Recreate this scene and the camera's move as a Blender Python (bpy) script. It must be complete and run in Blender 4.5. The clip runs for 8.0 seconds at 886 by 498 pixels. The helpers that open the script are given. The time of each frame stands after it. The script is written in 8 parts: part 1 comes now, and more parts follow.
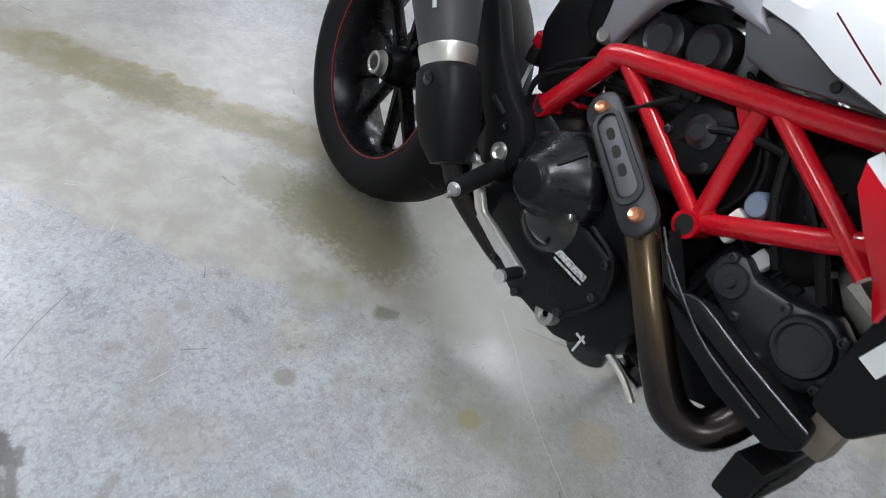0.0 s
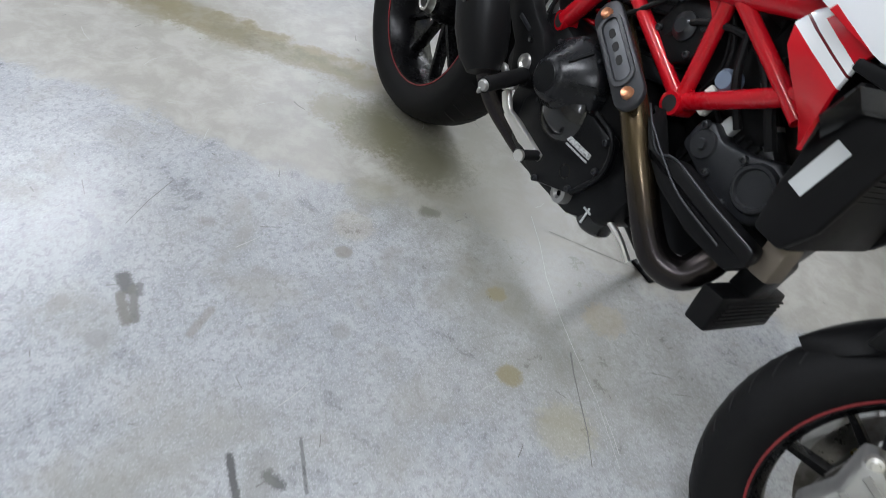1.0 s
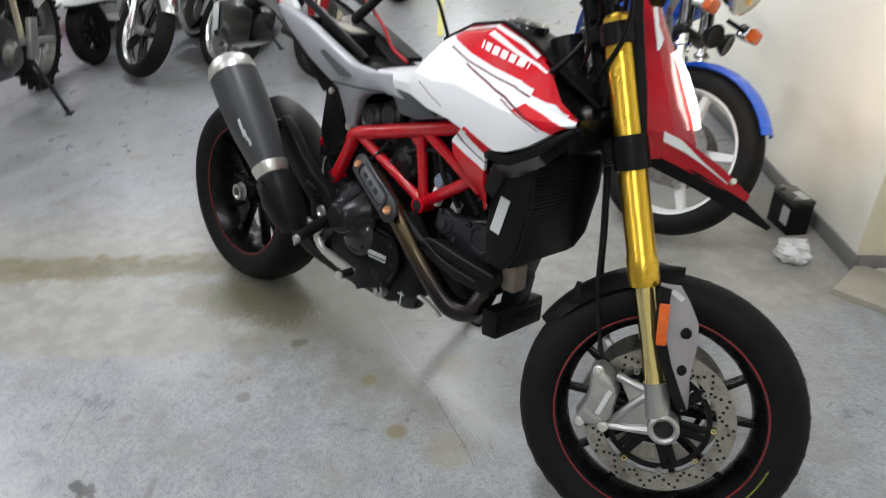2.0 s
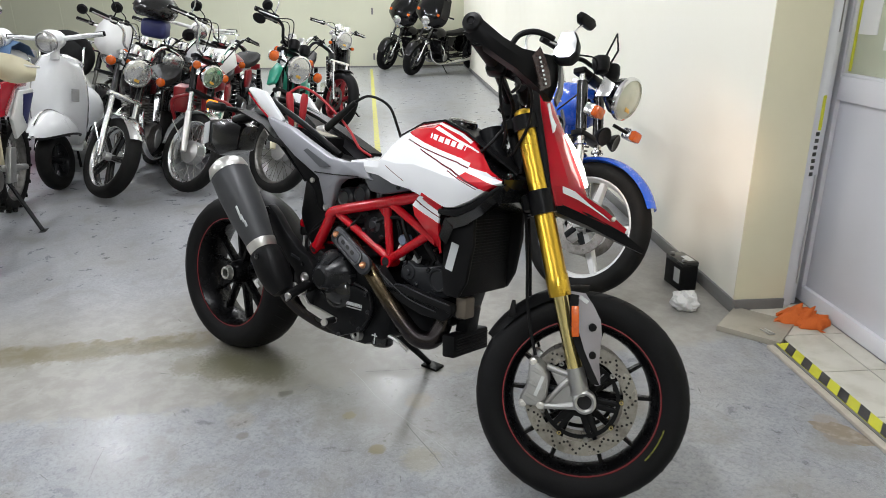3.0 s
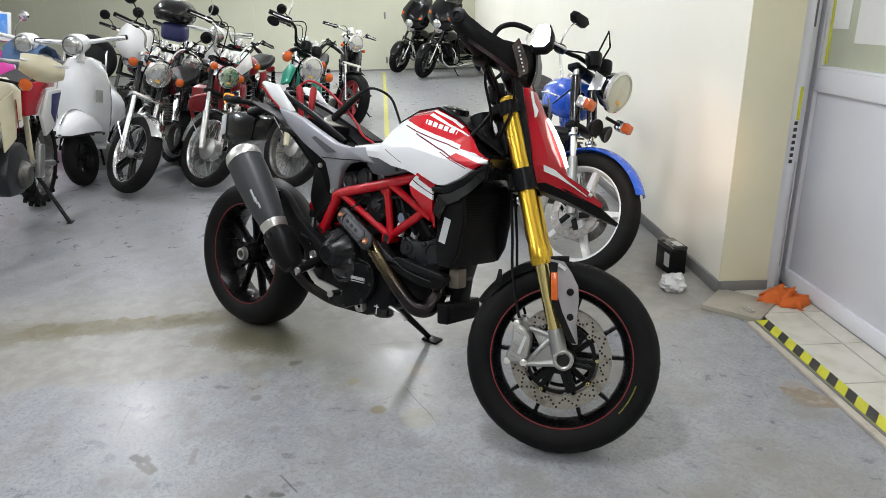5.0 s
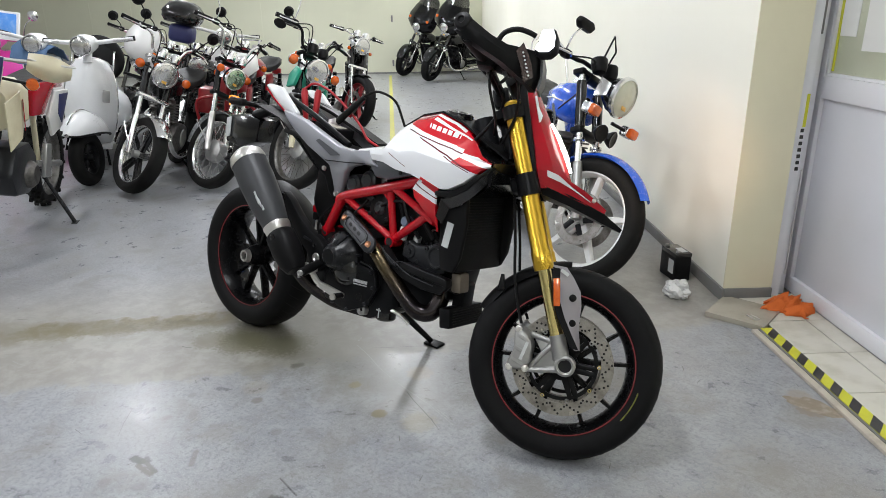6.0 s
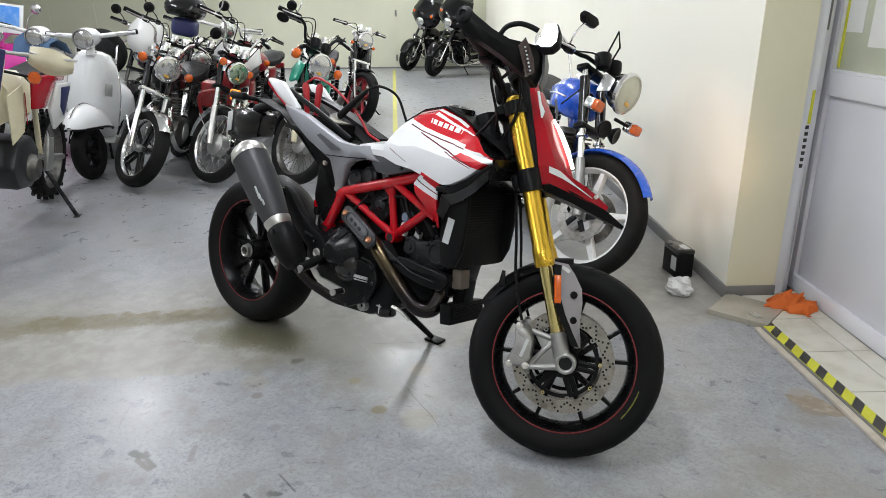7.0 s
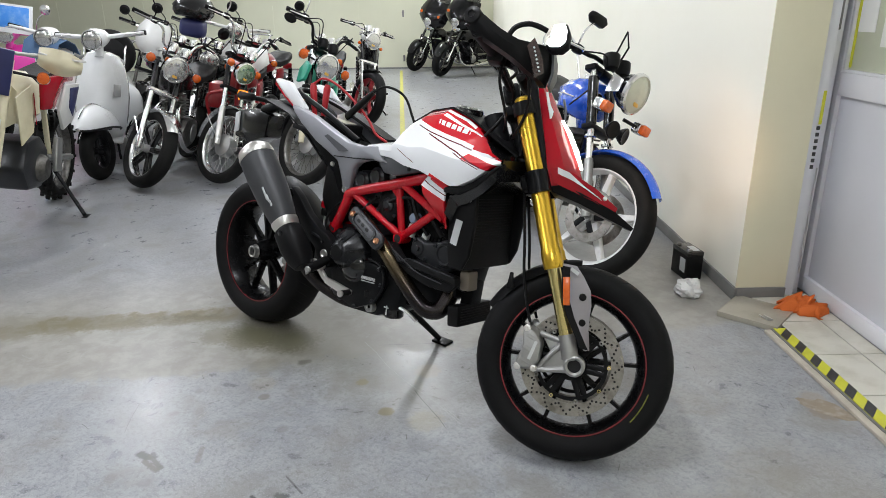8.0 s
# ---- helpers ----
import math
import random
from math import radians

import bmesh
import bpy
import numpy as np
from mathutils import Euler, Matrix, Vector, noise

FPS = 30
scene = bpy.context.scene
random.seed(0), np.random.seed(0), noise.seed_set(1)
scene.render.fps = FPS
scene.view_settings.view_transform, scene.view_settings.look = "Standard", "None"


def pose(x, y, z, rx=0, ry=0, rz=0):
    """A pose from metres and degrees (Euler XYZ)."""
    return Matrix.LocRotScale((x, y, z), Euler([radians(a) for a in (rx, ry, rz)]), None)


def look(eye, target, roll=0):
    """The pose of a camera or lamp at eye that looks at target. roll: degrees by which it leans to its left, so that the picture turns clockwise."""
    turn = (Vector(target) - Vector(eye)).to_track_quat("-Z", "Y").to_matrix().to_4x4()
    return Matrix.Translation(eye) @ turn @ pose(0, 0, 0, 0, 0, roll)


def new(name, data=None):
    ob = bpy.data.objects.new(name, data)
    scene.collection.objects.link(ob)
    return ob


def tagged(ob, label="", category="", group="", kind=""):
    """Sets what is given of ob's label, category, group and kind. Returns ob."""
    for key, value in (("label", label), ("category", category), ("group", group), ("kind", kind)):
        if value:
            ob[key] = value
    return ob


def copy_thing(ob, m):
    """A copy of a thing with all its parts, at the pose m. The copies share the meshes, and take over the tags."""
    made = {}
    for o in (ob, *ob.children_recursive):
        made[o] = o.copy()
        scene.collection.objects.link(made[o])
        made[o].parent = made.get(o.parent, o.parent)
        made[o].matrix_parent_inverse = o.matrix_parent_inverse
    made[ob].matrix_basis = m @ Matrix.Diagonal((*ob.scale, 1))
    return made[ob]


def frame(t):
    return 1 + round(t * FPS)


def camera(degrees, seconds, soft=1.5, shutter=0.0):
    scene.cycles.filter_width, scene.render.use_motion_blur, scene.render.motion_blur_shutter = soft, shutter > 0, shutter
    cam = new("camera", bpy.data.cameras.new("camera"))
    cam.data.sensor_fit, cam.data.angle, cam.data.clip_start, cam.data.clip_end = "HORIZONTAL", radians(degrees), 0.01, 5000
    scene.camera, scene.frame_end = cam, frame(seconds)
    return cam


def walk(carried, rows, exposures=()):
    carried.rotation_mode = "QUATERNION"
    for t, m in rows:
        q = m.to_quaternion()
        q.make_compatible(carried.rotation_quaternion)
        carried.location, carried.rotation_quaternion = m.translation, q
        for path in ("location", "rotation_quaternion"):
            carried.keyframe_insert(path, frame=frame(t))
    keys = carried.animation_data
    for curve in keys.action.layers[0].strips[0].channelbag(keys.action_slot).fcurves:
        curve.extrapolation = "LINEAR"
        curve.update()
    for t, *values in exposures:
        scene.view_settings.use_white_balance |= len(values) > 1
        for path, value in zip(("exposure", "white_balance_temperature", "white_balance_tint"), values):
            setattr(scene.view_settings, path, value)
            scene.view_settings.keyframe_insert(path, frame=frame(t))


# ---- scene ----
cam = camera(66.7, 8.0, soft=0.85, shutter=0.3)
PATH = [
    (0, (1.174, -0.726, 1.016), (0.004, 0.28, -0.256), 19.7),
    (0.5, (1.311, -0.762, 1.028), (0.091, 0.157, -0.263), 17.7),
    (1, (1.471, -0.82, 1.029), (0.243, 0.032, -0.3), 17.0),
    (1.5, (1.711, -0.865, 1.139), (0.461, 0.047, -0.128), 5.2),
    (2, (1.871, -0.963, 1.284), (0.631, 0.24, 0.275), -0.1),
    (2.2, (1.93, -1.072, 1.295), (0.691, 0.218, 0.401), -0.9),
    (3.3, (2.241, -1.443, 1.301), (1.037, 0.01, 0.638), -0.6),
    (3.5, (2.275, -1.468, 1.295), (1.036, -0.039, 0.645), -1.3),
    (4, (2.326, -1.522, 1.287), (1.085, -0.098, 0.63), -1.7),
    (4.5, (2.354, -1.516, 1.279), (1.122, -0.091, 0.607), -1.5),
    (6, (2.358, -1.502, 1.281), (1.108, -0.087, 0.621), -0.8),
    (6.5, (2.356, -1.494, 1.278), (1.115, -0.079, 0.602), -0.6),
    (7, (2.356, -1.488, 1.279), (1.102, -0.083, 0.606), -0.6),
    (7.5, (2.348, -1.483, 1.279), (1.088, -0.083, 0.604), -0.6),
    (8, (2.346, -1.482, 1.279), (1.077, -0.09, 0.607), -0.7),
]
walk(cam, [(t, look(eye, target, roll)) for t, eye, target, roll in PATH],
     exposures=[(0, 0.31, 6250, 10), (0.5, 0.37, 6250, 10), (1, 0.25, 6250, 10), (1.5, 0.04, 6350, 10), (2.2, 0.02, 6500, 10), (8, -0.04, 6450, 10)])

# ---- light: rows of fluorescent tubes under the ceiling of a closed garage ----
ROOM = pose(0, 0, 0, 0, 0, 43.0)
CEILING = 2.75
TUBE_WATTS = 19.5
world = bpy.data.worlds.new("world")
world.use_nodes = True
world.node_tree.nodes["Background"].inputs[0].default_value = (0.8, 0.86, 1.0, 1)
world.node_tree.nodes["Background"].inputs[1].default_value = 0.02
scene.world = world
# tubes over the row, far end and door are strengthened to lift those surfaces
TUBE_ROWS = [(0.45, -3.4), (0.45, -0.8), (0.45, 1.8), (0.45, 4.6), (0.45, 8.0), (0.45, 11.4),
             (-2.3, -2.0), (-3.0, 0.9), (-2.3, 3.4), (-2.3, 7.0), (-2.3, 11.0), (-5.6, 1.5), (-3.6, 9.2)]
for tube_x, tube_y in TUBE_ROWS:
    for turn in (-42, 42):
        tube_light = bpy.data.lights.new("tube_light", "AREA")
        tube_light.shape, tube_light.size, tube_light.size_y = "RECTANGLE", 0.06, 1.2
        tube_light.energy, tube_light.color = TUBE_WATTS * (2.3 if tube_y in (7.0, 9.2) else 1.35 if tube_y >= 4.6 else 1.12 if tube_x < -2 else 1.12 if tube_y == -0.8 else 1.0), (0.935, 0.955, 1.0)
        new("tube_light", tube_light).matrix_world = ROOM @ pose(tube_x - 0.001 * turn, tube_y, CEILING - 0.10, 0, turn, 0)

# added orange spot beside the lit headlight, turned aside to make the wall's glow
beam = bpy.data.lights.new("wall_glow_spot", "SPOT")
beam.energy, beam.color, beam.spot_size, beam.spot_blend, beam.shadow_soft_size = 34.0, (1.0, 0.62, 0.36), radians(40), 1.0, 0.04
new("wall_glow_spot", beam).matrix_world = look((1.375, 0.335, 0.87), (1.05, 1.92, 0.55))

# ---- materials ----
def math_node(nt, op, a, b=None, clamp=False):
    n = nt.nodes.new("ShaderNodeMath")
    n.operation, n.use_clamp = op, clamp
    for i, v in enumerate((a, b)):
        if v is None:
            continue
        if isinstance(v, (int, float)):
            n.inputs[i].default_value = v
        else:
            nt.links.new(v, n.inputs[i])
    return n.outputs[0]


def mix_node(nt, fac, a, b):
    n = nt.nodes.new("ShaderNodeMix")
    n.data_type = "RGBA"
    for key, v in ((0, fac), (6, a), (7, b)):
        if isinstance(v, (int, float)):
            n.inputs[key].default_value = v
        elif isinstance(v, tuple):
            n.inputs[key].default_value = (*v, 1)
        else:
            nt.links.new(v, n.inputs[key])
    return n.outputs[2]


def ramp_node(nt, v, lo, hi):
    n = nt.nodes.new("ShaderNodeMapRange")
    n.interpolation_type = "SMOOTHSTEP"
    n.inputs[1].default_value, n.inputs[2].default_value = lo, hi
    nt.links.new(v, n.inputs[0])
    return n.outputs[0]


def noise_node(nt, vec, scale, detail=4.0, rough=0.55, distort=0.0):
    n = nt.nodes.new("ShaderNodeTexNoise")
    n.inputs["Scale"].default_value, n.inputs["Detail"].default_value = scale, detail
    n.inputs["Roughness"].default_value, n.inputs["Distortion"].default_value = rough, distort
    nt.links.new(vec, n.inputs["Vector"])
    return n.outputs[0]


def bump_node(nt, height, strength, distance):
    n = nt.nodes.new("ShaderNodeBump")
    n.inputs["Strength"].default_value, n.inputs["Distance"].default_value = strength, distance
    nt.links.new(height, n.inputs["Height"])
    return n.outputs[0]


def base_mat(name):
    m = bpy.data.materials.new(name)
    m.use_nodes = True
    nt = m.node_tree
    return m, nt, nt.nodes["Principled BSDF"], nt.nodes.new("ShaderNodeTexCoord").outputs["Object"]


def mat(name, color, rough=0.5, metal=0.0, other=None, spread=0.35, scale=14.0, fine=160.0, bump=0.15, coat=0.0, depth=0.001, **extra):
    """A surface with variation at two scales: a slow drift to another colour, fine grain in gloss and relief."""
    m, nt, p, vec = base_mat(name)
    other = other or tuple(c * 0.72 for c in color)
    slow = noise_node(nt, vec, scale, 5.0, 0.6)
    grain = noise_node(nt, vec, fine, 3.0, 0.6)
    fac = math_node(nt, "MULTIPLY", ramp_node(nt, slow, 0.42, 0.72), spread)
    nt.links.new(mix_node(nt, fac, color, other), p.inputs["Base Color"])
    r = math_node(nt, "ADD", math_node(nt, "MULTIPLY", slow, 0.22), math_node(nt, "MULTIPLY", grain, 0.1))
    nt.links.new(math_node(nt, "ADD", r, rough - 0.16, True), p.inputs["Roughness"])
    p.inputs["Metallic"].default_value = metal
    p.inputs["Coat Weight"].default_value = coat
    p.inputs["Coat Roughness"].default_value = 0.06
    if bump:
        nt.links.new(bump_node(nt, grain, bump, depth), p.inputs["Normal"])
    for key, v in extra.items():
        p.inputs[key.replace("_", " ")].default_value = v
    return m


def glow(name, color, strength, base=(0.6, 0.6, 0.6)):
    m, nt, p, vec = base_mat(name)
    p.inputs["Base Color"].default_value = (*base, 1)
    p.inputs["Emission Color"].default_value = (*color, 1)
    p.inputs["Emission Strength"].default_value = strength
    p.inputs["Roughness"].default_value = 0.25
    return m


def glass(name, color, rough=0.05):
    m, nt, p, vec = base_mat(name)
    p.inputs["Base Color"].default_value = (*color, 1)
    p.inputs["Transmission Weight"].default_value = 1.0
    p.inputs["Roughness"].default_value = rough
    p.inputs["IOR"].default_value = 1.45
    return m


RED = mat("red_paint", (0.38, 0.004, 0.014), 0.2, 0, (0.34, 0.003, 0.012), bump=0.01, coat=0.5, Specular_IOR_Level=0.1, Coat_Roughness=0.035)
FRAME_RED = mat("frame_red", (0.47, 0.004, 0.012), 0.26, 0, (0.42, 0.003, 0.010), bump=0.0, coat=0.75, Specular_IOR_Level=0.12, Coat_Roughness=0.03)
WHITE = mat("white_paint", (0.68, 0.69, 0.705), 0.3, 0, (0.62, 0.63, 0.645), bump=0.02, coat=0.6)
GREY_PLASTIC = mat("grey_plastic", (0.065, 0.068, 0.076), 0.42, 0, (0.05, 0.052, 0.058), fine=420, bump=0.2)
BLACK_PLASTIC = mat("black_plastic", (0.0068, 0.0068, 0.0072), 0.42, 0, (0.010, 0.010, 0.0106), fine=420, bump=0.25, Specular_IOR_Level=0.12)
BLACK_GLOSS = mat("black_gloss", (0.006, 0.006, 0.0065), 0.18, 0, (0.0114, 0.0114, 0.0123), bump=0.04, coat=0.3, Specular_IOR_Level=0.45)
BLACK_CAST = mat("black_cast_metal", (0.008, 0.0083, 0.009), 0.32, 0.2, (0.0160, 0.0165, 0.018), fine=260, bump=0.3, Specular_IOR_Level=0.14)
GREY_CAST = mat("grey_cast_metal", (0.026, 0.0275, 0.031), 0.34, 0.35, (0.022, 0.023, 0.026), fine=240, bump=0.25)
ALLOY = mat("grey_alloy", (0.38, 0.38, 0.37), 0.40, 0.75, (0.24, 0.24, 0.23), fine=240, bump=0.2)
SILVER = mat("silver_metal", (0.72, 0.71, 0.68), 0.34, 0.9, (0.52, 0.5, 0.47), fine=300, bump=0.12)
CHROME = mat("chrome", (0.80, 0.80, 0.80), 0.2, 1.0, (0.6, 0.6, 0.6), bump=0.03)
RUBBER = mat("tyre_rubber", (0.0062, 0.0062, 0.0066), 0.6, 0, (0.014, 0.014, 0.0147), scale=9, fine=180, bump=0.4, Specular_IOR_Level=0.13)
RUBBER_DUSTY = mat("dusty_rubber", (0.009, 0.0088, 0.0085), 0.66, 0, (0.020, 0.019, 0.017), Specular_IOR_Level=0.15, spread=0.6, scale=10, fine=120, bump=0.5)
RIM_BLACK = mat("rim_black", (0.005, 0.005, 0.0055), 0.27, 0.05, (0.009, 0.009, 0.010), bump=0.06, Specular_IOR_Level=0.16)
STRIPE_RED = mat("rim_stripe_red", (0.19, 0.010, 0.014), 0.4, 0, bump=0.02)
GOLD = mat("gold_anodised", (0.72, 0.46, 0.055), 0.3, 1.0, (0.62, 0.37, 0.03), scale=5, fine=380, bump=0.06)
GOLD_SLIDER = mat("gold_slider", (0.78, 0.66, 0.30), 0.2, 1.0, (0.66, 0.52, 0.2), scale=5, bump=0.03)
DISC_STEEL = mat("brushed_disc_steel", (0.34, 0.325, 0.305), 0.30, 0.95, (0.17, 0.155, 0.14), spread=0.9, scale=26, fine=420, bump=0.2)
HOLE = mat("dark_hole", (0.006, 0.006, 0.006), 0.8, bump=0)
GUARD_GREY = mat("mauve_grey_paint", (0.30, 0.285, 0.31), 0.36, 0.35, (0.25, 0.235, 0.26), bump=0.04, coat=0.3)
AMBER = mat("amber_lens", (0.66, 0.115, 0.008), 0.22, 0, (0.48, 0.065, 0.005), spread=0.7, scale=70, fine=260, bump=0.35, coat=0.5)
AMBER_DIM = glow("glowing_amber_edge", (1.0, 0.33, 0.03), 0.9, (0.7, 0.2, 0.02))
LAMP_LIT = glow("lit_headlight", (1.0, 0.93, 0.82), 6.0, (0.9, 0.9, 0.88))
TUBE_GLOW = glow("tube_diffuser", (0.94, 0.97, 1.0), 5.0, (0.8, 0.8, 0.8))
MIRROR = mat("mirror_glass", (0.60, 0.61, 0.62), 0.10, 1.0, bump=0)
SMOKED = glass("smoked_screen", (0.10, 0.10, 0.105), 0.08)
PLASTER_PLATE = mat("off_white_plastic", (0.70, 0.69, 0.64), 0.45, 0, (0.6, 0.58, 0.52), bump=0.1)
STICKER = mat("pale_sticker", (0.52, 0.54, 0.54), 0.4, 0, (0.52, 0.55, 0.56), scale=60, bump=0.02)
COPPER = mat("copper_bolt", (0.72, 0.36, 0.20), 0.34, 0.9, bump=0.05)
BLUE_PAINT = mat("blue_paint", (0.015, 0.10, 0.62), 0.26, 0, (0.01, 0.075, 0.5), bump=0.02, coat=0.8)
RADIATOR = mat("radiator_core", (0.006, 0.006, 0.006), 0.55, 0.2, fine=600, bump=0.6, Specular_IOR_Level=0.22)


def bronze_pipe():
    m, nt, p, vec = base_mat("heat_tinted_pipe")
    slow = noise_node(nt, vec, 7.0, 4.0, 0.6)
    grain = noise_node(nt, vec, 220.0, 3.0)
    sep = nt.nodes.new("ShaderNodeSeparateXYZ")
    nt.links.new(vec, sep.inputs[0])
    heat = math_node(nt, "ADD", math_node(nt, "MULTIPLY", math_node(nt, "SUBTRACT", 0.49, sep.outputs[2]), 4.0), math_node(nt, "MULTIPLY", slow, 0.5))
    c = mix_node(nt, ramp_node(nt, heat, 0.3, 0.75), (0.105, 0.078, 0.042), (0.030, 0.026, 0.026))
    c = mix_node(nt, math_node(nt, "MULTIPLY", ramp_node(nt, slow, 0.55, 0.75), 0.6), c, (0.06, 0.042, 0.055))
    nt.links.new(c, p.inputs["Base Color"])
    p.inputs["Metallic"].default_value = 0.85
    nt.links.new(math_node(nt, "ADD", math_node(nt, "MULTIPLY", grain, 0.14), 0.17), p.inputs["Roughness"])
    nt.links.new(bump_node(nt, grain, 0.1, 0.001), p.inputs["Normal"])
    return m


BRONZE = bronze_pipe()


# ---- building blocks ----
def part(name, bm, material, parent=None, label="", at=None, smooth=38, kind=""):
    """Links a bmesh as one mesh object; at: a matrix laid on its points."""
    if at is not None:
        bmesh.ops.transform(bm, matrix=at, verts=bm.verts)
    bmesh.ops.recalc_face_normals(bm, faces=bm.faces)
    me = bpy.data.meshes.new(name)
    bm.to_mesh(me)
    bm.free()
    for poly in me.polygons:
        poly.use_smooth = True
    me.set_sharp_from_angle(angle=radians(smooth))
    me.materials.append(material)
    ob = new(name, me)
    ob.parent = parent
    return tagged(ob, label=label, kind=kind)


def thing(name, m, label, category, group="", kind=""):
    ob = new(name)
    ob.empty_display_size = 0.1
    ob.matrix_world = m
    return tagged(ob, label, category, group, kind)


def ring_faces(bm, rings, closed=True, cap=True):
    n = len(rings[0])
    for a, b in zip(rings, rings[1:]):
        for i in range(n if closed else n - 1):
            j = (i + 1) % n
            bm.faces.new((a[i], a[j], b[j], b[i]))
    if cap and closed:
        bm.faces.new(rings[0][::-1])
        bm.faces.new(rings[-1])


def curve_points(pts, n=6):
    """A smooth line through the points."""
    p = [Vector(v) for v in pts]
    p = [p[0] * 2 - p[1]] + p + [p[-1] * 2 - p[-2]]
    out = []
    for i in range(1, len(p) - 2):
        for k in range(n):
            t = k / n
            a, b, c, d = p[i - 1:i + 3]
            out.append(0.5 * (2 * b + (c - a) * t + (2 * a - 5 * b + 4 * c - d) * t * t + (3 * b - a - 3 * c + d) * t ** 3))
    return out + [p[-2]]


def tube(bm, pts, r, seg=10, cap=True):
    p = [Vector(v) for v in pts]
    rs = r if isinstance(r, (list, tuple)) else [r] * len(p)
    if len(rs) != len(p):
        rs = [rs[0] + (rs[-1] - rs[0]) * i / (len(p) - 1) for i in range(len(p))]
    side, rings = None, []
    for i, v in enumerate(p):
        d = (p[min(i + 1, len(p) - 1)] - p[max(i - 1, 0)]).normalized()
        if side is None:
            side = d.orthogonal().normalized()
        side = (side - d * side.dot(d)).normalized()
        up = d.cross(side)
        rings.append([bm.verts.new(v + rs[i] * (math.cos(a) * side + math.sin(a) * up)) for a in [2 * math.pi * k / seg for k in range(seg)]])
    ring_faces(bm, rings, True, cap)
    return bm


def tube_of(pts, r, seg=10, smooth_n=0):
    return tube(bmesh.new(), curve_points(pts, smooth_n) if smooth_n else pts, r, seg)


def lathe(bm, profile, seg=48, m=None, closed=False):
    """Turns a profile of (radius, height) about local Z, then lays m on it."""
    m = m or Matrix()
    rings = [[bm.verts.new(m @ Vector((r * math.cos(a), r * math.sin(a), h))) for r, h in profile] for a in [2 * math.pi * k / seg for k in range(seg)]]
    n = len(profile)
    for k in range(seg):
        a, b = rings[k], rings[(k + 1) % seg]
        for i in range(n if closed else n - 1):
            j = (i + 1) % n
            bm.faces.new((a[i], b[i], b[j], a[j]))
    bmesh.ops.remove_doubles(bm, verts=[v for ring in rings for v in ring], dist=1e-6)
    return bm


def along(p, d):
    """A matrix that puts local Z along d, at p."""
    return Matrix.Translation(p) @ Vector(d).to_track_quat("Z", "Y").to_matrix().to_4x4()


def box(bm, size, m=None, bevel=0.0, segs=2):
    made = bmesh.ops.create_cube(bm, size=1.0)["verts"]
    bmesh.ops.scale(bm, vec=size, verts=made)
    if bevel:
        edges = list({e for v in made for e in v.link_edges})
        res = bmesh.ops.bevel(bm, geom=edges, offset=bevel, segments=segs, affect="EDGES", profile=0.5)
        made = list({v for f in res["faces"] for v in f.verts} | {v for v in made if v.is_valid})
        seen, todo = set(made), list(made)
        while todo:
            v = todo.pop()
            for e in v.link_edges:
                w = e.other_vert(v)
                if w not in seen:
                    seen.add(w)
                    todo.append(w)
        made = list(seen)
    if m is not None:
        bmesh.ops.transform(bm, matrix=m, verts=made)
    return bm


def box_of(size, m=None, bevel=0.0, segs=2):
    return box(bmesh.new(), size, m, bevel, segs)


def prism(bm, outline, y0, y1, bevel=0.0, inset=None):
    """A plate: an outline in x and z, from y0 to y1; inset shifts the y1 face's points towards its middle."""
    tmp = bmesh.new()
    a = [tmp.verts.new((x, y0, z)) for x, z in outline]
    cx, cz = sum(p[0] for p in outline) / len(outline), sum(p[1] for p in outline) / len(outline)
    k = inset or 0.0
    b = [tmp.verts.new((x + (cx - x) * k, y1, z + (cz - z) * k)) for x, z in outline]
    ring_faces(tmp, [a, b])
    bmesh.ops.recalc_face_normals(tmp, faces=tmp.faces)
    if bevel:
        bmesh.ops.bevel(tmp, geom=tmp.edges[:], offset=bevel, segments=2, affect="EDGES", profile=0.5)
    me = bpy.data.meshes.new("tmp")
    tmp.to_mesh(me)
    tmp.free()
    bm.from_mesh(me)
    bpy.data.meshes.remove(me)
    return bm


def prism_of(outline, y0, y1, bevel=0.0, inset=None):
    return prism(bmesh.new(), outline, y0, y1, bevel, inset)


def loft(bm, sections, closed=True, cap=True):
    ring_faces(bm, [[bm.verts.new(p) for p in s] for s in sections], closed, cap)
    return bm


def sheet(rows, thick):
    """A curved panel through rows of points, with thickness."""
    bm = bmesh.new()
    loft(bm, rows, False, False)
    bmesh.ops.recalc_face_normals(bm, faces=bm.faces)
    bmesh.ops.solidify(bm, geom=bm.faces[:], thickness=thick)
    return bm


def arc_sheet(c, r, a0, a1, half, n=20, crown=0.02, thick=0.004, taper=0.0):
    """A mudguard: an arc about the y axis through c, from a0 to a1 degrees."""
    rows = []
    for i in range(n + 1):
        a = radians(a0 + (a1 - a0) * i / n)
        e = 1 - taper * abs(2 * i / n - 1) ** 3
        row = []
        for k in range(-4, 5):
            u = k / 4
            rr = r - crown * u * u
            row.append((c[0] + rr * math.cos(a), c[1] + half * e * u, c[2] + rr * math.sin(a)))
        rows.append(row)
    return sheet(rows, thick)


SIDEWAYS = Matrix.Rotation(radians(90), 4, "X")  # local Z to -Y


def wheel_at(c):
    return Matrix.Translation(c) @ SIDEWAYS


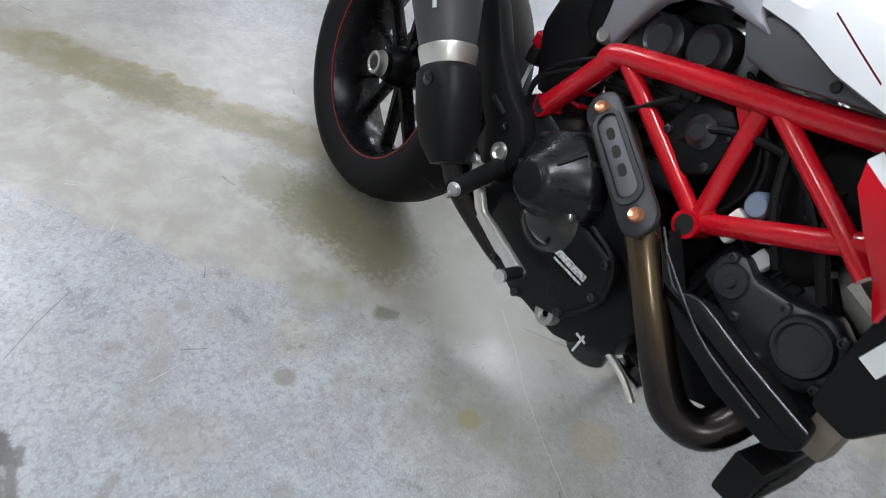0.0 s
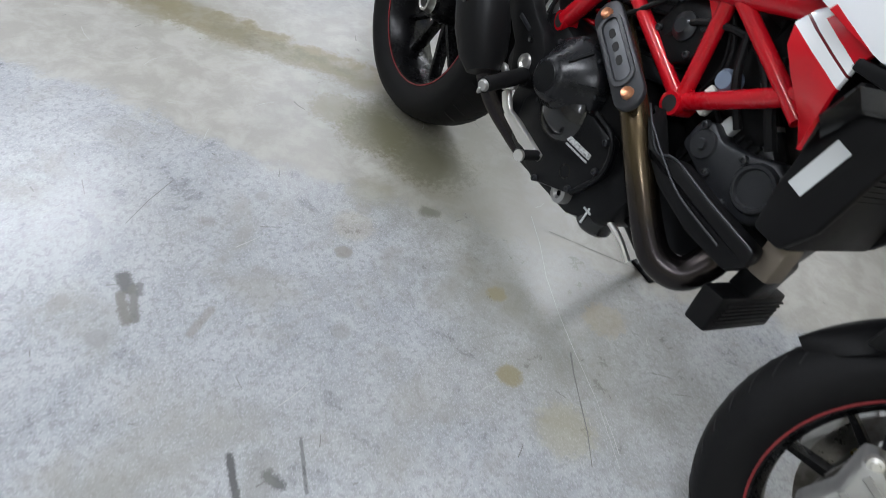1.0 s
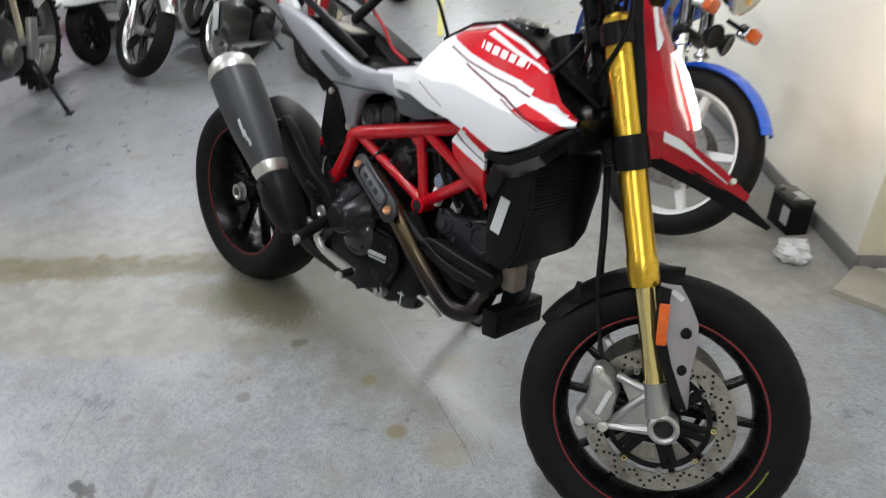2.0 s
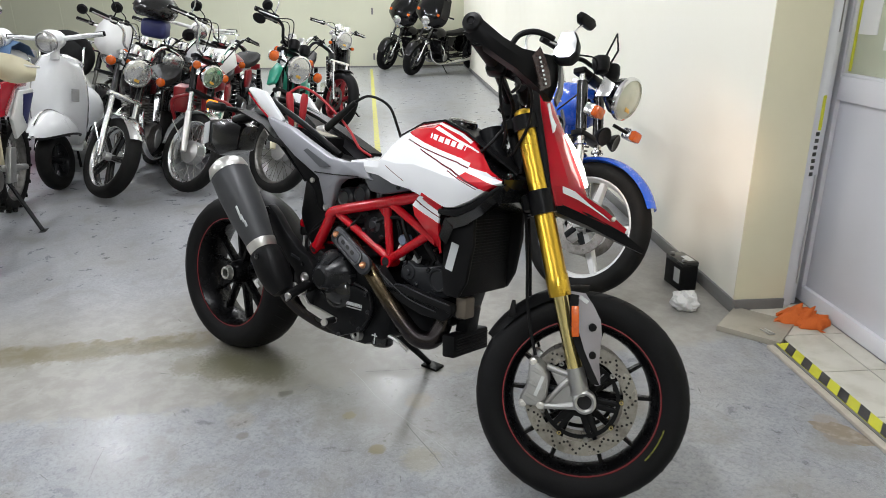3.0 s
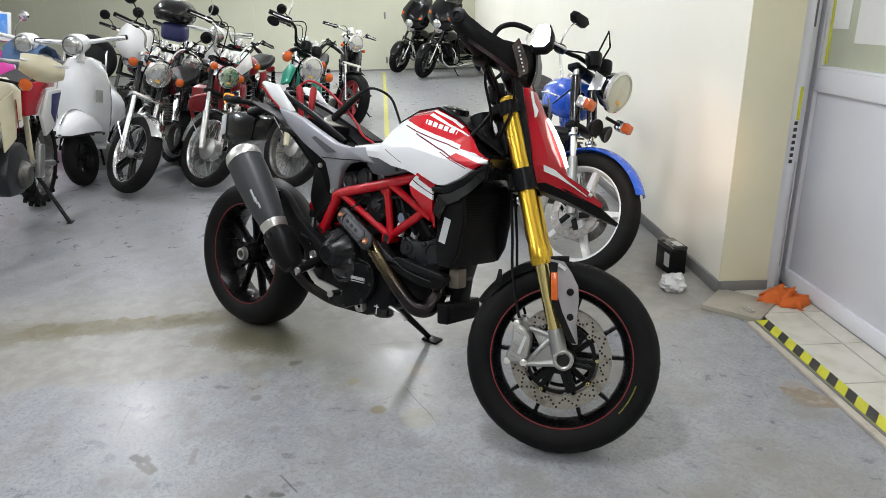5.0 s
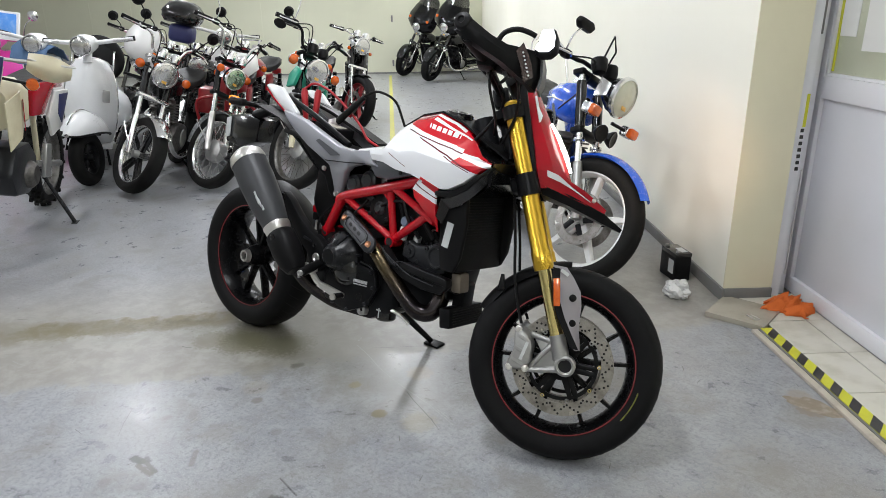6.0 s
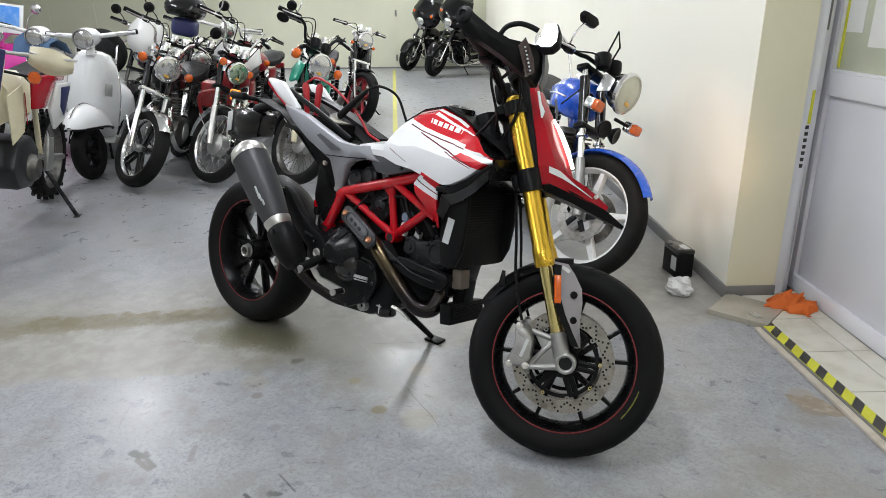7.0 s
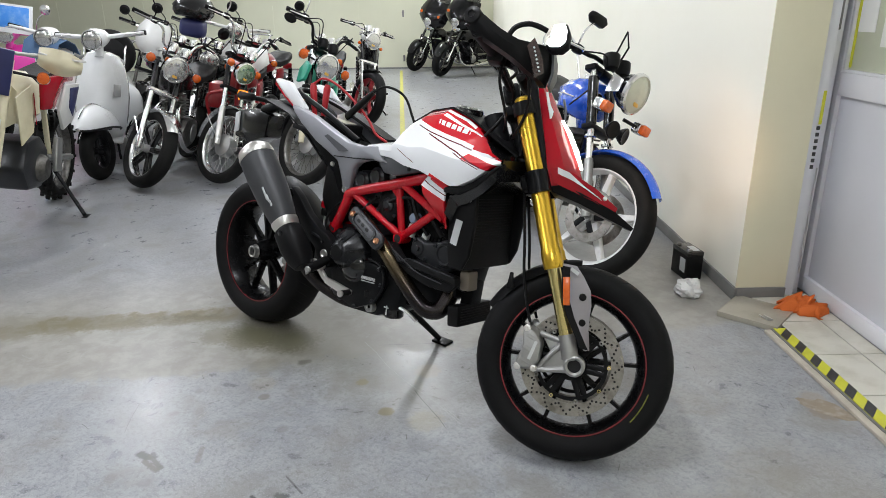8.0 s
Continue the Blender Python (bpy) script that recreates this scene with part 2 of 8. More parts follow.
def tyre_profile(r, rim, half):
    h = r - rim
    return [(rim, -half * 0.78), (rim + 0.16 * h, -half * 0.9), (rim + 0.45 * h, -half), (rim + 0.68 * h, -half * 0.94), (rim + 0.86 * h, -half * 0.7),
            (rim + 0.965 * h, -half * 0.36), (r, 0), (rim + 0.965 * h, half * 0.36), (rim + 0.86 * h, half * 0.7), (rim + 0.68 * h, half * 0.94),
            (rim + 0.45 * h, half), (rim + 0.16 * h, half * 0.9), (rim, half * 0.78), (rim - 0.012, 0)]


def rim_profile(r, half, depth=0.022):
    return [(r, -half), (r - 0.008, -half * 0.98), (r - depth, -half * 0.6), (r - depth - 0.006, 0), (r - depth, half * 0.6), (r - 0.008, half * 0.98), (r, half), (r - 0.012, 0)]


def bar_between(bm, a, b, w, t, side=(0, 1, 0), w2=None):
    """A bar of width w (across side) and thickness t (along side) from a to b."""
    a, b, s = Vector(a), Vector(b), Vector(side)
    d = (b - a).normalized()
    s = (s - d * s.dot(d)).normalized()
    q = d.cross(s)
    rings = []
    for p, ww in ((a, w), (b, w2 or w)):
        c = ww / 2 * 0.72
        rings.append([bm.verts.new(p + q * x + s * y) for x, y in ((-ww / 2, -t * 0.3), (-c, -t / 2), (c, -t / 2), (ww / 2, -t * 0.3), (ww / 2, t * 0.3), (c, t / 2), (-c, t / 2), (-ww / 2, t * 0.3))])
    ring_faces(bm, rings)
    return bm


def mirrored(fn):
    """Calls fn for the right side (-1) and the left side (1)."""
    for s in (-1, 1):
        fn(s)

# ---- the garage ----
def floor_material():
    m, nt, p, vec = base_mat("worn_concrete")
    sep = nt.nodes.new("ShaderNodeSeparateXYZ")
    nt.links.new(vec, sep.inputs[0])
    x, y = sep.outputs[0], sep.outputs[1]
    big = noise_node(nt, vec, 1.6, 6.0, 0.62, 0.3)
    mid = noise_node(nt, vec, 11.0, 6.0, 0.68, 0.3)
    small = noise_node(nt, vec, 70.0, 5.0, 0.72)
    speck = noise_node(nt, vec, 230.0, 3.0, 0.7)
    add = lambda a, b: math_node(nt, "ADD", a, b)
    mul = lambda a, b: math_node(nt, "MULTIPLY", a, b)
    inv = lambda a: math_node(nt, "SUBTRACT", 1.0, a)
    c = mix_node(nt, ramp_node(nt, mid, 0.38, 0.62), (0.272, 0.284, 0.304), (0.342, 0.353, 0.370))
    c = mix_node(nt, mul(ramp_node(nt, small, 0.46, 0.62), 0.68), c, (0.19, 0.194, 0.202))
    c = mix_node(nt, mul(ramp_node(nt, big, 0.44, 0.72), 0.5), c, (0.25, 0.243, 0.222))
    c = mix_node(nt, mul(ramp_node(nt, speck, 0.50, 0.66), 0.58), c, (0.47, 0.485, 0.505))
    patch = noise_node(nt, vec, 4.3, 5.0, 0.65, 0.5)
    c = mix_node(nt, mul(ramp_node(nt, patch, 0.50, 0.68), 0.55), c, (0.222, 0.212, 0.186))
    c = mix_node(nt, mul(ramp_node(nt, noise_node(nt, vec, 19.0, 5.0, 0.7, 0.4), 0.58, 0.72), 0.35), c, (0.195, 0.186, 0.162))
    # the worn beige part behind the motorcycle, with a ragged border
    s = add(add(mul(x, -0.79), mul(y, 0.615)), 0.40)
    ragged = add(s, add(mul(add(big, -0.5), 0.22), add(mul(add(mid, -0.5), 0.20), mul(add(small, -0.5), 0.05))))
    beige = mul(ramp_node(nt, ragged, -0.025, 0.035), inv(ramp_node(nt, s, 0.55, 1.3)))
    worn = mix_node(nt, ramp_node(nt, mid, 0.38, 0.66), (0.275, 0.264, 0.232), (0.355, 0.343, 0.312))
    c = mix_node(nt, mul(beige, 0.9), c, worn)
    # olive stain under and round the motorcycle, deepened to paint in its shadow
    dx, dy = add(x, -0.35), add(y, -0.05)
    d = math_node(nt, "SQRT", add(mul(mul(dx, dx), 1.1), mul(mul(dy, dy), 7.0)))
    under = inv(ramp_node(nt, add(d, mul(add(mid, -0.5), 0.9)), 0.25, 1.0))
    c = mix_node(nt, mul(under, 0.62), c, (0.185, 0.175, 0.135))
    # the brown trail from the rear wheel
    fray = add(mul(add(mid, -0.5), 0.20), add(mul(add(small, -0.5), 0.07), mul(add(patch, -0.5), 0.16)))
    across = math_node(nt, "ABSOLUTE", add(add(add(mul(x, 0.80), mul(y, -0.60)), 0.135), fray))
    span = add(mul(x, -0.60), mul(y, -0.80))
    trail = mul(mul(inv(ramp_node(nt, across, 0.045, 0.10)), ramp_node(nt, span, 0.0, 0.2)), inv(ramp_node(nt, span, 0.9, 1.6)))
    c = mix_node(nt, mul(trail, add(mul(ramp_node(nt, mid, 0.36, 0.58), 0.5), 0.42)), c, (0.172, 0.148, 0.078))
    core = mul(mul(inv(ramp_node(nt, add(across, mul(add(small, -0.5), 0.1)), 0.01, 0.06)), ramp_node(nt, span, 0.18, 0.3)), inv(ramp_node(nt, span, 0.55, 0.85)))
    c = mix_node(nt, mul(core, mul(ramp_node(nt, noise_node(nt, vec, 16.0, 5.0, 0.7), 0.42, 0.6), 0.7)), c, (0.105, 0.092, 0.045))
    # single spots
    for sx, sy, sr, amount, col in ((0.676, -0.095, 0.022, 0.6, (0.2, 0.17, 0.085)), (0.88, -0.169, 0.026, 0.65, (0.2, 0.17, 0.085)),
                                    (0.489, -0.389, 0.02, 0.6, (0.18, 0.17, 0.14)), (0.391, -0.15, 0.022, 0.45, (0.17, 0.165, 0.14)),
                                    (0.41, -0.34, 0.05, 0.22, (0.32, 0.27, 0.17)), (0.80, 0.12, 0.05, 0.35, (0.26, 0.2, 0.1)),
                                    (1.02, -0.12, 0.06, 0.3, (0.3, 0.27, 0.17)), (0.36, -0.30, 0.02, 0.4, (0.2, 0.19, 0.16)),
                                    (0.70, -0.46, 0.02, 0.35, (0.2, 0.2, 0.18)), (0.28, -0.52, 0.016, 0.4, (0.2, 0.2, 0.18)),
                                    (1.985, 0.80, 0.055, 0.75, (0.24, 0.20, 0.155)), (1.93, 0.86, 0.04, 0.6, (0.3, 0.26, 0.21)),
                                    (0.62, -0.88, 0.02, 0.5, (0.2, 0.2, 0.2)), (1.35, 0.55, 0.10, 0.2, (0.3, 0.26, 0.2)), (0.06, -0.17, 0.10, 0.55, (0.13, 0.12, 0.062)), (-0.06, -0.24, 0.08, 0.45, (0.15, 0.138, 0.07)), (0.2, -0.1, 0.09, 0.4, (0.15, 0.14, 0.085)), (0.30, -0.26, 0.06, 0.3, (0.17, 0.16, 0.10)), (1.22, -0.62, 0.05, 0.3, (0.2, 0.19, 0.16)), (1.42, -0.40, 0.06, 0.3, (0.22, 0.2, 0.15)), (1.95, -0.05, 0.22, 0.22, (0.25, 0.222, 0.178)), (2.1, 0.3, 0.26, 0.22, (0.25, 0.222, 0.178)), (1.75, -0.40, 0.2, 0.2, (0.25, 0.225, 0.185))):
        ex, ey = add(x, -sx), add(y, -sy)
        e = math_node(nt, "SQRT", add(mul(ex, ex), mul(ey, ey)))
        e = add(e, mul(add(small, -0.5), sr * 1.5))
        c = mix_node(nt, mul(inv(ramp_node(nt, e, sr * 0.75, sr * 1.2)), min(1.0, amount * 1.2)), c, col)
    # smeared rubber and dirt marks
    for ax, ay, bx, by, w, amount, col in ((0.478, -0.826, 0.515, -0.822, 0.013, 0.95, (0.045, 0.045, 0.045)), (0.512, -0.812, 0.590, -0.818, 0.008, 0.85, (0.09, 0.086, 0.075)), (0.525, -0.835, 0.592, -0.832, 0.009, 0.85, (0.10, 0.092, 0.075)),
                                           (0.505, -0.800, 0.530, -0.803, 0.006, 0.8, (0.08, 0.08, 0.08)), (0.470, -0.80, 0.585, -0.850, 0.030, 0.10, (0.42, 0.42, 0.41)), (0.905, -0.708, 0.990, -0.712, 0.006, 0.85, (0.04, 0.04, 0.04)),
                                           (0.955, -0.658, 0.975, -0.645, 0.010, 0.8, (0.05, 0.05, 0.05)), (0.905, -0.592, 1.0, -0.607, 0.003, 0.7, (0.08, 0.08, 0.08)), (0.930, -0.66, 1.01, -0.69, 0.022, 0.4, (0.15, 0.145, 0.13)),
                                           (0.644, -0.729, 0.595, -0.684, 0.008, 0.5, (0.17, 0.155, 0.125)), (0.53, -0.94, 0.52, -0.935, 0.016, 0.45, (0.17, 0.16, 0.14)), (0.345, -0.655, 0.35, -0.645, 0.014, 0.45, (0.17, 0.16, 0.14)),
                                           (0.39, -0.15, 0.40, -0.13, 0.014, 0.6, (0.10, 0.098, 0.07)), (-0.16, -0.10, -0.50, -0.46, 0.045, 0.4, (0.12, 0.108, 0.055)), (-0.5, -0.46, -0.9, -0.80, 0.06, 0.35, (0.16, 0.142, 0.085)), (0.0, -0.12, 0.22, -0.05, 0.09, 0.5, (0.10, 0.095, 0.05))):
        length = math.hypot(bx - ax, by - ay)
        dx, dy = (bx - ax) / length, (by - ay) / length
        px, py = add(x, -ax), add(y, -ay)
        along_m = add(mul(px, dx), mul(py, dy))
        over = math_node(nt, "MAXIMUM", add(math_node(nt, "ABSOLUTE", add(along_m, -length / 2)), -length / 2), 0.0)
        off = add(mul(px, -dy), mul(py, dx))
        e = add(math_node(nt, "SQRT", add(mul(over, over), mul(off, off))), mul(add(small, -0.5), w * 2.6))
        e = add(e, mul(add(speck, -0.5), w * 1.2))
        c = mix_node(nt, mul(inv(ramp_node(nt, e, w * 0.6, w * 1.5)), amount), c, col)
    # fine scratches
    wave = nt.nodes.new("ShaderNodeTexVoronoi")
    wave.feature = "DISTANCE_TO_EDGE"
    wave.inputs["Scale"].default_value = 2.3
    warp = nt.nodes.new("ShaderNodeMapping")
    warp.inputs["Rotation"].default_value, warp.inputs["Scale"].default_value = (0, 0, 0.7), (1.0, 2.6, 1.0)
    nt.links.new(vec, warp.inputs[0])
    nt.links.new(warp.outputs[0], wave.inputs["Vector"])
    scr = mul(inv(ramp_node(nt, wave.outputs["Distance"], 0.0012, 0.005)), ramp_node(nt, mid, 0.52, 0.66))
    c = mix_node(nt, mul(scr, 0.25), c, (0.2, 0.2, 0.2))
    nt.links.new(c, p.inputs["Base Color"])
    rough = add(mul(mid, 0.22), add(mul(beige, 0.08), mul(patch, 0.1)))
    nt.links.new(add(rough, 0.145), p.inputs["Roughness"])
    p.inputs["Specular IOR Level"].default_value = 0.62
    height = add(mul(small, 0.6), mul(speck, 0.4))
    nt.links.new(bump_node(nt, height, 0.05, 0.002), p.inputs["Normal"])
    return m


CONCRETE = floor_material()
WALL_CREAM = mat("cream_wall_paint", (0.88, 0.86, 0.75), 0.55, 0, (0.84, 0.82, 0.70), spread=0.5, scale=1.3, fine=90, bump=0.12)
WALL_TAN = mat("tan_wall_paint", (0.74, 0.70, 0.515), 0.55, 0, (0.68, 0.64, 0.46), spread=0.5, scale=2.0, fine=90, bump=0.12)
WALL_GREEN = mat("pale_green_panel", (0.63, 0.635, 0.49), 0.5, 0, (0.585, 0.59, 0.455), spread=0.6, scale=0.8, fine=60, bump=0.08)
CEILING_WHITE = mat("ceiling_white", (0.78, 0.78, 0.76), 0.7, 0, (0.7, 0.7, 0.68), scale=1.0, fine=60)
BASE_GREY = mat("baseboard_grey", (0.19, 0.188, 0.182), 0.5, 0, (0.14, 0.138, 0.13), scale=6, bump=0.1)
DOOR_GREY = mat("door_grey_paint", (0.76, 0.76, 0.80), 0.42, 0, (0.70, 0.70, 0.74), spread=0.5, scale=1.6, fine=60, bump=0.06)
DOOR_PANEL = mat("door_panel_grey", (0.66, 0.665, 0.71), 0.4, 0, (0.60, 0.605, 0.645), spread=0.6, scale=1.3, fine=60, bump=0.06)
JAMB = mat("jamb_aluminium", (0.76, 0.765, 0.80), 0.45, 0.0, (0.68, 0.685, 0.71), scale=4, bump=0.06)
TILE = mat("cream_tile", (0.62, 0.60, 0.525), 0.4, 0, (0.48, 0.455, 0.375), spread=0.75, scale=9, fine=120, bump=0.1)
TAPE_YELLOW = mat("tape_yellow", (0.62, 0.62, 0.035), 0.42, 0, (0.5, 0.48, 0.04), spread=0.6, scale=16, bump=0.1)
TAPE_BLACK = mat("tape_black", (0.025, 0.025, 0.025), 0.42, 0, (0.09, 0.088, 0.08), spread=0.6, scale=16, bump=0.1)
LINE_YELLOW = mat("line_yellow", (0.58, 0.55, 0.08), 0.5, 0, (0.40, 0.39, 0.2), spread=0.9, scale=20, bump=0.1)
PAPER = mat("paper", (0.74, 0.74, 0.72), 0.7, 0, (0.68, 0.68, 0.66), scale=5, bump=0.05)
GLASS_GREEN = mat("frosted_green_pane", (0.54, 0.565, 0.43), 0.3, 0, (0.47, 0.50, 0.38), spread=0.7, scale=3.0, bump=0.03, coat=0.5)
WOOD_EDGE = mat("pale_edge", (0.52, 0.47, 0.40), 0.55, 0, (0.38, 0.34, 0.28), spread=0.8, scale=18, bump=0.2)


def room_box(name, x0, x1, y0, y1, z0, z1, material, label="", category="", bevel=0.0, parent=None):
    m = ROOM @ pose((x0 + x1) / 2, (y0 + y1) / 2, (z0 + z1) / 2)
    ob = part(name, box_of((x1 - x0, y1 - y0, z1 - z0), m, bevel), material, parent)
    return tagged(ob, label, category, "", "structure") if label else ob


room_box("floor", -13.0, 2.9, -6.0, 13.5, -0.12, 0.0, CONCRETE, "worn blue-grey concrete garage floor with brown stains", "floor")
room_box("ceiling", -13.0, 2.9, -6.0, 13.5, CEILING, CEILING + 0.12, CEILING_WHITE, "plain white garage ceiling", "ceiling")
room_box("wall_right", 2.078, 2.30, 0.146, 13.27, 0, CEILING, WALL_CREAM, "cream painted wall behind the parked motorcycles", "wall")
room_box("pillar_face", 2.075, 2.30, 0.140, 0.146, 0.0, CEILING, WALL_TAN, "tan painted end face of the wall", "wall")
room_box("wall_far", -13.0, 2.078, 13.27, 13.42, 0, CEILING, WALL_GREEN, "pale green panelled partition at the far end", "wall")
room_box("wall_left", -13.0, -12.85, -6.0, 13.27, 0, CEILING, WALL_CREAM, "plain cream wall", "wall")
room_box("wall_back", -12.85, 2.5, -6.0, -5.85, 0, CEILING, WALL_CREAM, "plain cream wall behind", "wall")
room_box("wall_door_side", 2.42, 2.56, -5.85, -0.78, 0, CEILING, WALL_CREAM, "plain cream wall beside the door", "wall")
room_box("wall_over_door", 2.42, 2.56, -0.78, 0.30, 2.1, CEILING, WALL_CREAM, "plain cream wall above the door", "wall")
base = room_box("baseboard", 2.064, 2.0765, 0.128, 13.26, 0.0, 0.062, BASE_GREY, "dark grey painted skirting along the cream wall", "skirting", 0.003)
room_box("return_board", 2.0775, 2.30, 0.126, 0.1385, 0.0, 0.062, BASE_GREY, "", "", 0.003, base)
# raised panel joints on the far partition
for seam in (-11.4, -10.4, -9.5, -8.5, -7.6, -6.6, -5.7, -4.75, -3.8, -2.85, -1.9, -0.95, -0.45, 0.02, 0.95):
    room_box("partition_batten", seam - 0.012, seam + 0.012, 13.262, 13.2685, 0.02, CEILING, WALL_GREEN, "pale green joint strip on the partition", "trim")
room_box("partition_hinge", 0.035, 0.075, 13.25, 13.2615, 1.12, 1.26, BASE_GREY, "small dark hinge on the partition", "hinge")
room_box("partition_hinge", 0.035, 0.075, 13.25, 13.2615, 0.16, 0.30, BASE_GREY, "small dark hinge on the partition", "hinge")
room_box("far_skirting", -12.8, 2.06, 13.255, 13.2685, 0.0, 0.03, BASE_GREY, "thin dark skirting under the partition", "skirting")

# the sliding door with its jamb
door = thing("door_1", ROOM @ pose(2.42, -0.24, 0), "lavender-grey metal door with a frosted window and taped papers", "door", kind="structure")
def door_box(name, y0, y1, z0, z1, x0, x1, material, label="", bevel=0.002):
    return part(name, box_of((x1 - x0, y1 - y0, z1 - z0), pose((x0 + x1) / 2, (y0 + y1) / 2 + 0.24, (z0 + z1) / 2), bevel), material, door, label)
door_box("stile", 0.205, 0.285, 0.015, 2.08, 0.0, 0.05, DOOR_GREY)
door_box("stile", -0.76, -0.66, 0.015, 2.08, 0.0, 0.05, DOOR_GREY)
door_box("bottom_rail", -0.66, 0.205, 0.015, 0.085, 0.0, 0.05, DOOR_GREY)
door_box("middle_rail", -0.66, 0.205, 0.915, 1.01, 0.0, 0.05, DOOR_GREY)
door_box("top_rail", -0.66, 0.205, 1.95, 2.08, 0.0, 0.05, DOOR_GREY)
door_box("lower_panel", -0.66, 0.205, 0.085, 0.915, 0.018, 0.035, DOOR_PANEL, "recessed grey metal panel")
door_box("window_pane", -0.66, 0.205, 1.01, 1.95, 0.022, 0.028, GLASS_GREEN, "frosted greenish pane")
door_box("window_bead", 0.190, 0.205, 1.01, 1.95, 0.004, 0.022, JAMB)
door_box("window_bead", -0.66, 0.190, 1.01, 1.022, 0.004, 0.022, JAMB)
door_box("paper_sheet", 0.062, 0.172, 1.172, 1.50, 0.019, 0.0215, PAPER, "white paper taped to the pane", 0)
door_box("paper_sheet", -0.34, 0.012, 1.12, 1.60, 0.019, 0.0215, PAPER, "white paper taped to the pane", 0)
door_box("yellow_strip", 0.176, 0.189, 1.03, 1.45, 0.018, 0.0215, TAPE_YELLOW, "strip of yellow tape", 0)
jamb = thing("door_jamb", ROOM @ pose(2.36, 0.30, 0), "aluminium door jamb with a strip of hazard tape", "door frame", kind="structure")
part("jamb_post", box_of((0.046, 0.19, 2.1), pose(-0.035, -0.052, 1.05), 0.003), JAMB, jamb)
part("jamb_lip", box_of((0.05, 0.10, 2.1), pose(0.015, -0.045, 1.05), 0.003), JAMB, jamb)
part("jamb_stop", box_of((0.012, 0.016, 2.1), pose(-0.006, -0.104, 1.05), 0.002), DOOR_GREY, jamb)
part("jamb_seal", box_of((0.006, 0.01, 0.50), pose(0.030, -0.099, 0.35), 0.001), PAPER, jamb, "pale worn sealing strip")
part("yellow_tape", box_of((0.012, 0.004, 0.14), pose(-0.022, -0.148, 0.87), 0), TAPE_YELLOW, jamb, "yellow tape")
for k in range(7):
    part("black_tape", box_of((0.014, 0.005, 0.016), pose(-0.026, -0.1485, 0.785 - k * 0.028), 0.001), TAPE_BLACK, jamb, "black mark of hazard tape")
part("striker", box_of((0.022, 0.012, 0.26), pose(0.010, -0.100, 1.31), 0.003), BASE_GREY, jamb, "grey striker plate")

# ---- fluorescent fittings ----
def ceiling_lamp():
    ob = thing("ceiling_lamp", Matrix(), "white fluorescent tube fitting under the ceiling", "lamp", "ceiling lamps")
    part("housing", box_of((0.2, 1.26, 0.05), pose(0, 0, -0.03), 0.008), CEILING_WHITE, ob)
    part("diffuser", tube_of([(-0.05, -0.58, -0.07), (-0.05, 0.58, -0.07)], 0.013, 10), TUBE_GLOW, ob, "glowing white tube")
    part("diffuser", tube_of([(0.05, -0.58, -0.07), (0.05, 0.58, -0.07)], 0.013, 10), TUBE_GLOW, ob, "glowing white tube")
    return ob
lamp = ceiling_lamp()
for k, (tube_x, tube_y) in enumerate(TUBE_ROWS):
    where = ROOM @ pose(tube_x, tube_y, CEILING)
    if k == 0:
        lamp.matrix_world = where
    else:
        copy_thing(lamp, where)

# ---- floor markings, tiles at the door ----
tape = thing("hazard_tape", ROOM @ pose(2.118, -0.19, 0.0) @ pose(0, 0, 0, 0, 0, 1.0), "yellow and black striped hazard tape on the floor edge", "tape", kind="structure")
part("yellow_band", box_of((0.05, 2.4, 0.002), pose(0.004, -1.2, 0.0165)), TAPE_YELLOW, tape)
for k in range(22):
    bm = bmesh.new()
    y0 = -0.06 - k * 0.108
    loft(bm, [[(-0.021, y0, z), (-0.021, y0 - 0.05, z), (0.029, y0 + 0.004, z), (0.029, y0 + 0.054, z)] for z in (0.0172, 0.0182)])
    part("black_stripe", bm, TAPE_BLACK, tape)
part("sill_edge", box_of((0.028, 2.4, 0.014), pose(-0.0455, -1.2, 0.007), 0.003), WOOD_EDGE, tape, "pale worn edge strip")
part("sill_bed", box_of((0.062, 2.4, 0.0148), pose(0, -1.2, 0.0074)), BASE_GREY, tape)
tiles = thing("door_tiles", ROOM @ pose(2.15, -0.13, 0.0), "cream stone floor tiles inside the threshold", "tiles", kind="structure")
for k in range(9):
    for j in range(2):
        w, x0 = (0.178, 0.0) if j == 0 else (0.085, 0.182)
        part("tile", box_of((w, 0.286, 0.016), pose(x0 + w / 2, 0.15 - k * 0.29, 0.008), 0.0015, 1), TILE, tiles)
part("grout", box_of((0.267, 2.62, 0.013), pose(0.1335, -1.0, 0.0065)), BASE_GREY, tiles)
line = part("floor_line", box_of((0.055, 9.0, 0.002), ROOM @ pose(0.205, 8.2, 0.001, 0, 0, 2.55)), LINE_YELLOW)
tagged(line, "worn yellow line painted on the floor", "floor line", "", "structure")

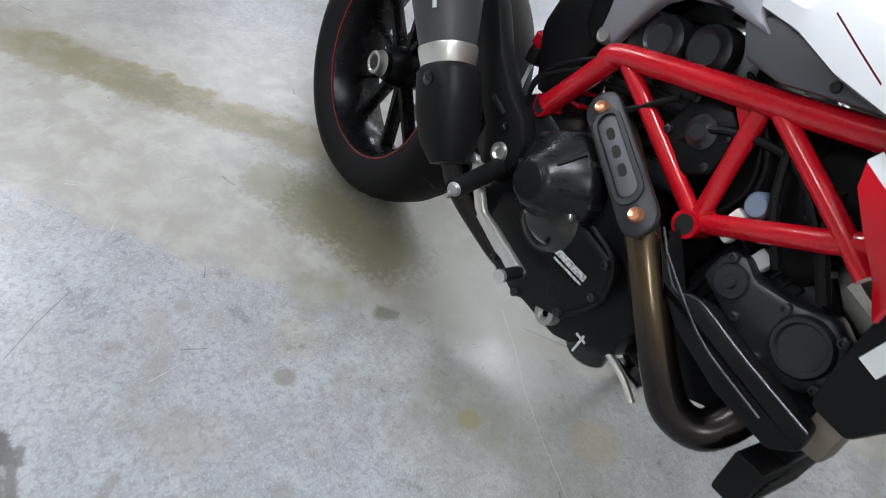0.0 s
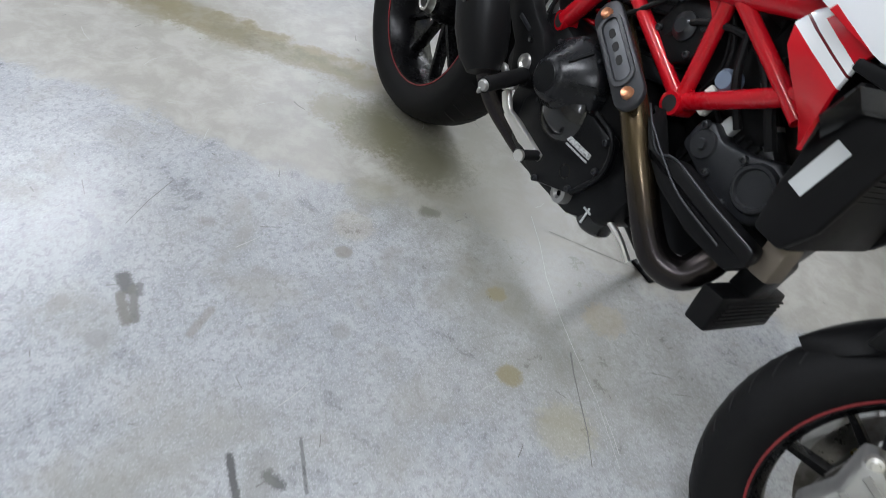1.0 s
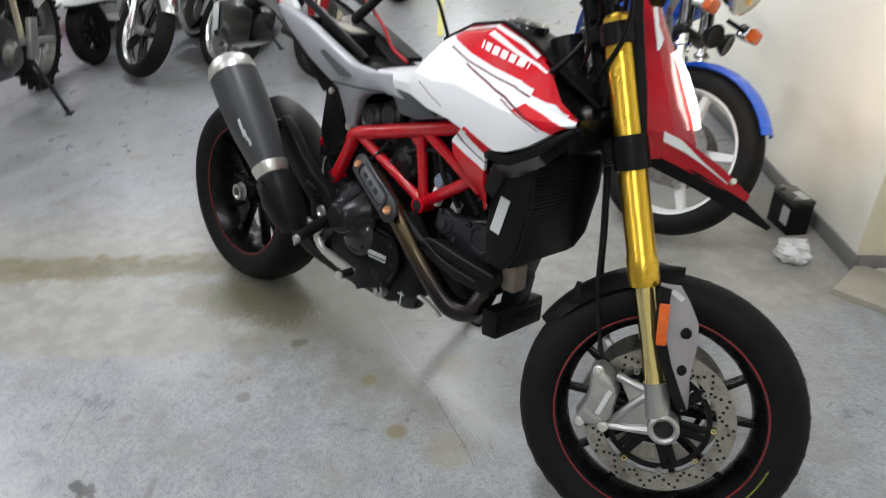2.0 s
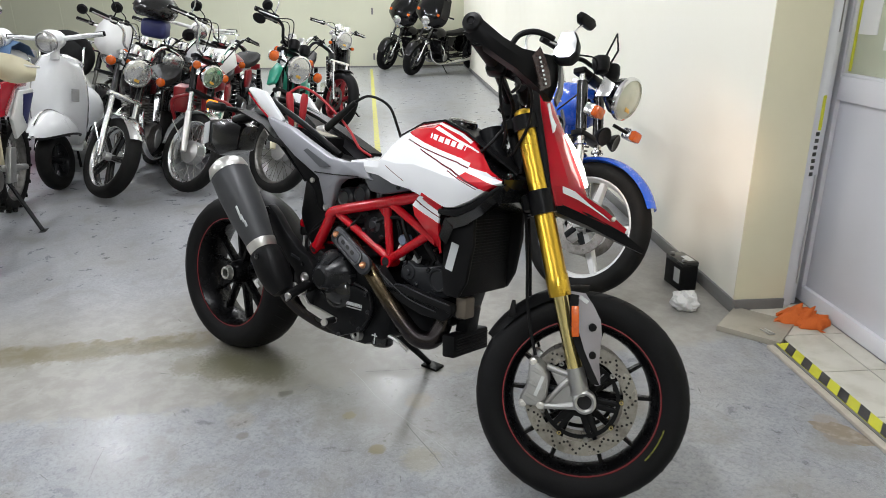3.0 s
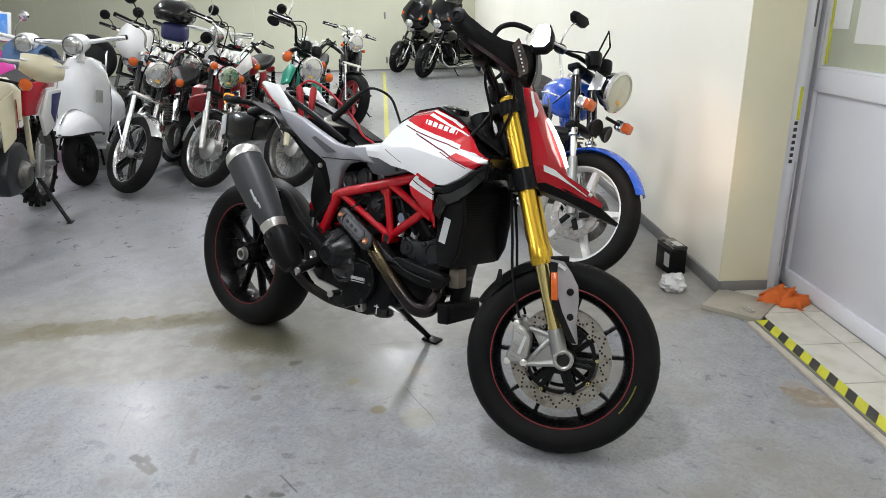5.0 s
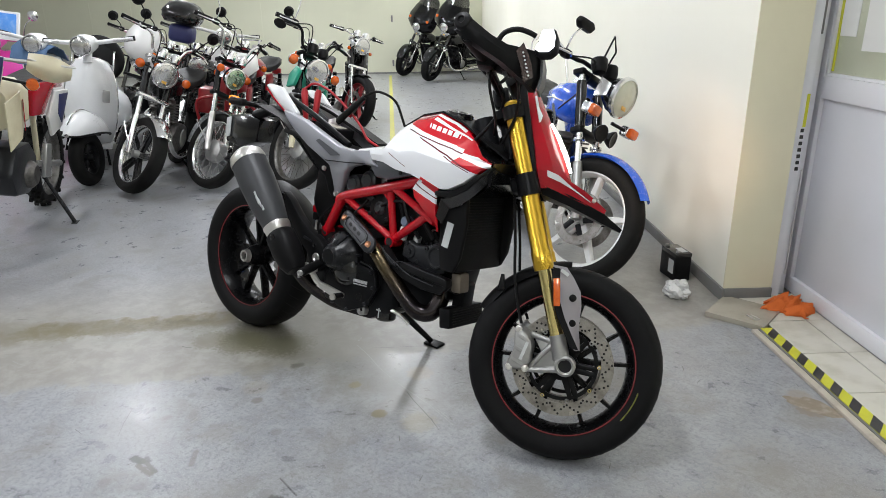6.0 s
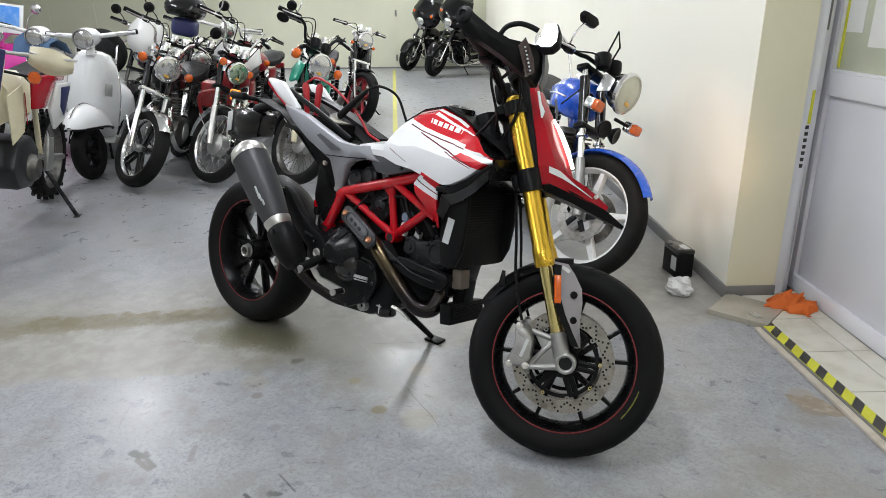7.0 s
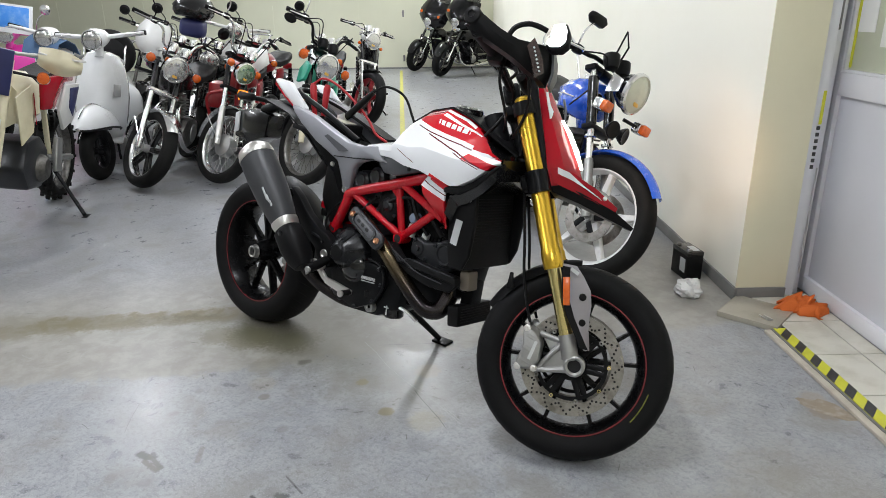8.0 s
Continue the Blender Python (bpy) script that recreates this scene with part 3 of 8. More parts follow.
# ---- the red and white motorcycle in the middle, leaning on its side stand, bars turned ----
def body_paint():
    m, nt, p, vec = base_mat("striped_body_paint")
    sep = nt.nodes.new("ShaderNodeSeparateXYZ")
    nt.links.new(vec, sep.inputs[0])
    x, z = sep.outputs[0], sep.outputs[2]
    add = lambda a, b: math_node(nt, "ADD", a, b)
    mul = lambda a, b: math_node(nt, "MULTIPLY", a, b)
    gt = lambda a, b: math_node(nt, "GREATER_THAN", a, b)
    lt = lambda a, b: math_node(nt, "LESS_THAN", a, b)
    s = add(add(z, mul(x, 0.29)), -1.1967)
    band = lambda lo, hi: mul(gt(s, lo), lt(s, hi))
    over = lambda slope, x0, z0: add(add(z, mul(x, slope)), -z0 - slope * x0)
    near = lambda v, w: lt(math_node(nt, "ABSOLUTE", v), w)
    between = lambda lo, hi: mul(gt(x, lo), lt(x, hi))
    side = math_node(nt, "ABSOLUTE", sep.outputs[1])
    white, red, dark = (0.68, 0.69, 0.705), (0.47, 0.004, 0.012), (0.10, 0.008, 0.012)
    upper, lower = over(0.215, 0.996, 0.909), over(0.18, 1.13, 0.8725)
    cut = add(x, mul(z, 0.8))
    tail_end = gt(add(x, mul(z, -0.5)), 0.335)
    c = mix_node(nt, mul(mul(gt(upper, 0.0), lt(cut, 1.822)), tail_end), white, red)
    c = mix_node(nt, mul(gt(lower, 0.0), gt(cut, 1.822)), c, red)
    # the red band under the white line, running into a thin dark line towards the seat
    c = mix_node(nt, mul(mul(lt(over(0.19, 1.125, 0.8595), 0.0), gt(over(0.26, 1.154, 0.833), 0.0)), gt(add(x, mul(z, -0.9)), 0.352)), c, red)
    c = mix_node(nt, mul(near(over(0.205, 1.008, 0.894), 0.0016), between(0.86, 1.125)), c, dark)
    c = mix_node(nt, mul(near(over(0.31, 1.037, 0.872), 0.0018), between(0.94, 1.19)), c, dark)
    c = mix_node(nt, mul(near(over(0.31, 1.037, 0.866), 0.0012), between(1.07, 1.185)), c, dark)
    c = mix_node(nt, mul(near(over(0.36, 0.815, 0.839), 0.0011), between(0.815, 0.91)), c, dark)
    # the side panel's stripes
    c = mix_node(nt, mul(band(-0.149, -0.125), gt(add(x, mul(s, -0.5)), 1.055)), c, red)
    c = mix_node(nt, mul(band(-0.1655, -0.162), gt(x, 0.90)), c, dark)
    c = mix_node(nt, mul(lt(x, 0.7905), gt(z, 0.876)), c, (0.012, 0.012, 0.013))
    c = mix_node(nt, mul(lt(s, -0.182), gt(x, 0.90)), c, red)
    # white rim round the top pad, lettering shapes and the flash above them
    c = mix_node(nt, mul(mul(lt(side, 0.068), gt(side, 0.056)), mul(gt(z, 0.93), lt(x, 1.06))), c, white)
    line = over(0.21, 0.937, 0.953)
    slant = add(x, mul(z, 0.45))
    letters = gt(math_node(nt, "SINE", mul(slant, 345.0)), -0.66)
    c = mix_node(nt, mul(mul(mul(lt(line, -0.0005), gt(line, -0.0135)), letters), mul(gt(slant, 1.372), lt(slant, 1.475))), c, white)
    flash = over(0.36, 0.952, 0.9655)
    c = mix_node(nt, mul(lt(math_node(nt, "ABSOLUTE", flash), add(mul(x, -0.018), 0.0213)), between(0.945, 1.10)), c, white)
    grain = noise_node(nt, vec, 200.0, 2.0)
    nt.links.new(c, p.inputs["Base Color"])
    nt.links.new(add(mul(grain, 0.08), 0.2), p.inputs["Roughness"])
    p.inputs["Coat Weight"].default_value, p.inputs["Coat Roughness"].default_value = 0.5, 0.05
    p.inputs["Specular IOR Level"].default_value = 0.2
    return m


BODY = body_paint()
BIKE = pose(-0.04, -0.026, 0, 0, 0, 1.8) @ pose(0, 0, 0, -12.0)
bike = thing("motorcycle", BIKE, "red and white sports motorcycle with gold fork on its side stand", "motorcycle")

FRONT = Vector((1.473, 0, 0.289))
RAKE, STEER = radians(24.0), 27.0
AXIS = Vector((-math.sin(RAKE), 0, math.cos(RAKE)))
PIVOT = FRONT - 0.035 * Vector((math.cos(RAKE), 0, math.sin(RAKE)))
TURNED = Matrix.Translation(PIVOT) @ Matrix.Rotation(radians(STEER), 4, AXIS) @ Matrix.Translation(-PIVOT)


def sport_wheel(name, c, r, rim, half, rim_half, at, spokes, offset):
    wheel = part(name, lathe(bmesh.new(), rim_profile(rim, rim_half), 72, wheel_at(c), True), RIM_BLACK, bike, "black cast wheel with thin forked spokes", at)
    bm = bmesh.new()
    lathe(bm, [(0.0, -rim_half * 0.85), (0.034, -rim_half * 0.85), (0.045, -rim_half * 0.55), (0.05, 0), (0.045, rim_half * 0.55), (0.034, rim_half * 0.85), (0.0, rim_half * 0.85)], 28, wheel_at(c))
    part("hub", bm, RIM_BLACK, wheel, "", at)
    for k in range(spokes):
        for side in (-1, 1):
            a0 = 2 * math.pi * (k + offset) / spokes + side * 0.10
            a1 = 2 * math.pi * (k + offset) / spokes + side * 0.26
            p0 = (c[0] + 0.04 * math.cos(a0), c[1], c[2] + 0.04 * math.sin(a0))
            p1 = (c[0] + (rim - 0.02) * math.cos(a1), c[1], c[2] + (rim - 0.02) * math.sin(a1))
            part("spoke", bar_between(bmesh.new(), p0, p1, 0.020, 0.034, w2=0.011), RIM_BLACK, wheel, "", at)
    bm = bmesh.new()
    lathe(bm, tyre_profile(r, rim, half), 96, wheel_at(c), True)
    tyre = part("tyre", bm, RUBBER, wheel, "black road tyre with faint tread", at)
    bm = bmesh.new()
    for k in range(44):
        a = 2 * math.pi * k / 44
        for side in (-1, 1):
            pts = []
            for u in (0.10, 0.3, 0.5, 0.68):
                rr = r - 0.0009 - (r - rim) * (0.16 * (u / 0.78) ** 2.4)
                aa = a + side * 0.03 + 0.16 * u
                pts.append((c[0] + rr * math.cos(aa), c[1] + side * half * u, c[2] + rr * math.sin(aa)))
            tube(bm, pts, 0.0011, 4)
    part("tread_groove", bm, HOLE, tyre, "thin dark tread grooves", at, kind="stuff")
    for side in (-1, 1):
        bm = bmesh.new()
        h = side * (rim_half + 0.0012)
        lathe(bm, [(rim - 0.0008, h), (rim - 0.0042, h), (rim - 0.0042, h - side * 0.002), (rim - 0.0008, h - side * 0.002)], 96, wheel_at(c), True)
        part("rim_stripe", bm, STRIPE_RED, wheel, "thin red rim stripe", at)
    return wheel


# rear end
REAR = Vector((-0.022, 0.006, 0.3105))
rear = sport_wheel("rear_wheel", REAR, 0.311, 0.216, 0.09, 0.070, None, 5, 0.2)
bm = bmesh.new()
lathe(bm, [(0.017, 0.062), (0.017, 0.088), (0.020, 0.091), (0.025, 0.089), (0.026, 0.078), (0.030, 0.070)], 32, wheel_at(REAR))
part("axle_nut", bm, mat("dull_nut_metal", (0.50, 0.49, 0.47), 0.36, 0.85), rear, "bright toothed axle nut")
bm = bmesh.new()
lathe(bm, [(0.0, 0.072), (0.017, 0.072)], 24, wheel_at(REAR))
part("axle_bore", bm, HOLE, rear)
bm = bmesh.new()
lathe(bm, [(0.115, -0.046), (0.115, -0.051), (0.078, -0.051), (0.078, -0.046)], 48, wheel_at(REAR), True)
part("brake_disc", bm, DISC_STEEL, rear)
bm = bmesh.new()
box(bm, (0.075, 0.05, 0.05), pose(0.115, 0.03, 0.255, 0, 30, 0), 0.012)
box(bm, (0.03, 0.03, 0.03), pose(0.08, 0.02, 0.285, 0, 20, 0), 0.008)
part("rear_caliper", bm, ALLOY, bike, "silver rear brake caliper")
part("swingarm", prism_of([(-0.05, 0.27), (-0.06, 0.33), (0.0, 0.37), (0.12, 0.39), (0.42, 0.47), (0.5, 0.44), (0.5, 0.38), (0.42, 0.36), (0.1, 0.29)], 0.075, 0.13, 0.014), BLACK_CAST, bike, "black single-sided swingarm")
part("swingarm_pivot", prism_of([(0.36, 0.36), (0.36, 0.47), (0.44, 0.52), (0.53, 0.5), (0.53, 0.36), (0.46, 0.32)], -0.075, 0.075, 0.015), BLACK_CAST, bike)
part("rear_hugger", arc_sheet((0, 0, 0.311), 0.345, 22, 78, 0.085, 18, 0.03, 0.004, 0.1), BLACK_PLASTIC, bike, "black rear hugger")
part("inner_fender", prism_of([(0.335, 0.60), (0.35, 0.74), (0.44, 0.77), (0.475, 0.66), (0.455, 0.52), (0.40, 0.50)], -0.045, 0.07, 0.02), BLACK_PLASTIC, bike, "black inner rear fender")
part("rear_shock", tube_of([(0.47, 0.03, 0.44), (0.40, 0.03, 0.74)], 0.028, 12), BLACK_CAST, bike)
bm = bmesh.new()
tube(bm, [(0.46 - 0.06 * (k / 60) + 0.034 * math.cos(k * 0.9) * 0.98, 0.03 + 0.034 * math.sin(k * 0.9), 0.48 + 0.2 * k / 60) for k in range(61)], 0.005, 6)
part("shock_spring", bm, FRAME_RED, bike, "red shock spring")

# silencer on its hanger
TOP, LOW = Vector((0.128, -0.20, 0.728)), Vector((0.318, -0.185, 0.497))
down = (LOW - TOP)
side_v = Vector((0, 1, 0))
across_v = down.normalized().cross(side_v).normalized()
def can_rings(steps, ycut=0.9):
    rows = []
    for t, r in steps:
        c = TOP + down * t
        ring = []
        for k in range(20):
            a = 2 * math.pi * k / 20
            ca, sa = math.cos(a), math.sin(a)
            ca, sa = math.copysign(abs(ca) ** 0.8, ca), math.copysign(abs(sa) ** 0.8, sa)
            ring.append(c + across_v * r * ca + side_v * r * ycut * sa)
        rows.append(ring)
    return rows
silencer = part("silencer", loft(bmesh.new(), can_rings([(0.02, 0.068), (0.3, 0.070), (0.6, 0.065), (0.97, 0.049)])), mat("matte_grey_sleeve", (0.05, 0.052, 0.056), 0.46, 0.2, (0.038, 0.039, 0.042), fine=420, bump=0.15), bike, "matte dark grey silencer with a bright end cap")
part("end_cap", loft(bmesh.new(), can_rings([(-0.12, 0.046), (-0.115, 0.053), (-0.085, 0.063), (0.0, 0.0695), (0.034, 0.0700)])), SILVER, silencer, "silver end cap")
part("outlet", loft(bmesh.new(), can_rings([(-0.122, 0.037), (-0.10, 0.037)])), HOLE, silencer)
part("lower_band", loft(bmesh.new(), can_rings([(0.955, 0.0515), (0.975, 0.0520), (1.05, 0.0485), (1.065, 0.046)])), SILVER, silencer, "silver band")
bm = bmesh.new()
for k, w in enumerate((0.052, 0.030, 0.022)):
    box(bm, (w, 0.003, 0.008), Matrix.Translation(TOP + down * (0.60 + 0.07 * k) + Vector((0.022, -0.058 + 0.004 * k, 0.015))) @ pose(0, 0, 0, 0, 50, 0))
part("badge_bar", bm, STICKER, silencer, "pale illegible badge")
shield_pts = [(1.06, 0.046), (1.10, 0.055), (1.32, 0.058), (1.5, 0.050), (1.61, 0.034)]
part("silencer_shield", loft(bmesh.new(), can_rings(shield_pts)), BLACK_PLASTIC, silencer, "black heat shield with a bolt")
part("shield_bolt", lathe(bmesh.new(), [(0, 0.0), (0.010, 0.0), (0.012, -0.006), (0.006, -0.008), (0, -0.004)], 14, along(TOP + down * 1.16 + Vector((0.024, -0.062, 0.016)), (0, 1, 0))), BLACK_GLOSS, silencer)
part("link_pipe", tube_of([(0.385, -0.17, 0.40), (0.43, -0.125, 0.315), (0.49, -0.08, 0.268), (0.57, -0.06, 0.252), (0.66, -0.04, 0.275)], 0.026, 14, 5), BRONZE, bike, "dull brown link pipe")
hanger = part("peg_hanger", prism_of([(0.205, 0.60), (0.240, 0.63), (0.285, 0.60), (0.344, 0.545), (0.414, 0.500), (0.468, 0.480), (0.500, 0.452), (0.506, 0.413), (0.49, 0.365), (0.455, 0.350), (0.425, 0.375), (0.399, 0.420), (0.346, 0.455), (0.283, 0.50)], -0.108, -0.070, 0.008), BLACK_PLASTIC, bike, "black passenger peg hanger")
part("hanger_boss", lathe(bmesh.new(), [(0, 0.0), (0.004, 0.0), (0.007, 0.003), (0.009, -0.004)], 14, along((0.447, -0.109, 0.452), (0, -1, 0))), BLACK_GLOSS, hanger)
part("hanger_rib", prism_of([(0.385, 0.478), (0.43, 0.468), (0.43, 0.460), (0.385, 0.469)], -0.113, -0.107, 0.001), GREY_CAST, hanger)
part("hanger_bracket", prism_of([(0.205, 0.615), (0.27, 0.625), (0.275, 0.595), (0.215, 0.585)], -0.165, -0.12, 0.006), BLACK_GLOSS, hanger)

# trellis frame
def frame_side(s):
    bm = bmesh.new()
    P = lambda x, y, z: (x, s * y, z)
    tube(bm, curve_points([P(0.466, 0.068, 0.514), P(0.508, 0.076, 0.582), P(0.550, 0.086, 0.650)], 4), 0.0185, 14)
    tube(bm, curve_points([P(0.536, 0.086, 0.632), P(0.566, 0.088, 0.657), P(0.77, 0.094, 0.716), P(1.0, 0.098, 0.785), P(1.16, 0.045, 0.85)], 5), 0.0185, 14)
    tube(bm, [P(0.578, 0.088, 0.650), P(0.800, 0.066, 0.540)], 0.0135, 12)
    tube(bm, [P(0.803, 0.066, 0.544), P(0.788, 0.090, 0.715)], 0.0135, 12)
    tube(bm, [P(0.804, 0.066, 0.540), P(0.965, 0.112, 0.645), P(1.04, 0.120, 0.70)], 0.0150, 12)
    tube(bm, [P(0.806, 0.094, 0.722), P(0.96, 0.116, 0.665), P(1.02, 0.120, 0.64)], 0.0130, 12)
    tube(bm, [P(0.802, 0.040, 0.535), P(0.802, 0.088, 0.534)], 0.0205, 18)
    tube(bm, [P(0.468, 0.048, 0.514), P(0.462, 0.080, 0.508)], 0.0200, 16)
    # webs welded in at the joints
    for a, b, c in (((0.786, 0.092, 0.70), (0.745, 0.091, 0.706), (0.788, 0.091, 0.672)), ((0.815, 0.068, 0.545), (0.802, 0.068, 0.575), (0.835, 0.074, 0.562))):
        loft(bm, [[P(p[0], p[1] + d, p[2]) for p in (a, b, c)] for d in (-0.004, 0.004)])
    ob = part("trellis_frame", bm, FRAME_RED, bike, "glossy red tubular trellis frame")
    for c, d in ((P(0.802, 0.0886, 0.534), (0, s, 0)), (P(0.4619, 0.0806, 0.5079), (-0.17, s, -0.15))):
        part("tube_bore", lathe(bmesh.new(), [(0, 0), (0.0145, 0.0)], 16, along(c, d)), HOLE, ob, "open tube end")
mirrored(frame_side)
part("head_tube", tube_of([(1.155, 0, 0.80), (1.075, 0, 0.98)], 0.034, 16), BLACK_CAST, bike)

# engine
engine = part("engine", prism_of([(0.455, 0.255), (0.435, 0.34), (0.46, 0.43), (0.52, 0.50), (0.62, 0.53), (0.74, 0.51), (0.82, 0.46), (0.85, 0.36), (0.83, 0.28), (0.74, 0.235), (0.56, 0.225)], -0.085, 0.10, 0.02), BLACK_CAST, bike, "black twin-cylinder engine with grey cast covers")
BADGE = mat("worn_pale_lettering", (0.50, 0.51, 0.51), 0.45, 0, (0.03, 0.03, 0.03), spread=0.95, scale=170, bump=0.05)
bm = bmesh.new()
lathe(bm, [(0.0, 0.172), (0.030, 0.172), (0.040, 0.165), (0.046, 0.15), (0.074, 0.118), (0.082, 0.112), (0.086, 0.10), (0.086, 0.08)], 36, wheel_at((0.598, 0, 0.445)))
clutch = part("clutch_cover", bm, mat("satin_black_cover", (0.009, 0.0095, 0.011), 0.27, 0.0, (0.013, 0.014, 0.016), fine=200, bump=0.06, Specular_IOR_Level=0.24), engine, "satin black conical clutch cover")
part("clutch_cap", lathe(bmesh.new(), [(0, 0.174), (0.028, 0.174), (0.031, 0.170), (0.031, 0.16)], 30, wheel_at((0.598, 0, 0.445))), BLACK_CAST, clutch, "flat dark centre of the cover")
for a in (0.35, 1.25):
    rib = bar_between(bmesh.new(), (0.598 + 0.046 * math.cos(a), -0.151, 0.445 + 0.046 * math.sin(a)), (0.598 + 0.078 * math.cos(a), -0.116, 0.445 + 0.078 * math.sin(a)), 0.006, 0.006, w2=0.008)
    part("cover_rib", rib, BLACK_CAST, clutch)
for k in range(8):
    a = 2 * math.pi * k / 8 + 0.2
    part("cover_bolt", lathe(bmesh.new(), [(0, 0.116), (0.004, 0.116), (0.005, 0.113), (0.005, 0.09)], 8, wheel_at((0.598 + 0.083 * math.cos(a), 0, 0.445 + 0.083 * math.sin(a)))), GREY_CAST, clutch)
part("side_case", prism_of([(0.53, 0.27), (0.51, 0.36), (0.56, 0.41), (0.70, 0.435), (0.77, 0.43), (0.79, 0.37), (0.75, 0.29), (0.65, 0.245)], -0.115, -0.08, 0.012, 0.04), BLACK_CAST, engine, "black side case")
part("case_rim", tube_of(curve_points([(0.705, -0.115, 0.445), (0.765, -0.114, 0.43), (0.786, -0.113, 0.37), (0.748, -0.110, 0.295)], 5), 0.005, 8), BLACK_CAST, engine)
part("pump_dome", lathe(bmesh.new(), [(0, 0.140), (0.025, 0.139), (0.046, 0.131), (0.061, 0.118), (0.068, 0.10), (0.069, 0.08)], 36, wheel_at((0.626, 0, 0.400))), BLACK_GLOSS, engine, "smooth black domed cover")
part("sight_glass", lathe(bmesh.new(), [(0, 0.113), (0.012, 0.113), (0.012, 0.115), (0.015, 0.115), (0.016, 0.10)], 20, wheel_at((0.712, 0, 0.318))), mat("oil_glass", (0.035, 0.031, 0.022), 0.2, 0, coat=0.6), engine, "yellowish oil sight glass")
part("badge_bar", box_of((0.074, 0.003, 0.011), pose(0.710, -0.117, 0.374, 0, -3, 0), 0.0008), BADGE, engine, "pale illegible badge")
part("badge_bar", box_of((0.066, 0.003, 0.0035), pose(0.713, -0.117, 0.3625, 0, -3, 0), 0.0006), BADGE, engine, "pale illegible line")
part("drain_plug", lathe(bmesh.new(), [(0.006, 0.100), (0.011, 0.106), (0.020, 0.104), (0.022, 0.085)], 18, wheel_at((0.716, 0, 0.270))), ALLOY, engine, "round grey plug")
bm = lathe(bmesh.new(), [(0, 0.0), (0.030, 0.0), (0.036, 0.006), (0.036, 0.05), (0.038, 0.055), (0.038, 0.085), (0.0, 0.085)], 26, along((0.79, -0.048, 0.244), (-0.08, 0.03, 1)))
oil_filter = part("oil_filter", bm, BLACK_GLOSS, engine, "black spin-on oil filter")
part("filter_mark", box_of((0.004, 0.003, 0.035), pose(0.788, -0.086, 0.274), 0.0005), STICKER, oil_filter)
part("filter_mark", box_of((0.022, 0.003, 0.004), pose(0.786, -0.086, 0.284), 0.0005), STICKER, oil_filter)
bm = bmesh.new()
box(bm, (0.23, 0.16, 0.13), pose(0.635, 0.02, 0.685, 0, -14, 0), 0.02)
box(bm, (0.17, 0.13, 0.15), pose(0.645, 0.03, 0.585, 0, -14, 0), 0.01)
head = part("rear_cylinder", bm, GREY_CAST, engine, "dark grey finned cylinder and head")
for k in range(6):
    part("cooling_fin", box_of((0.20, 0.17, 0.007), pose(0.655 - 0.006 * k, 0.02, 0.555 + 0.017 * k, 0, -14, 0), 0.002), BLACK_CAST, head)
for cx, cz in ((0.60, 0.705), (0.672, 0.728)):
    bm = lathe(bmesh.new(), [(0, 0.092), (0.020, 0.092), (0.024, 0.097), (0.027, 0.090), (0.034, 0.085), (0.037, 0.072), (0.037, 0.05)], 26, wheel_at((cx, 0, cz)))
    part("cam_cap", bm, GREY_CAST, head, "round grey cam cap")
part("head_plate", prism_of([(0.675, 0.60), (0.69, 0.675), (0.735, 0.70), (0.785, 0.665), (0.78, 0.60), (0.73, 0.565)], -0.078, -0.02, 0.008), BLACK_CAST, head)
part("cam_cap", lathe(bmesh.new(), [(0, 0.092), (0.012, 0.092), (0.016, 0.086), (0.024, 0.082), (0.026, 0.07)], 20, wheel_at((0.735, 0, 0.64))), GREY_CAST, head)
bm = bmesh.new()
box(bm, (0.26, 0.11, 0.15), pose(0.97, 0.01, 0.50, 0, 12, 0), 0.02)
front_cyl = part("front_cylinder", bm, BLACK_CAST, engine, "black finned front cylinder")
for k in range(6):
    part("cooling_fin", box_of((0.007, 0.12, 0.15), pose(0.86 + 0.017 * k, 0.01, 0.49, 0, 12, 0), 0.002), BLACK_CAST, front_cyl)
part("crankcase_wall", box_of((0.34, 0.05, 0.22), pose(0.80, 0.05, 0.55, 0, 0, 0), 0.02), BLACK_CAST, engine, "black crankcase wall")
belt = part("belt_cover", prism_of([(0.865, 0.50), (0.868, 0.54), (0.895, 0.56), (0.925, 0.545), (0.975, 0.555), (1.02, 0.575), (1.062, 0.555), (1.072, 0.515), (1.05, 0.475), (1.0, 0.462), (0.93, 0.478)], -0.088, -0.045, 0.008), GREY_CAST, engine, "grey cast belt cover")
part("cover_boss", lathe(bmesh.new(), [(0, 0.116), (0.028, 0.116), (0.031, 0.121), (0.036, 0.121), (0.040, 0.115), (0.040, 0.10)], 30, wheel_at((1.018, 0.026, 0.524))), GREY_CAST, belt)
part("cover_boss", lathe(bmesh.new(), [(0, 0.124), (0.008, 0.124), (0.010, 0.118), (0.022, 0.118), (0.026, 0.112), (0.026, 0.10)], 24, wheel_at((0.902, 0.026, 0.522))), GREY_CAST, belt)
for bx, bz in ((0.885, 0.548), (0.936, 0.492), (0.975, 0.545), (1.046, 0.562), (1.062, 0.497), (0.990, 0.474)):
    part("cover_bolt", lathe(bmesh.new(), [(0, 0.092), (0.003, 0.092), (0.004, 0.095), (0.007, 0.094), (0.008, 0.084)], 10, wheel_at((bx, 0, bz))), GREY_CAST, belt)
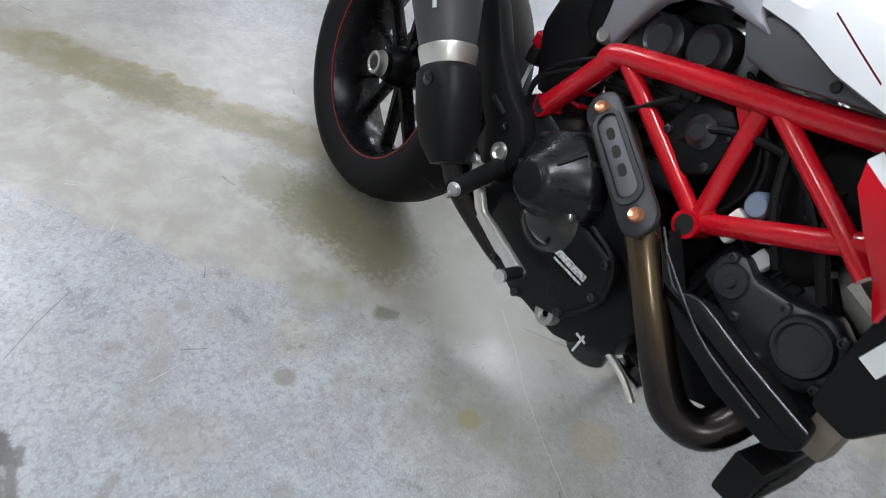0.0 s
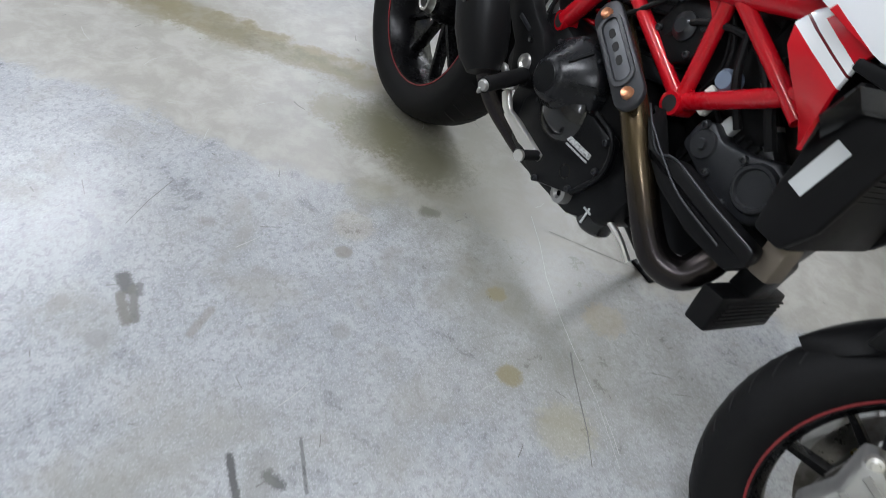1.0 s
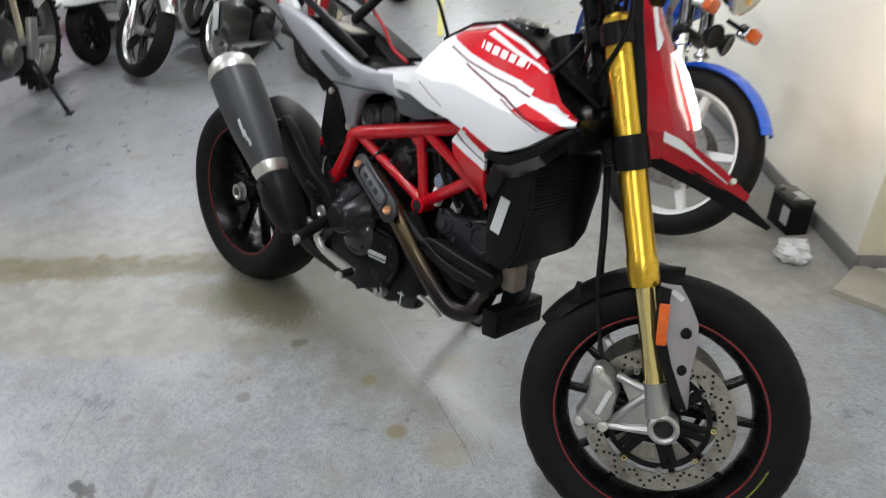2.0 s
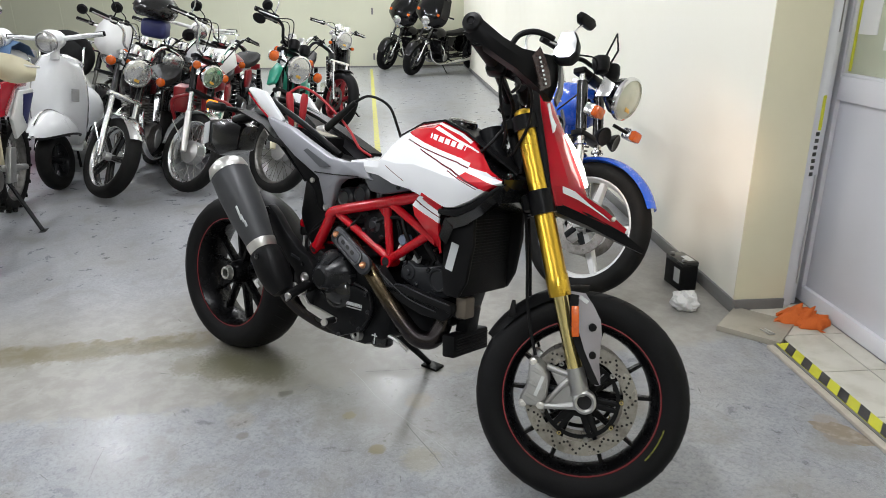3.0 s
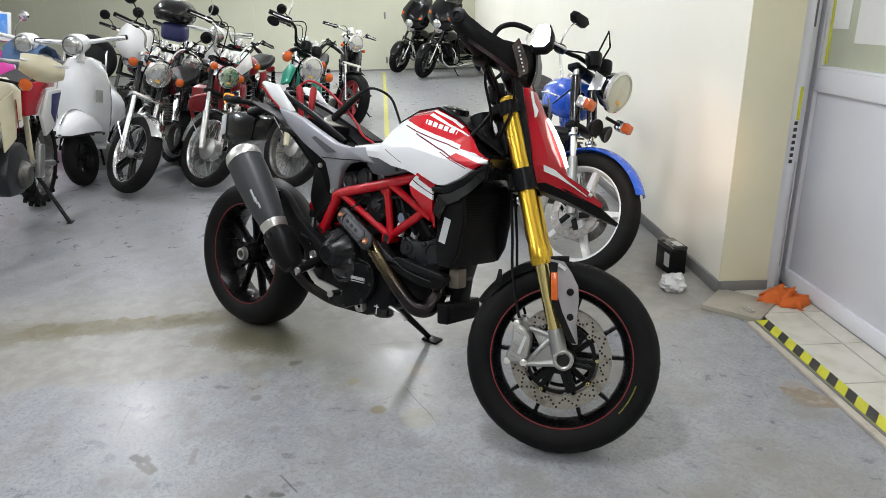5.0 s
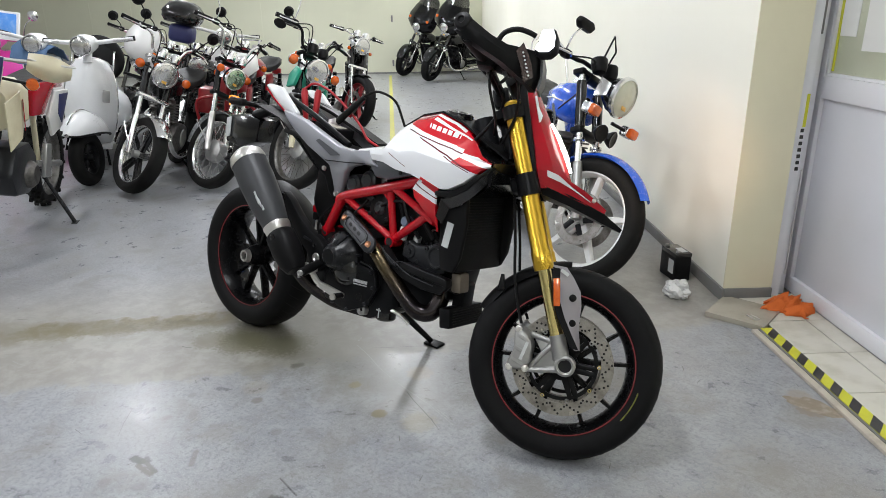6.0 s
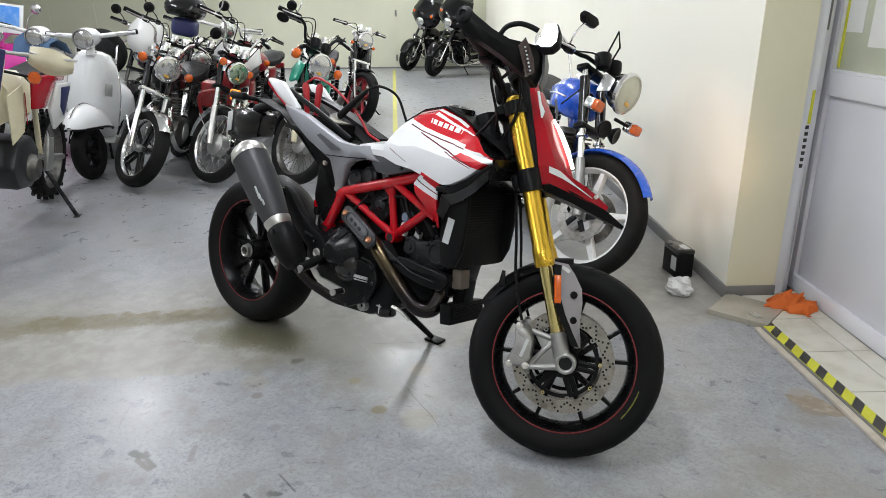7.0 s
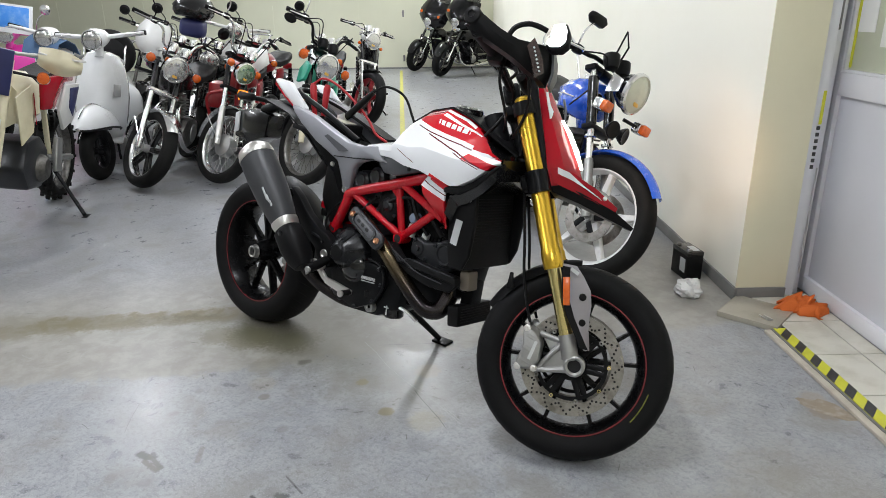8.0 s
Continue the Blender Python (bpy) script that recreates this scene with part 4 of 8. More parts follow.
for bx, bz in ((0.548, 0.300), (0.580, 0.268), (0.655, 0.258), (0.742, 0.300), (0.774, 0.365), (0.760, 0.418)):
    part("cover_bolt", lathe(bmesh.new(), [(0, 0.119), (0.003, 0.119), (0.004, 0.122), (0.0065, 0.121), (0.0075, 0.112)], 10, wheel_at((bx, 0, bz))), GREY_CAST, engine)
for bx, bz in ((0.690, 0.615), (0.700, 0.672), (0.772, 0.655), (0.770, 0.607)):
    part("cover_bolt", lathe(bmesh.new(), [(0, 0.082), (0.003, 0.082), (0.004, 0.085), (0.006, 0.084), (0.007, 0.076)], 10, wheel_at((bx, 0, bz))), GREY_CAST, head)
for pts, r in (([(0.70, -0.045, 0.735), (0.77, -0.070, 0.715), (0.835, -0.074, 0.655), (0.850, -0.066, 0.585), (0.890, -0.050, 0.545)], 0.0045), ([(0.72, -0.040, 0.725), (0.79, -0.062, 0.690), (0.83, -0.066, 0.625), (0.815, -0.055, 0.565)], 0.0035), ([(0.86, -0.030, 0.720), (0.900, -0.064, 0.660), (0.965, -0.070, 0.610), (1.010, -0.050, 0.565)], 0.011)):
    part("engine_wire" if r < 0.01 else "coolant_hose", tube_of(pts, r, 8, 5), RUBBER, engine, "black rubber-covered line")
for bx, by, bz in ((0.918, -0.066, 0.645), (0.975, -0.068, 0.600)):
    part("hose_clamp", lathe(bmesh.new(), [(0.0112, -0.004), (0.0125, -0.0035), (0.0125, 0.0035), (0.0112, 0.004)], 14, along((bx, by, bz), (0.75, -0.05, -0.6))), SILVER, engine, "steel hose clamp")
scoop = part("lower_scoop", prism_of([(0.800, 0.530), (0.818, 0.512), (0.862, 0.470), (0.905, 0.488), (0.99, 0.478), (1.10, 0.470), (1.105, 0.445), (1.08, 0.415), (0.99, 0.415), (0.90, 0.435), (0.845, 0.465)], -0.128, -0.085, 0.008, 0.05), BLACK_PLASTIC, engine, "dark plastic cover under the front cylinder")
part("scoop_edge", tube_of(curve_points([(0.802, -0.130, 0.527), (0.865, -0.130, 0.478), (0.905, -0.131, 0.490), (0.99, -0.131, 0.480), (1.095, -0.130, 0.471)], 5), 0.0022, 6), GREY_CAST, scoop)
part("scoop_edge", tube_of(curve_points([(0.83, -0.131, 0.505), (0.885, -0.132, 0.478), (0.95, -0.131, 0.452), (1.05, -0.130, 0.440)], 5), 0.002, 6), GREY_CAST, scoop)
part("filler_cap", lathe(bmesh.new(), [(0, 0.09), (0.014, 0.09), (0.018, 0.084), (0.018, 0.06)], 20, wheel_at((0.862, 0, 0.615))), mat("blue_grey_cap", (0.16, 0.20, 0.27), 0.45), engine, "blue-grey cap")
part("connector", box_of((0.03, 0.02, 0.045), pose(0.850, -0.07, 0.572, 0, 15, 0), 0.005), PLASTER_PLATE, engine, "white plastic connector")
part("connector", box_of((0.025, 0.02, 0.03), pose(0.905, -0.06, 0.56, 0, 15, 0), 0.005), STICKER, engine)
bm = bmesh.new()
box(bm, (0.24, 0.15, 0.16), pose(0.86, 0.02, 0.64, 0, 10, 0), 0.03)
box(bm, (0.20, 0.16, 0.10), pose(0.97, 0.01, 0.70, 0, 10, 0), 0.03)
part("airbox", bm, BLACK_PLASTIC, engine, "black airbox between the cylinders")
for pts, r in (([(0.70, -0.07, 0.60), (0.76, -0.085, 0.66), (0.86, -0.08, 0.68), (0.95, -0.09, 0.63)], 0.006), ([(0.84, -0.08, 0.70), (0.88, -0.09, 0.63), (0.93, -0.08, 0.57)], 0.007),
               ([(0.93, -0.10, 0.69), (0.96, -0.10, 0.63), (1.0, -0.09, 0.58)], 0.009), ([(0.55, -0.06, 0.56), (0.62, -0.09, 0.60), (0.68, -0.085, 0.66)], 0.005)):
    part("engine_hose", tube_of(pts, r, 8, 5), BLACK_PLASTIC, engine)

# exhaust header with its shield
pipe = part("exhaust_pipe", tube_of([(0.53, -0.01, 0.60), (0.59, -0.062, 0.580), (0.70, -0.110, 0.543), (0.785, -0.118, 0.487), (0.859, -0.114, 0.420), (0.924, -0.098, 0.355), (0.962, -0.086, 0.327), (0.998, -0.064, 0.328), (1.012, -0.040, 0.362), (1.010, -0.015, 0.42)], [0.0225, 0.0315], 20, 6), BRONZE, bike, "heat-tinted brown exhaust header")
part("sump", prism_of([(0.80, 0.30), (0.80, 0.42), (0.92, 0.46), (1.045, 0.46), (1.05, 0.38), (0.98, 0.345), (0.90, 0.30)], -0.045, 0.09, 0.012), BLACK_CAST, engine, "black sump and hose run below the front cylinder")
S0, S1 = Vector((0.580, -0.092, 0.584)), Vector((0.786, -0.154, 0.517))
SA = (S1 - S0).normalized()
SN = (Vector((0.12, -1, 0.22)) - SA * Vector((0.12, -1, 0.22)).dot(SA)).normalized()
SB = SA.cross(SN)
SHIELD = Matrix(((SA.x, SN.x, SB.x, S0.x), (SA.y, SN.y, SB.y, S0.y), (SA.z, SN.z, SB.z, S0.z), (0, 0, 0, 1)))
SL = (S1 - S0).length
def stadium(x0, x1, w, n=8):
    out = []
    for k in range(n + 1):
        a = math.pi / 2 + math.pi * k / n
        out.append((x0 + w * math.cos(a), w * math.sin(a)))
    for k in range(n + 1):
        a = -math.pi / 2 + math.pi * k / n
        out.append((x1 + w * math.cos(a), w * math.sin(a)))
    return out
hot = part("pipe_shield", prism_of(stadium(0.012, SL - 0.012, 0.030), -0.004, 0.007, 0.003, 0.02), GREY_CAST, bike, "dark grey slotted heat shield with copper bolts", SHIELD)
bm = bmesh.new()
outer, inner = stadium(0.045, SL - 0.055, 0.023), stadium(0.047, SL - 0.057, 0.017)
loft(bm, [[(x, h, z) for x, z in o] for o, h in ((outer, 0.006), (outer, 0.0105), (inner, 0.0105), (inner, 0.0065))], True, False)
part("shield_rib", bm, GREY_CAST, hot, "", SHIELD)
part("shield_inlay", prism_of(stadium(0.05, SL - 0.06, 0.015), 0.0065, 0.0085, 0.001), GREY_PLASTIC, hot, "", SHIELD)
for k in range(3):
    part("shield_slot", prism_of(stadium(0.062 + 0.034 * k, 0.072 + 0.034 * k, 0.006), 0.0085, 0.0092), HOLE, hot, "", SHIELD)
for x in (0.014, SL - 0.012):
    part("shield_bolt", lathe(bmesh.new(), [(0, 0.012), (0.004, 0.012), (0.009, 0.016), (0.011, 0.012), (0.012, 0.005)], 14, SHIELD @ Matrix.Translation((x, 0, 0)) @ Matrix.Rotation(radians(-90), 4, "X")), COPPER, hot, "copper-coloured bolt")

# controls on the right side
peg = part("foot_peg", tube_of([(0.478, -0.110, 0.386), (0.505, -0.165, 0.384), (0.540, -0.246, 0.378)], [0.017, 0.0165, 0.015], 14), RUBBER, bike, "black rubber foot peg with alloy teeth")
for k in range(9):
    part("peg_tooth", box_of((0.022, 0.006, 0.013), pose(0.488 + 0.0062 * k, -0.142 - 0.0128 * k, 0.367, 0, 0, -66), 0.002, 1), ALLOY, peg)
part("peg_end", lathe(bmesh.new(), [(0, 0.006), (0.009, 0.005), (0.012, 0.0), (0.013, -0.006)], 16, along((0.541, -0.247, 0.378), (0.38, -0.92, -0.07))), ALLOY, peg, "grey alloy peg tip")
heel = part("heel_plate", prism_of([(0.437, 0.374), (0.440, 0.389), (0.452, 0.390), (0.460, 0.384), (0.490, 0.394), (0.508, 0.386), (0.508, 0.366), (0.479, 0.346), (0.460, 0.362), (0.452, 0.372)], -0.146, -0.134, 0.003), SILVER, bike, "bright alloy heel plate")
part("heel_bolt", lathe(bmesh.new(), [(0, 0.0), (0.004, 0.0), (0.006, 0.003), (0.009, 0.0)], 14, along((0.487, -0.1465, 0.374), (0, -1, 0))), BLACK_CAST, heel)
part("hanger_bolt", lathe(bmesh.new(), [(0.0, 0.002), (0.008, 0.002), (0.011, 0.007), (0.017, 0.006), (0.020, -0.004)], 18, wheel_at((0.462, -0.108, 0.407))), SILVER, hanger, "bright hollow bolt")
bm = prism_of([(0.500, 0.352), (0.512, 0.368), (0.545, 0.341), (0.584, 0.339), (0.660, 0.328), (0.678, 0.326), (0.676, 0.309), (0.655, 0.304), (0.569, 0.318), (0.525, 0.330)], -0.164, -0.150, 0.004)
tube(bm, [(0.53, -0.150, 0.322), (0.60, -0.146, 0.305), (0.64, -0.146, 0.307)], 0.006, 8)
pedal = part("brake_pedal", bm, SILVER, bike, "bright alloy brake pedal")
part("pedal_pad", tube_of([(0.668, -0.158, 0.318), (0.676, -0.205, 0.320)], 0.0105, 12), RUBBER, pedal)
part("pedal_cap", tube_of([(0.676, -0.205, 0.320), (0.678, -0.212, 0.320)], 0.011, 12), SILVER, pedal)
res = part("brake_reservoir", lathe(bmesh.new(), [(0, 0), (0.016, 0), (0.017, 0.022), (0.014, 0.03), (0, 0.03)], 18, along((0.330, -0.006, 0.528), (0, 0, 1))), BLACK_PLASTIC, bike)
part("reservoir_cap", lathe(bmesh.new(), [(0, 0.03), (0.016, 0.03), (0.019, 0.034), (0.019, 0.052), (0.014, 0.058), (0, 0.058)], 18, along((0.330, -0.006, 0.528), (0, 0, 1))), FRAME_RED, res, "red anodised cap")
for pts, metal in (([(0.43, -0.06, 0.46), (0.42, -0.075, 0.53), (0.455, -0.07, 0.585), (0.52, -0.05, 0.64)], BLACK_PLASTIC), ([(0.33, -0.006, 0.53), (0.38, -0.05, 0.48), (0.43, -0.07, 0.45)], SILVER), ([(0.44, -0.075, 0.45), (0.435, -0.085, 0.54), (0.50, -0.08, 0.60)], BLACK_PLASTIC)):
    part("brake_hose", tube_of(pts, 0.0038, 8, 5), metal, bike, "braided steel brake hose" if metal is SILVER else "black brake hose")
stand = part("side_stand", tube_of([(0.66, 0.10, 0.275), (0.69, 0.19, 0.19), (0.722, 0.318, 0.082)], [0.016, 0.011], 12), BLACK_CAST, bike, "black side stand")
part("stand_foot", box_of((0.075, 0.05, 0.012), pose(0.735, 0.325, 0.072, 12, 0, 0), 0.004), BLACK_CAST, stand)
part("stand_spring", tube_of([(0.675, 0.11, 0.27), (0.70, 0.20, 0.20)], 0.006, 8), BLACK_CAST, stand)
part("quick_link", tube_of([(0.79, -0.07, 0.30), (0.86, -0.06, 0.285), (0.90, -0.05, 0.26)], 0.0065, 8, 4), SILVER, bike, "bright sensor lead with a hex joint")
part("link_nut", lathe(bmesh.new(), [(0, 0), (0.010, 0), (0.010, 0.016), (0, 0.016)], 6, along((0.795, -0.071, 0.30), (1, 0, -0.2))), SILVER, bike)

# radiator, oil cooler
rad = part("radiator", box_of((0.05, 0.25, 0.25), pose(1.095, 0, 0.622, 0, -4, 0), 0.008), RADIATOR, bike, "black radiator with dark shrouds")
bm = bmesh.new()
for k in range(24):
    box(bm, (0.004, 0.22, 0.002), pose(1.121, 0, 0.519 + 0.0088 * k))
part("cooling_fin", bm, RADIATOR, rad, kind="stuff")
def shroud(s):
    y0, y1 = sorted((s * 0.122, s * 0.142))
    ob = part("radiator_shroud", prism_of([(1.025, 0.725), (1.07, 0.748), (1.15, 0.748), (1.158, 0.66), (1.148, 0.55), (1.125, 0.500), (1.075, 0.500), (1.062, 0.56), (1.055, 0.65)], y0, y1, 0.008), BLACK_PLASTIC, rad, "dark plastic radiator shroud")
    part("shroud_sticker", box_of((0.026, 0.0015, 0.080), pose(1.094, s * 0.1432, 0.616, 0, 10, 0), 0), STICKER, ob, "pale label")
    part("shroud_clip", lathe(bmesh.new(), [(0, 0.004), (0.006, 0.004), (0.007, 0)], 12, along((1.13, s * 0.142, 0.722), (0, s, 0))), ALLOY, ob)
    part("air_duct", sheet([[(1.066, s * 0.176, 0.67), (1.070, s * 0.146, 0.645)], [(1.082, s * 0.182, 0.725), (1.092, s * 0.150, 0.697)], [(1.12, s * 0.187, 0.740), (1.135, s * 0.156, 0.714)], [(1.18, s * 0.190, 0.772), (1.188, s * 0.160, 0.752)], [(1.228, s * 0.187, 0.812), (1.233, s * 0.162, 0.796)], [(1.262, s * 0.176, 0.844), (1.260, s * 0.158, 0.832)]], 0.006), BLACK_GLOSS, rad, "glossy black duct lip")
mirrored(shroud)
cooler = part("oil_cooler", box_of((0.045, 0.185, 0.068), pose(1.078, 0.006, 0.333, 0, -8, 0), 0.006), BLACK_PLASTIC, bike, "black oil cooler box")
bm = bmesh.new()
for k in range(7):
    box(bm, (0.003, 0.16, 0.003), pose(1.1025, 0.006, 0.307 + 0.0087 * k, 0, -8, 0))
part("cooling_fin", bm, RADIATOR, cooler, kind="stuff")
part("cooler_bracket", prism_of([(1.05, 0.36), (1.055, 0.44), (1.08, 0.46), (1.10, 0.44), (1.095, 0.36)], -0.02, 0.04, 0.006), BLACK_CAST, cooler)
part("regulator", box_of((0.04, 0.05, 0.065), pose(1.098, -0.05, 0.455, 0, -6, 0), 0.008), mat("brown_cast", (0.19, 0.16, 0.125), 0.6, 0.3), bike, "brownish cast regulator")

# tank and body panels
def tank_ring(x, top, sh, side, low):
    pts = [(0, top), (sh[0] * 0.55, top - 0.25 * (top - sh[1])), sh, ((sh[0] * 0.45 + side[0] * 0.55) + 0.003, (sh[1] + side[1]) / 2), side, ((side[0] + low[0]) / 2 + 0.004, (side[1] + low[1]) / 2), low, (low[0] * 0.6, low[1] - 0.01)]
    right = [(x, -y, z) for y, z in pts]
    left = [(x, y, z) for y, z in reversed(pts[1:])]
    return right + left
def wing_ring(x, inner, top, side, low):
    pts = [(0, 0.80), (inner - 0.008, 0.80), (inner, top), ((inner * 0.45 + side[0] * 0.55) + 0.006, (top + side[1]) / 2 + 0.004), side, ((side[0] + low[0]) / 2 + 0.004, (side[1] + low[1]) / 2), low, (low[0] * 0.6, low[1] - 0.01)]
    return [(x, -y, z) for y, z in pts] + [(x, y, z) for y, z in reversed(pts[1:])]
bm = loft(bmesh.new(), [tank_ring(0.645, 0.842, (0.05, 0.842), (0.118, 0.834), (0.120, 0.815)), tank_ring(0.70, 0.856, (0.05, 0.854), (0.128, 0.842), (0.132, 0.808)), tank_ring(0.778, 0.872, (0.06, 0.868), (0.138, 0.848), (0.142, 0.806)), tank_ring(0.790, 0.944, (0.056, 0.928), (0.141, 0.856), (0.144, 0.805)),
                        tank_ring(0.86, 0.978, (0.08, 0.954), (0.155, 0.850), (0.160, 0.790)), tank_ring(0.94, 0.994, (0.092, 0.966), (0.172, 0.858), (0.175, 0.785)), tank_ring(1.02, 0.972, (0.088, 0.942), (0.190, 0.850), (0.188, 0.768)),
                        tank_ring(1.075, 0.945, (0.060, 0.930), (0.197, 0.842), (0.195, 0.760)), wing_ring(1.09, 0.066, 0.922, (0.199, 0.840), (0.197, 0.758)), wing_ring(1.12, 0.084, 0.904, (0.200, 0.838), (0.198, 0.764)), wing_ring(1.17, 0.118, 0.870, (0.200, 0.838), (0.198, 0.790)),
                        wing_ring(1.22, 0.150, 0.857, (0.192, 0.845), (0.190, 0.830)), wing_ring(1.25, 0.168, 0.853, (0.178, 0.850), (0.180, 0.844))])
tank = part("fuel_tank", bm, BODY, bike, "white and red striped fuel tank", smooth=19)
part("tank_top_pad", sheet([[(0.76, -0.03, 0.930), (0.76, 0.03, 0.930)], [(0.86, -0.045, 0.978), (0.86, 0.045, 0.978)], [(0.95, -0.055, 0.994), (0.95, 0.055, 0.994)], [(1.04, -0.06, 0.966), (1.04, 0.06, 0.966)], [(1.13, -0.06, 0.915), (1.13, 0.06, 0.915)], [(1.22, -0.055, 0.869), (1.22, 0.055, 0.869)]], 0.006), BLACK_PLASTIC, tank, "dark strip along the top of the tank")
# black slab added in place of the scoop's shaded red inside
part("scoop_shade_fill", loft(bmesh.new(), [[(x, -w, z0), (x, -w, z1), (x, w, z1), (x, w, z0)] for x, w, z0, z1 in ((1.02, 0.05, 0.74, 0.90), (1.085, 0.065, 0.74, 0.90), (1.12, 0.085, 0.735, 0.894), (1.17, 0.120, 0.750, 0.866), (1.22, 0.152, 0.775, 0.854), (1.2535, 0.177, 0.795, 0.8555))]), BLACK_GLOSS, tank, "black slab standing for the shaded scoop behind the fork")
# added black plate keeps the pale wing undersides dark
part("wing_dark_plate", prism_of([(1.06, 0.735), (1.06, 0.75), (1.12, 0.758), (1.17, 0.785), (1.245, 0.84), (1.25, 0.832), (1.18, 0.768), (1.12, 0.735)], -0.190, 0.190, 0.004), BLACK_PLASTIC, tank, "black plate added to darken the tank wing undersides")
cap = part("fuel_cap", lathe(bmesh.new(), [(0, 0.016), (0.026, 0.016), (0.034, 0.013), (0.043, 0.011), (0.046, 0.004), (0.046, -0.01)], 32, along((0.975, 0, 0.984), (0.1, 0, 1))), BLACK_GLOSS, tank, "black fuel cap with bright bolts")
for k in range(6):
    a = k * math.pi / 3
    part("cap_bolt", lathe(bmesh.new(), [(0, 0.016), (0.004, 0.016), (0.005, 0.012)], 8, along((0.975 + 0.038 * math.cos(a), 0.038 * math.sin(a), 0.984 - 0.0038 * math.cos(a)), (0.1, 0, 1))), SILVER, cap)
def lean_in(bm):
    """Draws the lower leg of a tail moulding in towards the frame."""
    for v in bm.verts:
        f = min(1.0, max(0.0, (0.79 - v.co.z) / 0.14))
        v.co.x -= 0.085 * f
        v.co.y *= 1 - 0.62 * f
    return bm
def side_panel(s):
    rows = []
    for (xa, za), (xb, zb), y in (((0.955, 0.765), (1.00, 0.795), 0.168), ((0.948, 0.742), (1.07, 0.762), 0.181), ((0.960, 0.715), (1.062, 0.742), 0.184), ((0.99, 0.686), (1.058, 0.70), 0.178), ((1.03, 0.65), (1.060, 0.655), 0.168), ((1.050, 0.622), (1.060, 0.620), 0.158)):
        rows.append([(xa + (xb - xa) * t, s * (y - 0.018 * (1 - t)), za + (zb - za) * t) for t in (0, 0.35, 0.7, 1)])
    part("side_panel", sheet(rows, 0.006), BODY, bike, "red and white side panel below the tank")
    y0, y1 = sorted((s * 0.13, s * 0.100))
    part("infill_panel", prism_of([(0.715, 0.785), (0.745, 0.806), (0.80, 0.812), (0.97, 0.803), (0.90, 0.775), (0.80, 0.748), (0.745, 0.75)], y0, y1, 0.006), GREY_PLASTIC, bike, "dark grey infill panel")
    part("infill_screw", lathe(bmesh.new(), [(0, 0.002), (0.006, 0.003), (0.007, 0)], 12, along((0.86, s * 0.131, 0.778), (0, s, 0))), HOLE, bike)
    y0, y1 = sorted((s * 0.098, s * 0.138))
    panel = part("tail_panel", lean_in(prism_of([(0.235, 0.938), (0.28, 0.928), (0.364, 0.907), (0.47, 0.866), (0.558, 0.834), (0.632, 0.827), (0.713, 0.837), (0.735, 0.80), (0.765, 0.784), (0.68, 0.786), (0.623, 0.768), (0.602, 0.745), (0.590, 0.655), (0.575, 0.642), (0.554, 0.645), (0.540, 0.70), (0.516, 0.760), (0.46, 0.788), (0.392, 0.818), (0.30, 0.874), (0.25, 0.915)], y0, y1, 0.007)), mat("tail_grey", (0.27, 0.275, 0.30), 0.4, 0.05, (0.235, 0.24, 0.26), fine=420, bump=0.12), bike, "grey plastic tail panel")
    part("panel_recess", prism_of([(0.440, 0.842), (0.458, 0.850), (0.555, 0.812), (0.575, 0.803), (0.525, 0.797)], s * 0.1375, s * 0.1400, 0), GREY_PLASTIC, panel)
    part("panel_crease", tube_of([(0.50, s * 0.139, 0.778), (0.60, s * 0.1395, 0.782), (0.70, s * 0.139, 0.789)], 0.002, 5), BLACK_PLASTIC, panel)
    part("panel_bolt", lathe(bmesh.new(), [(0, 0.003), (0.008, 0.003), (0.011, 0.006), (0.014, 0.003), (0.015, -0.003)], 18, along((0.484, s * 0.056, 0.655), (0, s, 0))), ALLOY, panel, "ringed bolt")
    part("panel_bolt", lathe(bmesh.new(), [(0, 0.006), (0.008, 0.005), (0.010, -0.002)], 14, along((0.462, s * 0.108, 0.745), (0, s, 0))), SILVER, panel, "bright bolt")
    y0, y1 = sorted((s * 0.075, s * 0.100))
    inner = [(0.25, 0.92), (0.316, 0.893), (0.433, 0.832), (0.526, 0.768), (0.548, 0.70), (0.555, 0.645), (0.541, 0.634), (0.516, 0.65), (0.490, 0.711), (0.44, 0.745), (0.351, 0.822), (0.285, 0.885)]
    part("inner_tail", lean_in(prism_of(inner, *sorted((s * 0.075, s * 0.130)), 0.006)), BLACK_PLASTIC, bike, "black inner tail moulding")
    y0, y1 = sorted((s * 0.088, s * 0.112))
    tip = part("tail_tip", prism_of([(0.080, 1.026), (0.10, 1.034), (0.18, 1.022), (0.225, 0.982), (0.290, 0.930), (0.272, 0.914), (0.235, 0.918), (0.155, 0.966)], y0, y1, 0.010), WHITE, bike, "white tail tip with red stripe")
    part("tip_stripe", tube_of([(0.095, s * 0.1125, 1.012), (0.158, s * 0.1130, 0.967), (0.237, s * 0.1130, 0.921), (0.275, s * 0.1125, 0.918)], 0.003, 6), RED, tip, "red stripe")
mirrored(side_panel)
part("battery_tray", box_of((0.50, 0.17, 0.02), pose(0.43, 0, 0.822, 0, 9, 0), 0.004), BLACK_PLASTIC, bike, "open black tray under the missing seat")
part("rear_mudguard", sheet([[(x, y, z - 0.6 * y * y) for y in (-0.085, -0.04, 0.04, 0.085)] for x, z in ((0.40, 0.74), (0.28, 0.83), (0.15, 0.91), (0.0, 0.95))], 0.006), BLACK_PLASTIC, bike)
